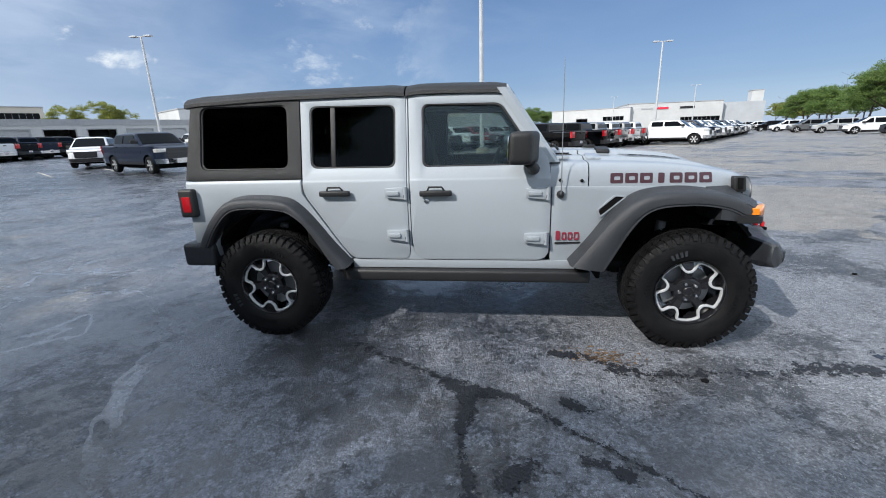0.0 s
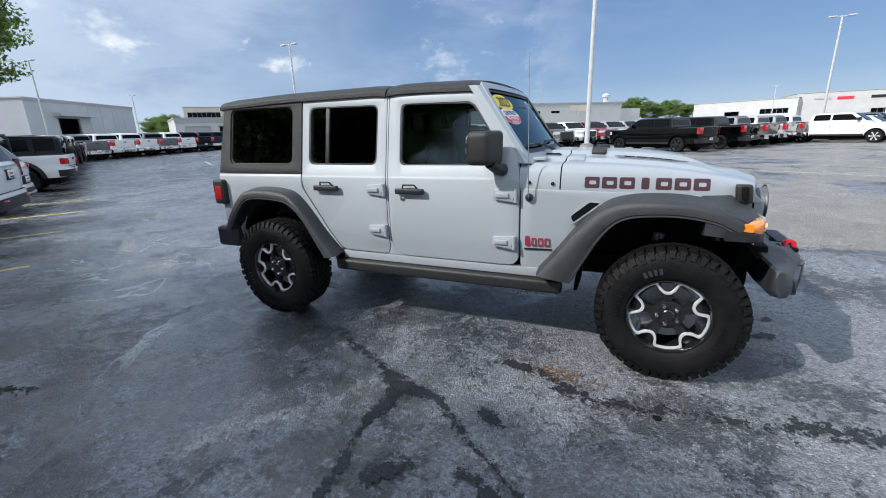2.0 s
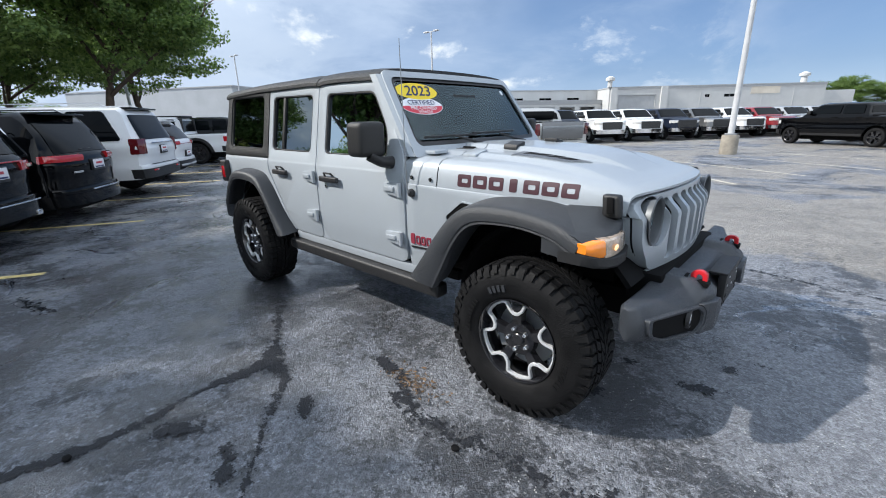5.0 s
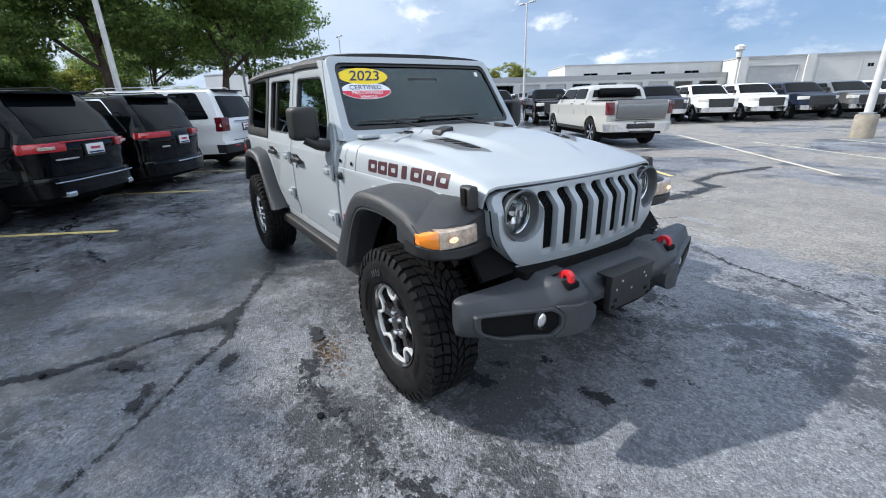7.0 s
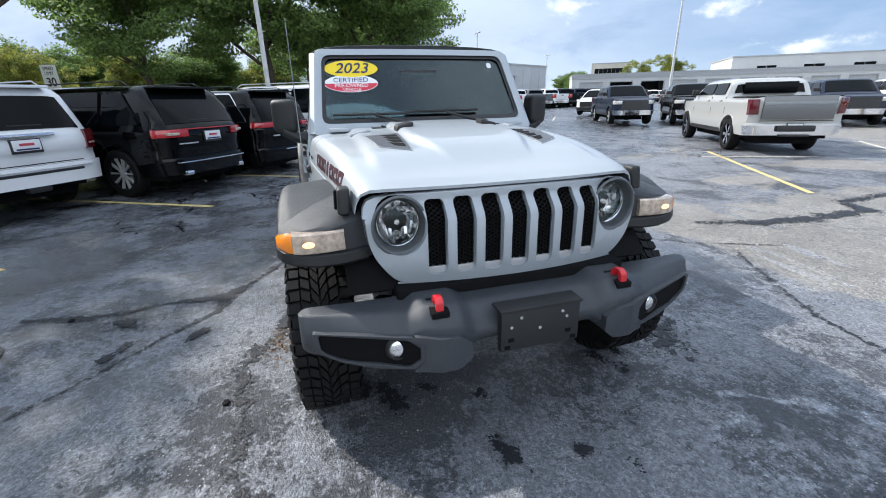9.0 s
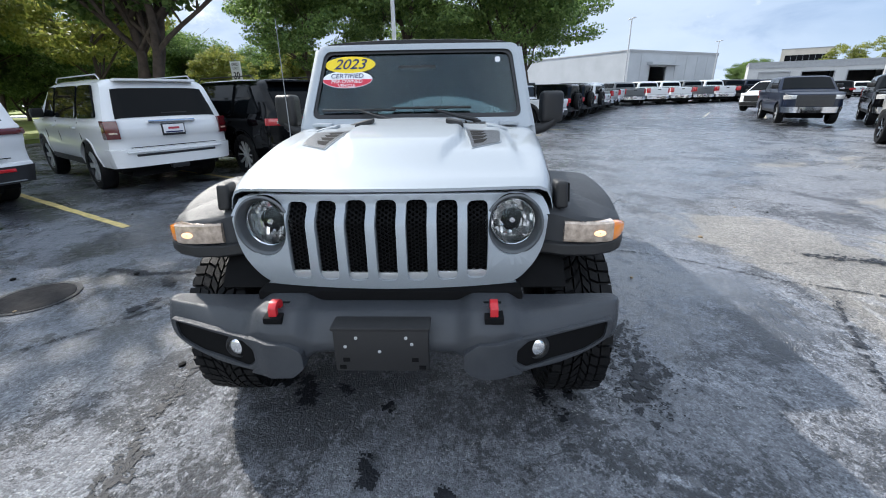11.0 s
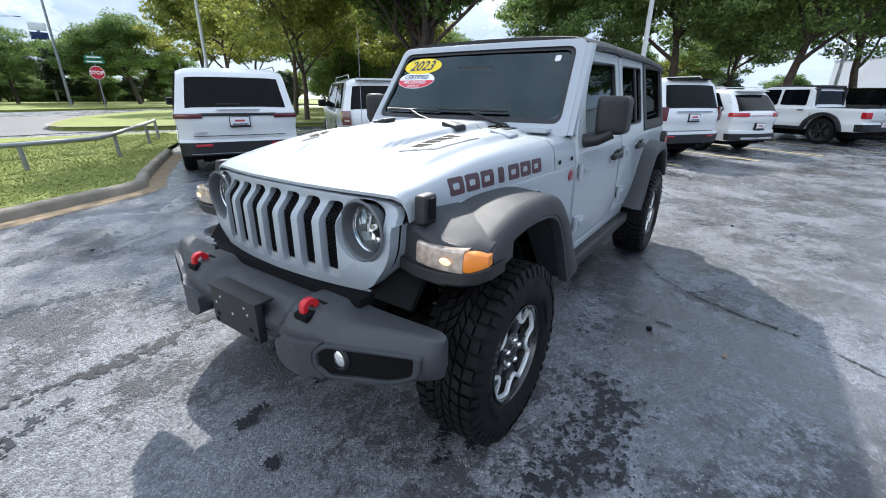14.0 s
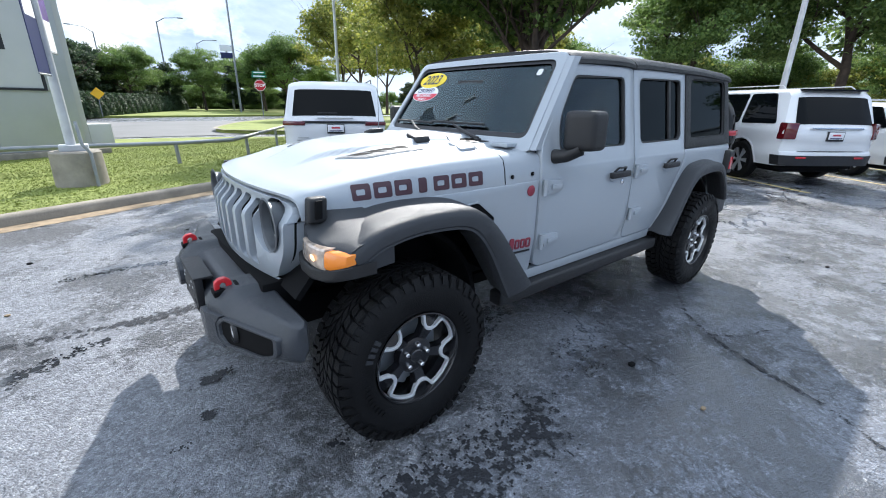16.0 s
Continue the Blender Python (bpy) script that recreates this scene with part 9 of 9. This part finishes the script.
def star(d, dn):
    """Five wide lobes at the rim with narrow notches between them; d the inset at the rim, dn at the notches."""
    out = []
    n_ = 2 * math.pi / 5
    for k in range(5):
        c = n_ * k
        g = d / 0.2
        for da, r in ((-0.375 + g, 0.2125 - d), (-0.20, 0.2145 - d), (0.0, 0.2150 - d), (0.20, 0.2145 - d), (0.375 - g, 0.2125 - d), (0.430 - g * 1.1, 0.172 - dn * 0.7), (0.545 - g * 0.6, 0.150 - dn), (n_ - 0.545 + g * 0.6, 0.150 - dn), (n_ - 0.430 + g * 1.1, 0.172 - dn * 0.7)):
            out.append((r * math.cos(c + da), r * math.sin(c + da)))
    return rounded(out, 0.010, 2)


rimb = lathe([(0.224, 0.120), (0.226, 0.126), (0.219, 0.127), (0.214, 0.116), (0.212, 0.02), (0.19, -0.05), (0.19, -0.10)], 48)
rimpl = plate(star(0.0, 0.0), [star(0.011, 0.017)], 0.085, 0.106)
soften(rimpl, 0.003, lambda c: c.y > 0.105)
spk = bmesh.new()
for k in range(5):
    c = 2 * math.pi / 5 * (k + 0.5)
    prof_ = [(0.035, 0.60, 0.078), (0.085, 0.34, 0.086), (0.125, 0.27, 0.094), (0.155, 0.26, 0.098), (0.212, 0.24, 0.070)]
    rr_ = []
    for r, da, yy in prof_:
        a0, a1 = c - da, c + da
        rr_.append([(r * math.cos(a0), yy - 0.035, r * math.sin(a0)), (r * math.cos(a0 + da * 0.25), yy, r * math.sin(a0 + da * 0.25)), (r * math.cos(a1 - da * 0.25), yy, r * math.sin(a1 - da * 0.25)), (r * math.cos(a1), yy - 0.035, r * math.sin(a1))])
    loft(rr_, True, True, spk)
lathe([(0.095, 0.05), (0.088, 0.084), (0.070, 0.090), (0.045, 0.088), (0.034, 0.088), (0.033, 0.097), (0.028, 0.101), (0.001, 0.101)], 30, bm=spk)
drum = lathe([(0.165, -0.02), (0.165, 0.012), (0.06, 0.014), (0.001, 0.014)], 36)
cal = boxed(0.085, 0.165, -0.02, 0.040, -0.05, 0.05, 0.012)
nut = lathe([(0.0125, 0.086), (0.0125, 0.104), (0.008, 0.110), (0.001, 0.111)], 10)
WP_ = None
for cx, s, turn in ((AX_F, -1, 0.4), (AX_F, 1, 1.1), (AX_R, -1, 2.0), (AX_R, 1, 0.2), (None, 0, 0.5)):
    if cx is None:
        m_ = Matrix.Translation((-2.475, 0.02, 0.985)) @ Matrix.Rotation(math.pi / 2, 4, "Z")
    else:
        m_ = Matrix.Translation((cx, s * 0.812, HUB)) @ Matrix.Rotation(0 if s > 0 else math.pi, 4, "Z") @ Matrix.Rotation(turn, 4, "Y")
    if WP_ is None:
        t_ = JP("wheel", ty, M["rubber"], label="chunky all-terrain tyre on a black and machined wheel", smooth=30)
        t_.matrix_basis = m_
        WP_ = [t_] + [JP(n_, b_, mm, t_, lb) for n_, b_, mm, lb in (("rim", rimb, M["rimblack"], ""), ("rim_face", rimpl, M["machined"], "machined bright star edge of the wheel"), ("spokes", spk, M["rimblack"], ""), ("brake_disc", drum, M["steel"], ""), ("brake_caliper", cal, M["steel"], ""), ("tread", tread, M["rubber"], "chunky raised tread blocks"), ("sidewall_mark", marks, M["flare"], "faint raised bars on the sidewall"), ("lug_nut", nut, M["chrome"], ""))]
        WP_[-3]["kind"] = "stuff"
        nut_ob = WP_.pop()
        for k in range(5):
            a = 2 * math.pi * k / 5 + 0.3
            q_ = Matrix.Translation((0.058 * math.cos(a), 0, 0.058 * math.sin(a)))
            if k:
                WP_.append(again(nut_ob, q_, t_))
            else:
                nut_ob.matrix_basis = q_
                WP_.append(nut_ob)
    else:
        w2 = again(WP_[0], m_, jeep)
        for o in WP_[1:]:
            again(o, o.matrix_basis.copy(), w2)
        if cx is None:
            w2.name = "spare_wheel"

# ---- chassis and cabin
und = JP("chassis", boxed(-2.20, 1.80, -0.42, 0.42, 0.46, 0.62, 0.03), M["dark"])
JP("floor_pan", boxed(-2.25, 0.62, -0.735, 0.735, 0.56, 0.66, 0.02), M["dark"], und)
JP("engine_bay", boxed(0.62, 1.60, -0.40, 0.40, 0.62, 1.06, 0.03), M["dark"], und)
JP("fire_wall", boxed(0.40, 0.46, -0.74, 0.74, 0.62, 1.26), M["dark"], und)
for cx in (AX_F, AX_R):
    JP("axle", tube([(cx, -0.70, HUB), (cx, 0.70, HUB)], 0.055, 12), M["dark"], und)
    JP("differential", lathe([(0.02, -0.17), (0.12, -0.12), (0.16, 0.0), (0.12, 0.12), (0.02, 0.17)], 16), M["dark"], und).matrix_basis = Matrix.Translation((cx, 0.12, HUB))
    for s in (-1, 1):
        JP("shock_absorber", tube([(cx - 0.10, s * 0.50, 0.36), (cx - 0.06, s * 0.47, 0.80)], 0.035, 10), M["steel"], und)
        JP("coil_spring", tube([(cx + 0.05 + 0.05 * math.cos(a), s * 0.50 + 0.05 * math.sin(a), 0.47 + 0.30 * a / (2 * math.pi * 5)) for a in np.linspace(0, 2 * math.pi * 5, 60).tolist()], 0.009, 5), M["dark"], und)
JP("steering_rod", tube([(1.20, -0.62, 0.36), (1.20, 0.60, 0.40)], 0.022, 8), M["steel"], und)
JP("skid_beam", boxed(-0.9, 0.5, -0.40, 0.40, 0.36, 0.44, 0.02), M["dark"], und)
dash = JP("dashboard", boxed(0.10, 0.42, -0.70, 0.70, 0.98, 1.235, 0.05, 3), M["dash"], label="black dashboard behind the windscreen")
JP("steering_wheel", warp(lathe([(0.165 + 0.016 * math.cos(a), 0.016 * math.sin(a)) for a in [2 * math.pi * i / 8 for i in range(9)]], 28, "x"), lambda a, b, c: (0.0 + a + 0.35 * c, 0.36 + b, 1.17 + c)), M["trim"], dash)
JP("steering_hub", boxed(-0.01, 0.04, 0.28, 0.44, 1.12, 1.22, 0.02), M["trim"], dash)
for s in (-1, 1):
    st2 = JP("front_seat", boxed(-0.62, -0.08, s * 0.36 - 0.26, s * 0.36 + 0.26, 0.78, 0.95, 0.06, 3), M["seat"], label="black cloth front seat")
    bk = boxed(-0.10, 0.04, -0.25, 0.25, 0.0, 0.62, 0.06, 3)
    JP("backrest", warp(bk, lambda a, b, c: (a - 0.52 - 0.22 * c, s * 0.36 + b * (1 - 0.15 * c), 0.90 + c)), M["seat"], st2)
    JP("headrest", boxed(-0.78, -0.68, s * 0.36 - 0.13, s * 0.36 + 0.13, 1.50, 1.66, 0.04, 3), M["seat"], st2)
    JP("roll_bar", tube([(-0.62, s * 0.66, 0.8), (-0.66, s * 0.64, 1.5), (-0.72, s * 0.58, 1.72), (-1.55, s * 0.58, 1.72), (-2.0, s * 0.62, 1.25)], 0.035, 8), M["trim"])
    JP("roll_bar", tube([(0.10, s * 0.60, 1.70), (-0.72, s * 0.58, 1.73)], 0.03, 8), M["trim"])
rs2 = JP("rear_seat", boxed(-1.55, -1.08, -0.58, 0.58, 0.80, 0.98, 0.06, 3), M["seat"], label="black cloth rear bench")
bk = boxed(-0.08, 0.06, -0.58, 0.58, 0.0, 0.60, 0.05, 3)
JP("backrest", warp(bk, lambda a, b, c: (a - 1.58 - 0.15 * c, b, 0.92 + c)), M["seat"], rs2)
for y in (-0.36, 0.36):
    JP("headrest", boxed(-1.78, -1.68, y - 0.12, y + 0.12, 1.48, 1.62, 0.04, 3), M["seat"], rs2)
JP("rear_view_mirror", boxed(0.20, 0.24, -0.13, 0.13, 1.60, 1.66, 0.015), M["trim"])
JP("headliner", boxed(-2.20, 0.05, -0.66, 0.66, 1.735, 1.748), M["trim"])
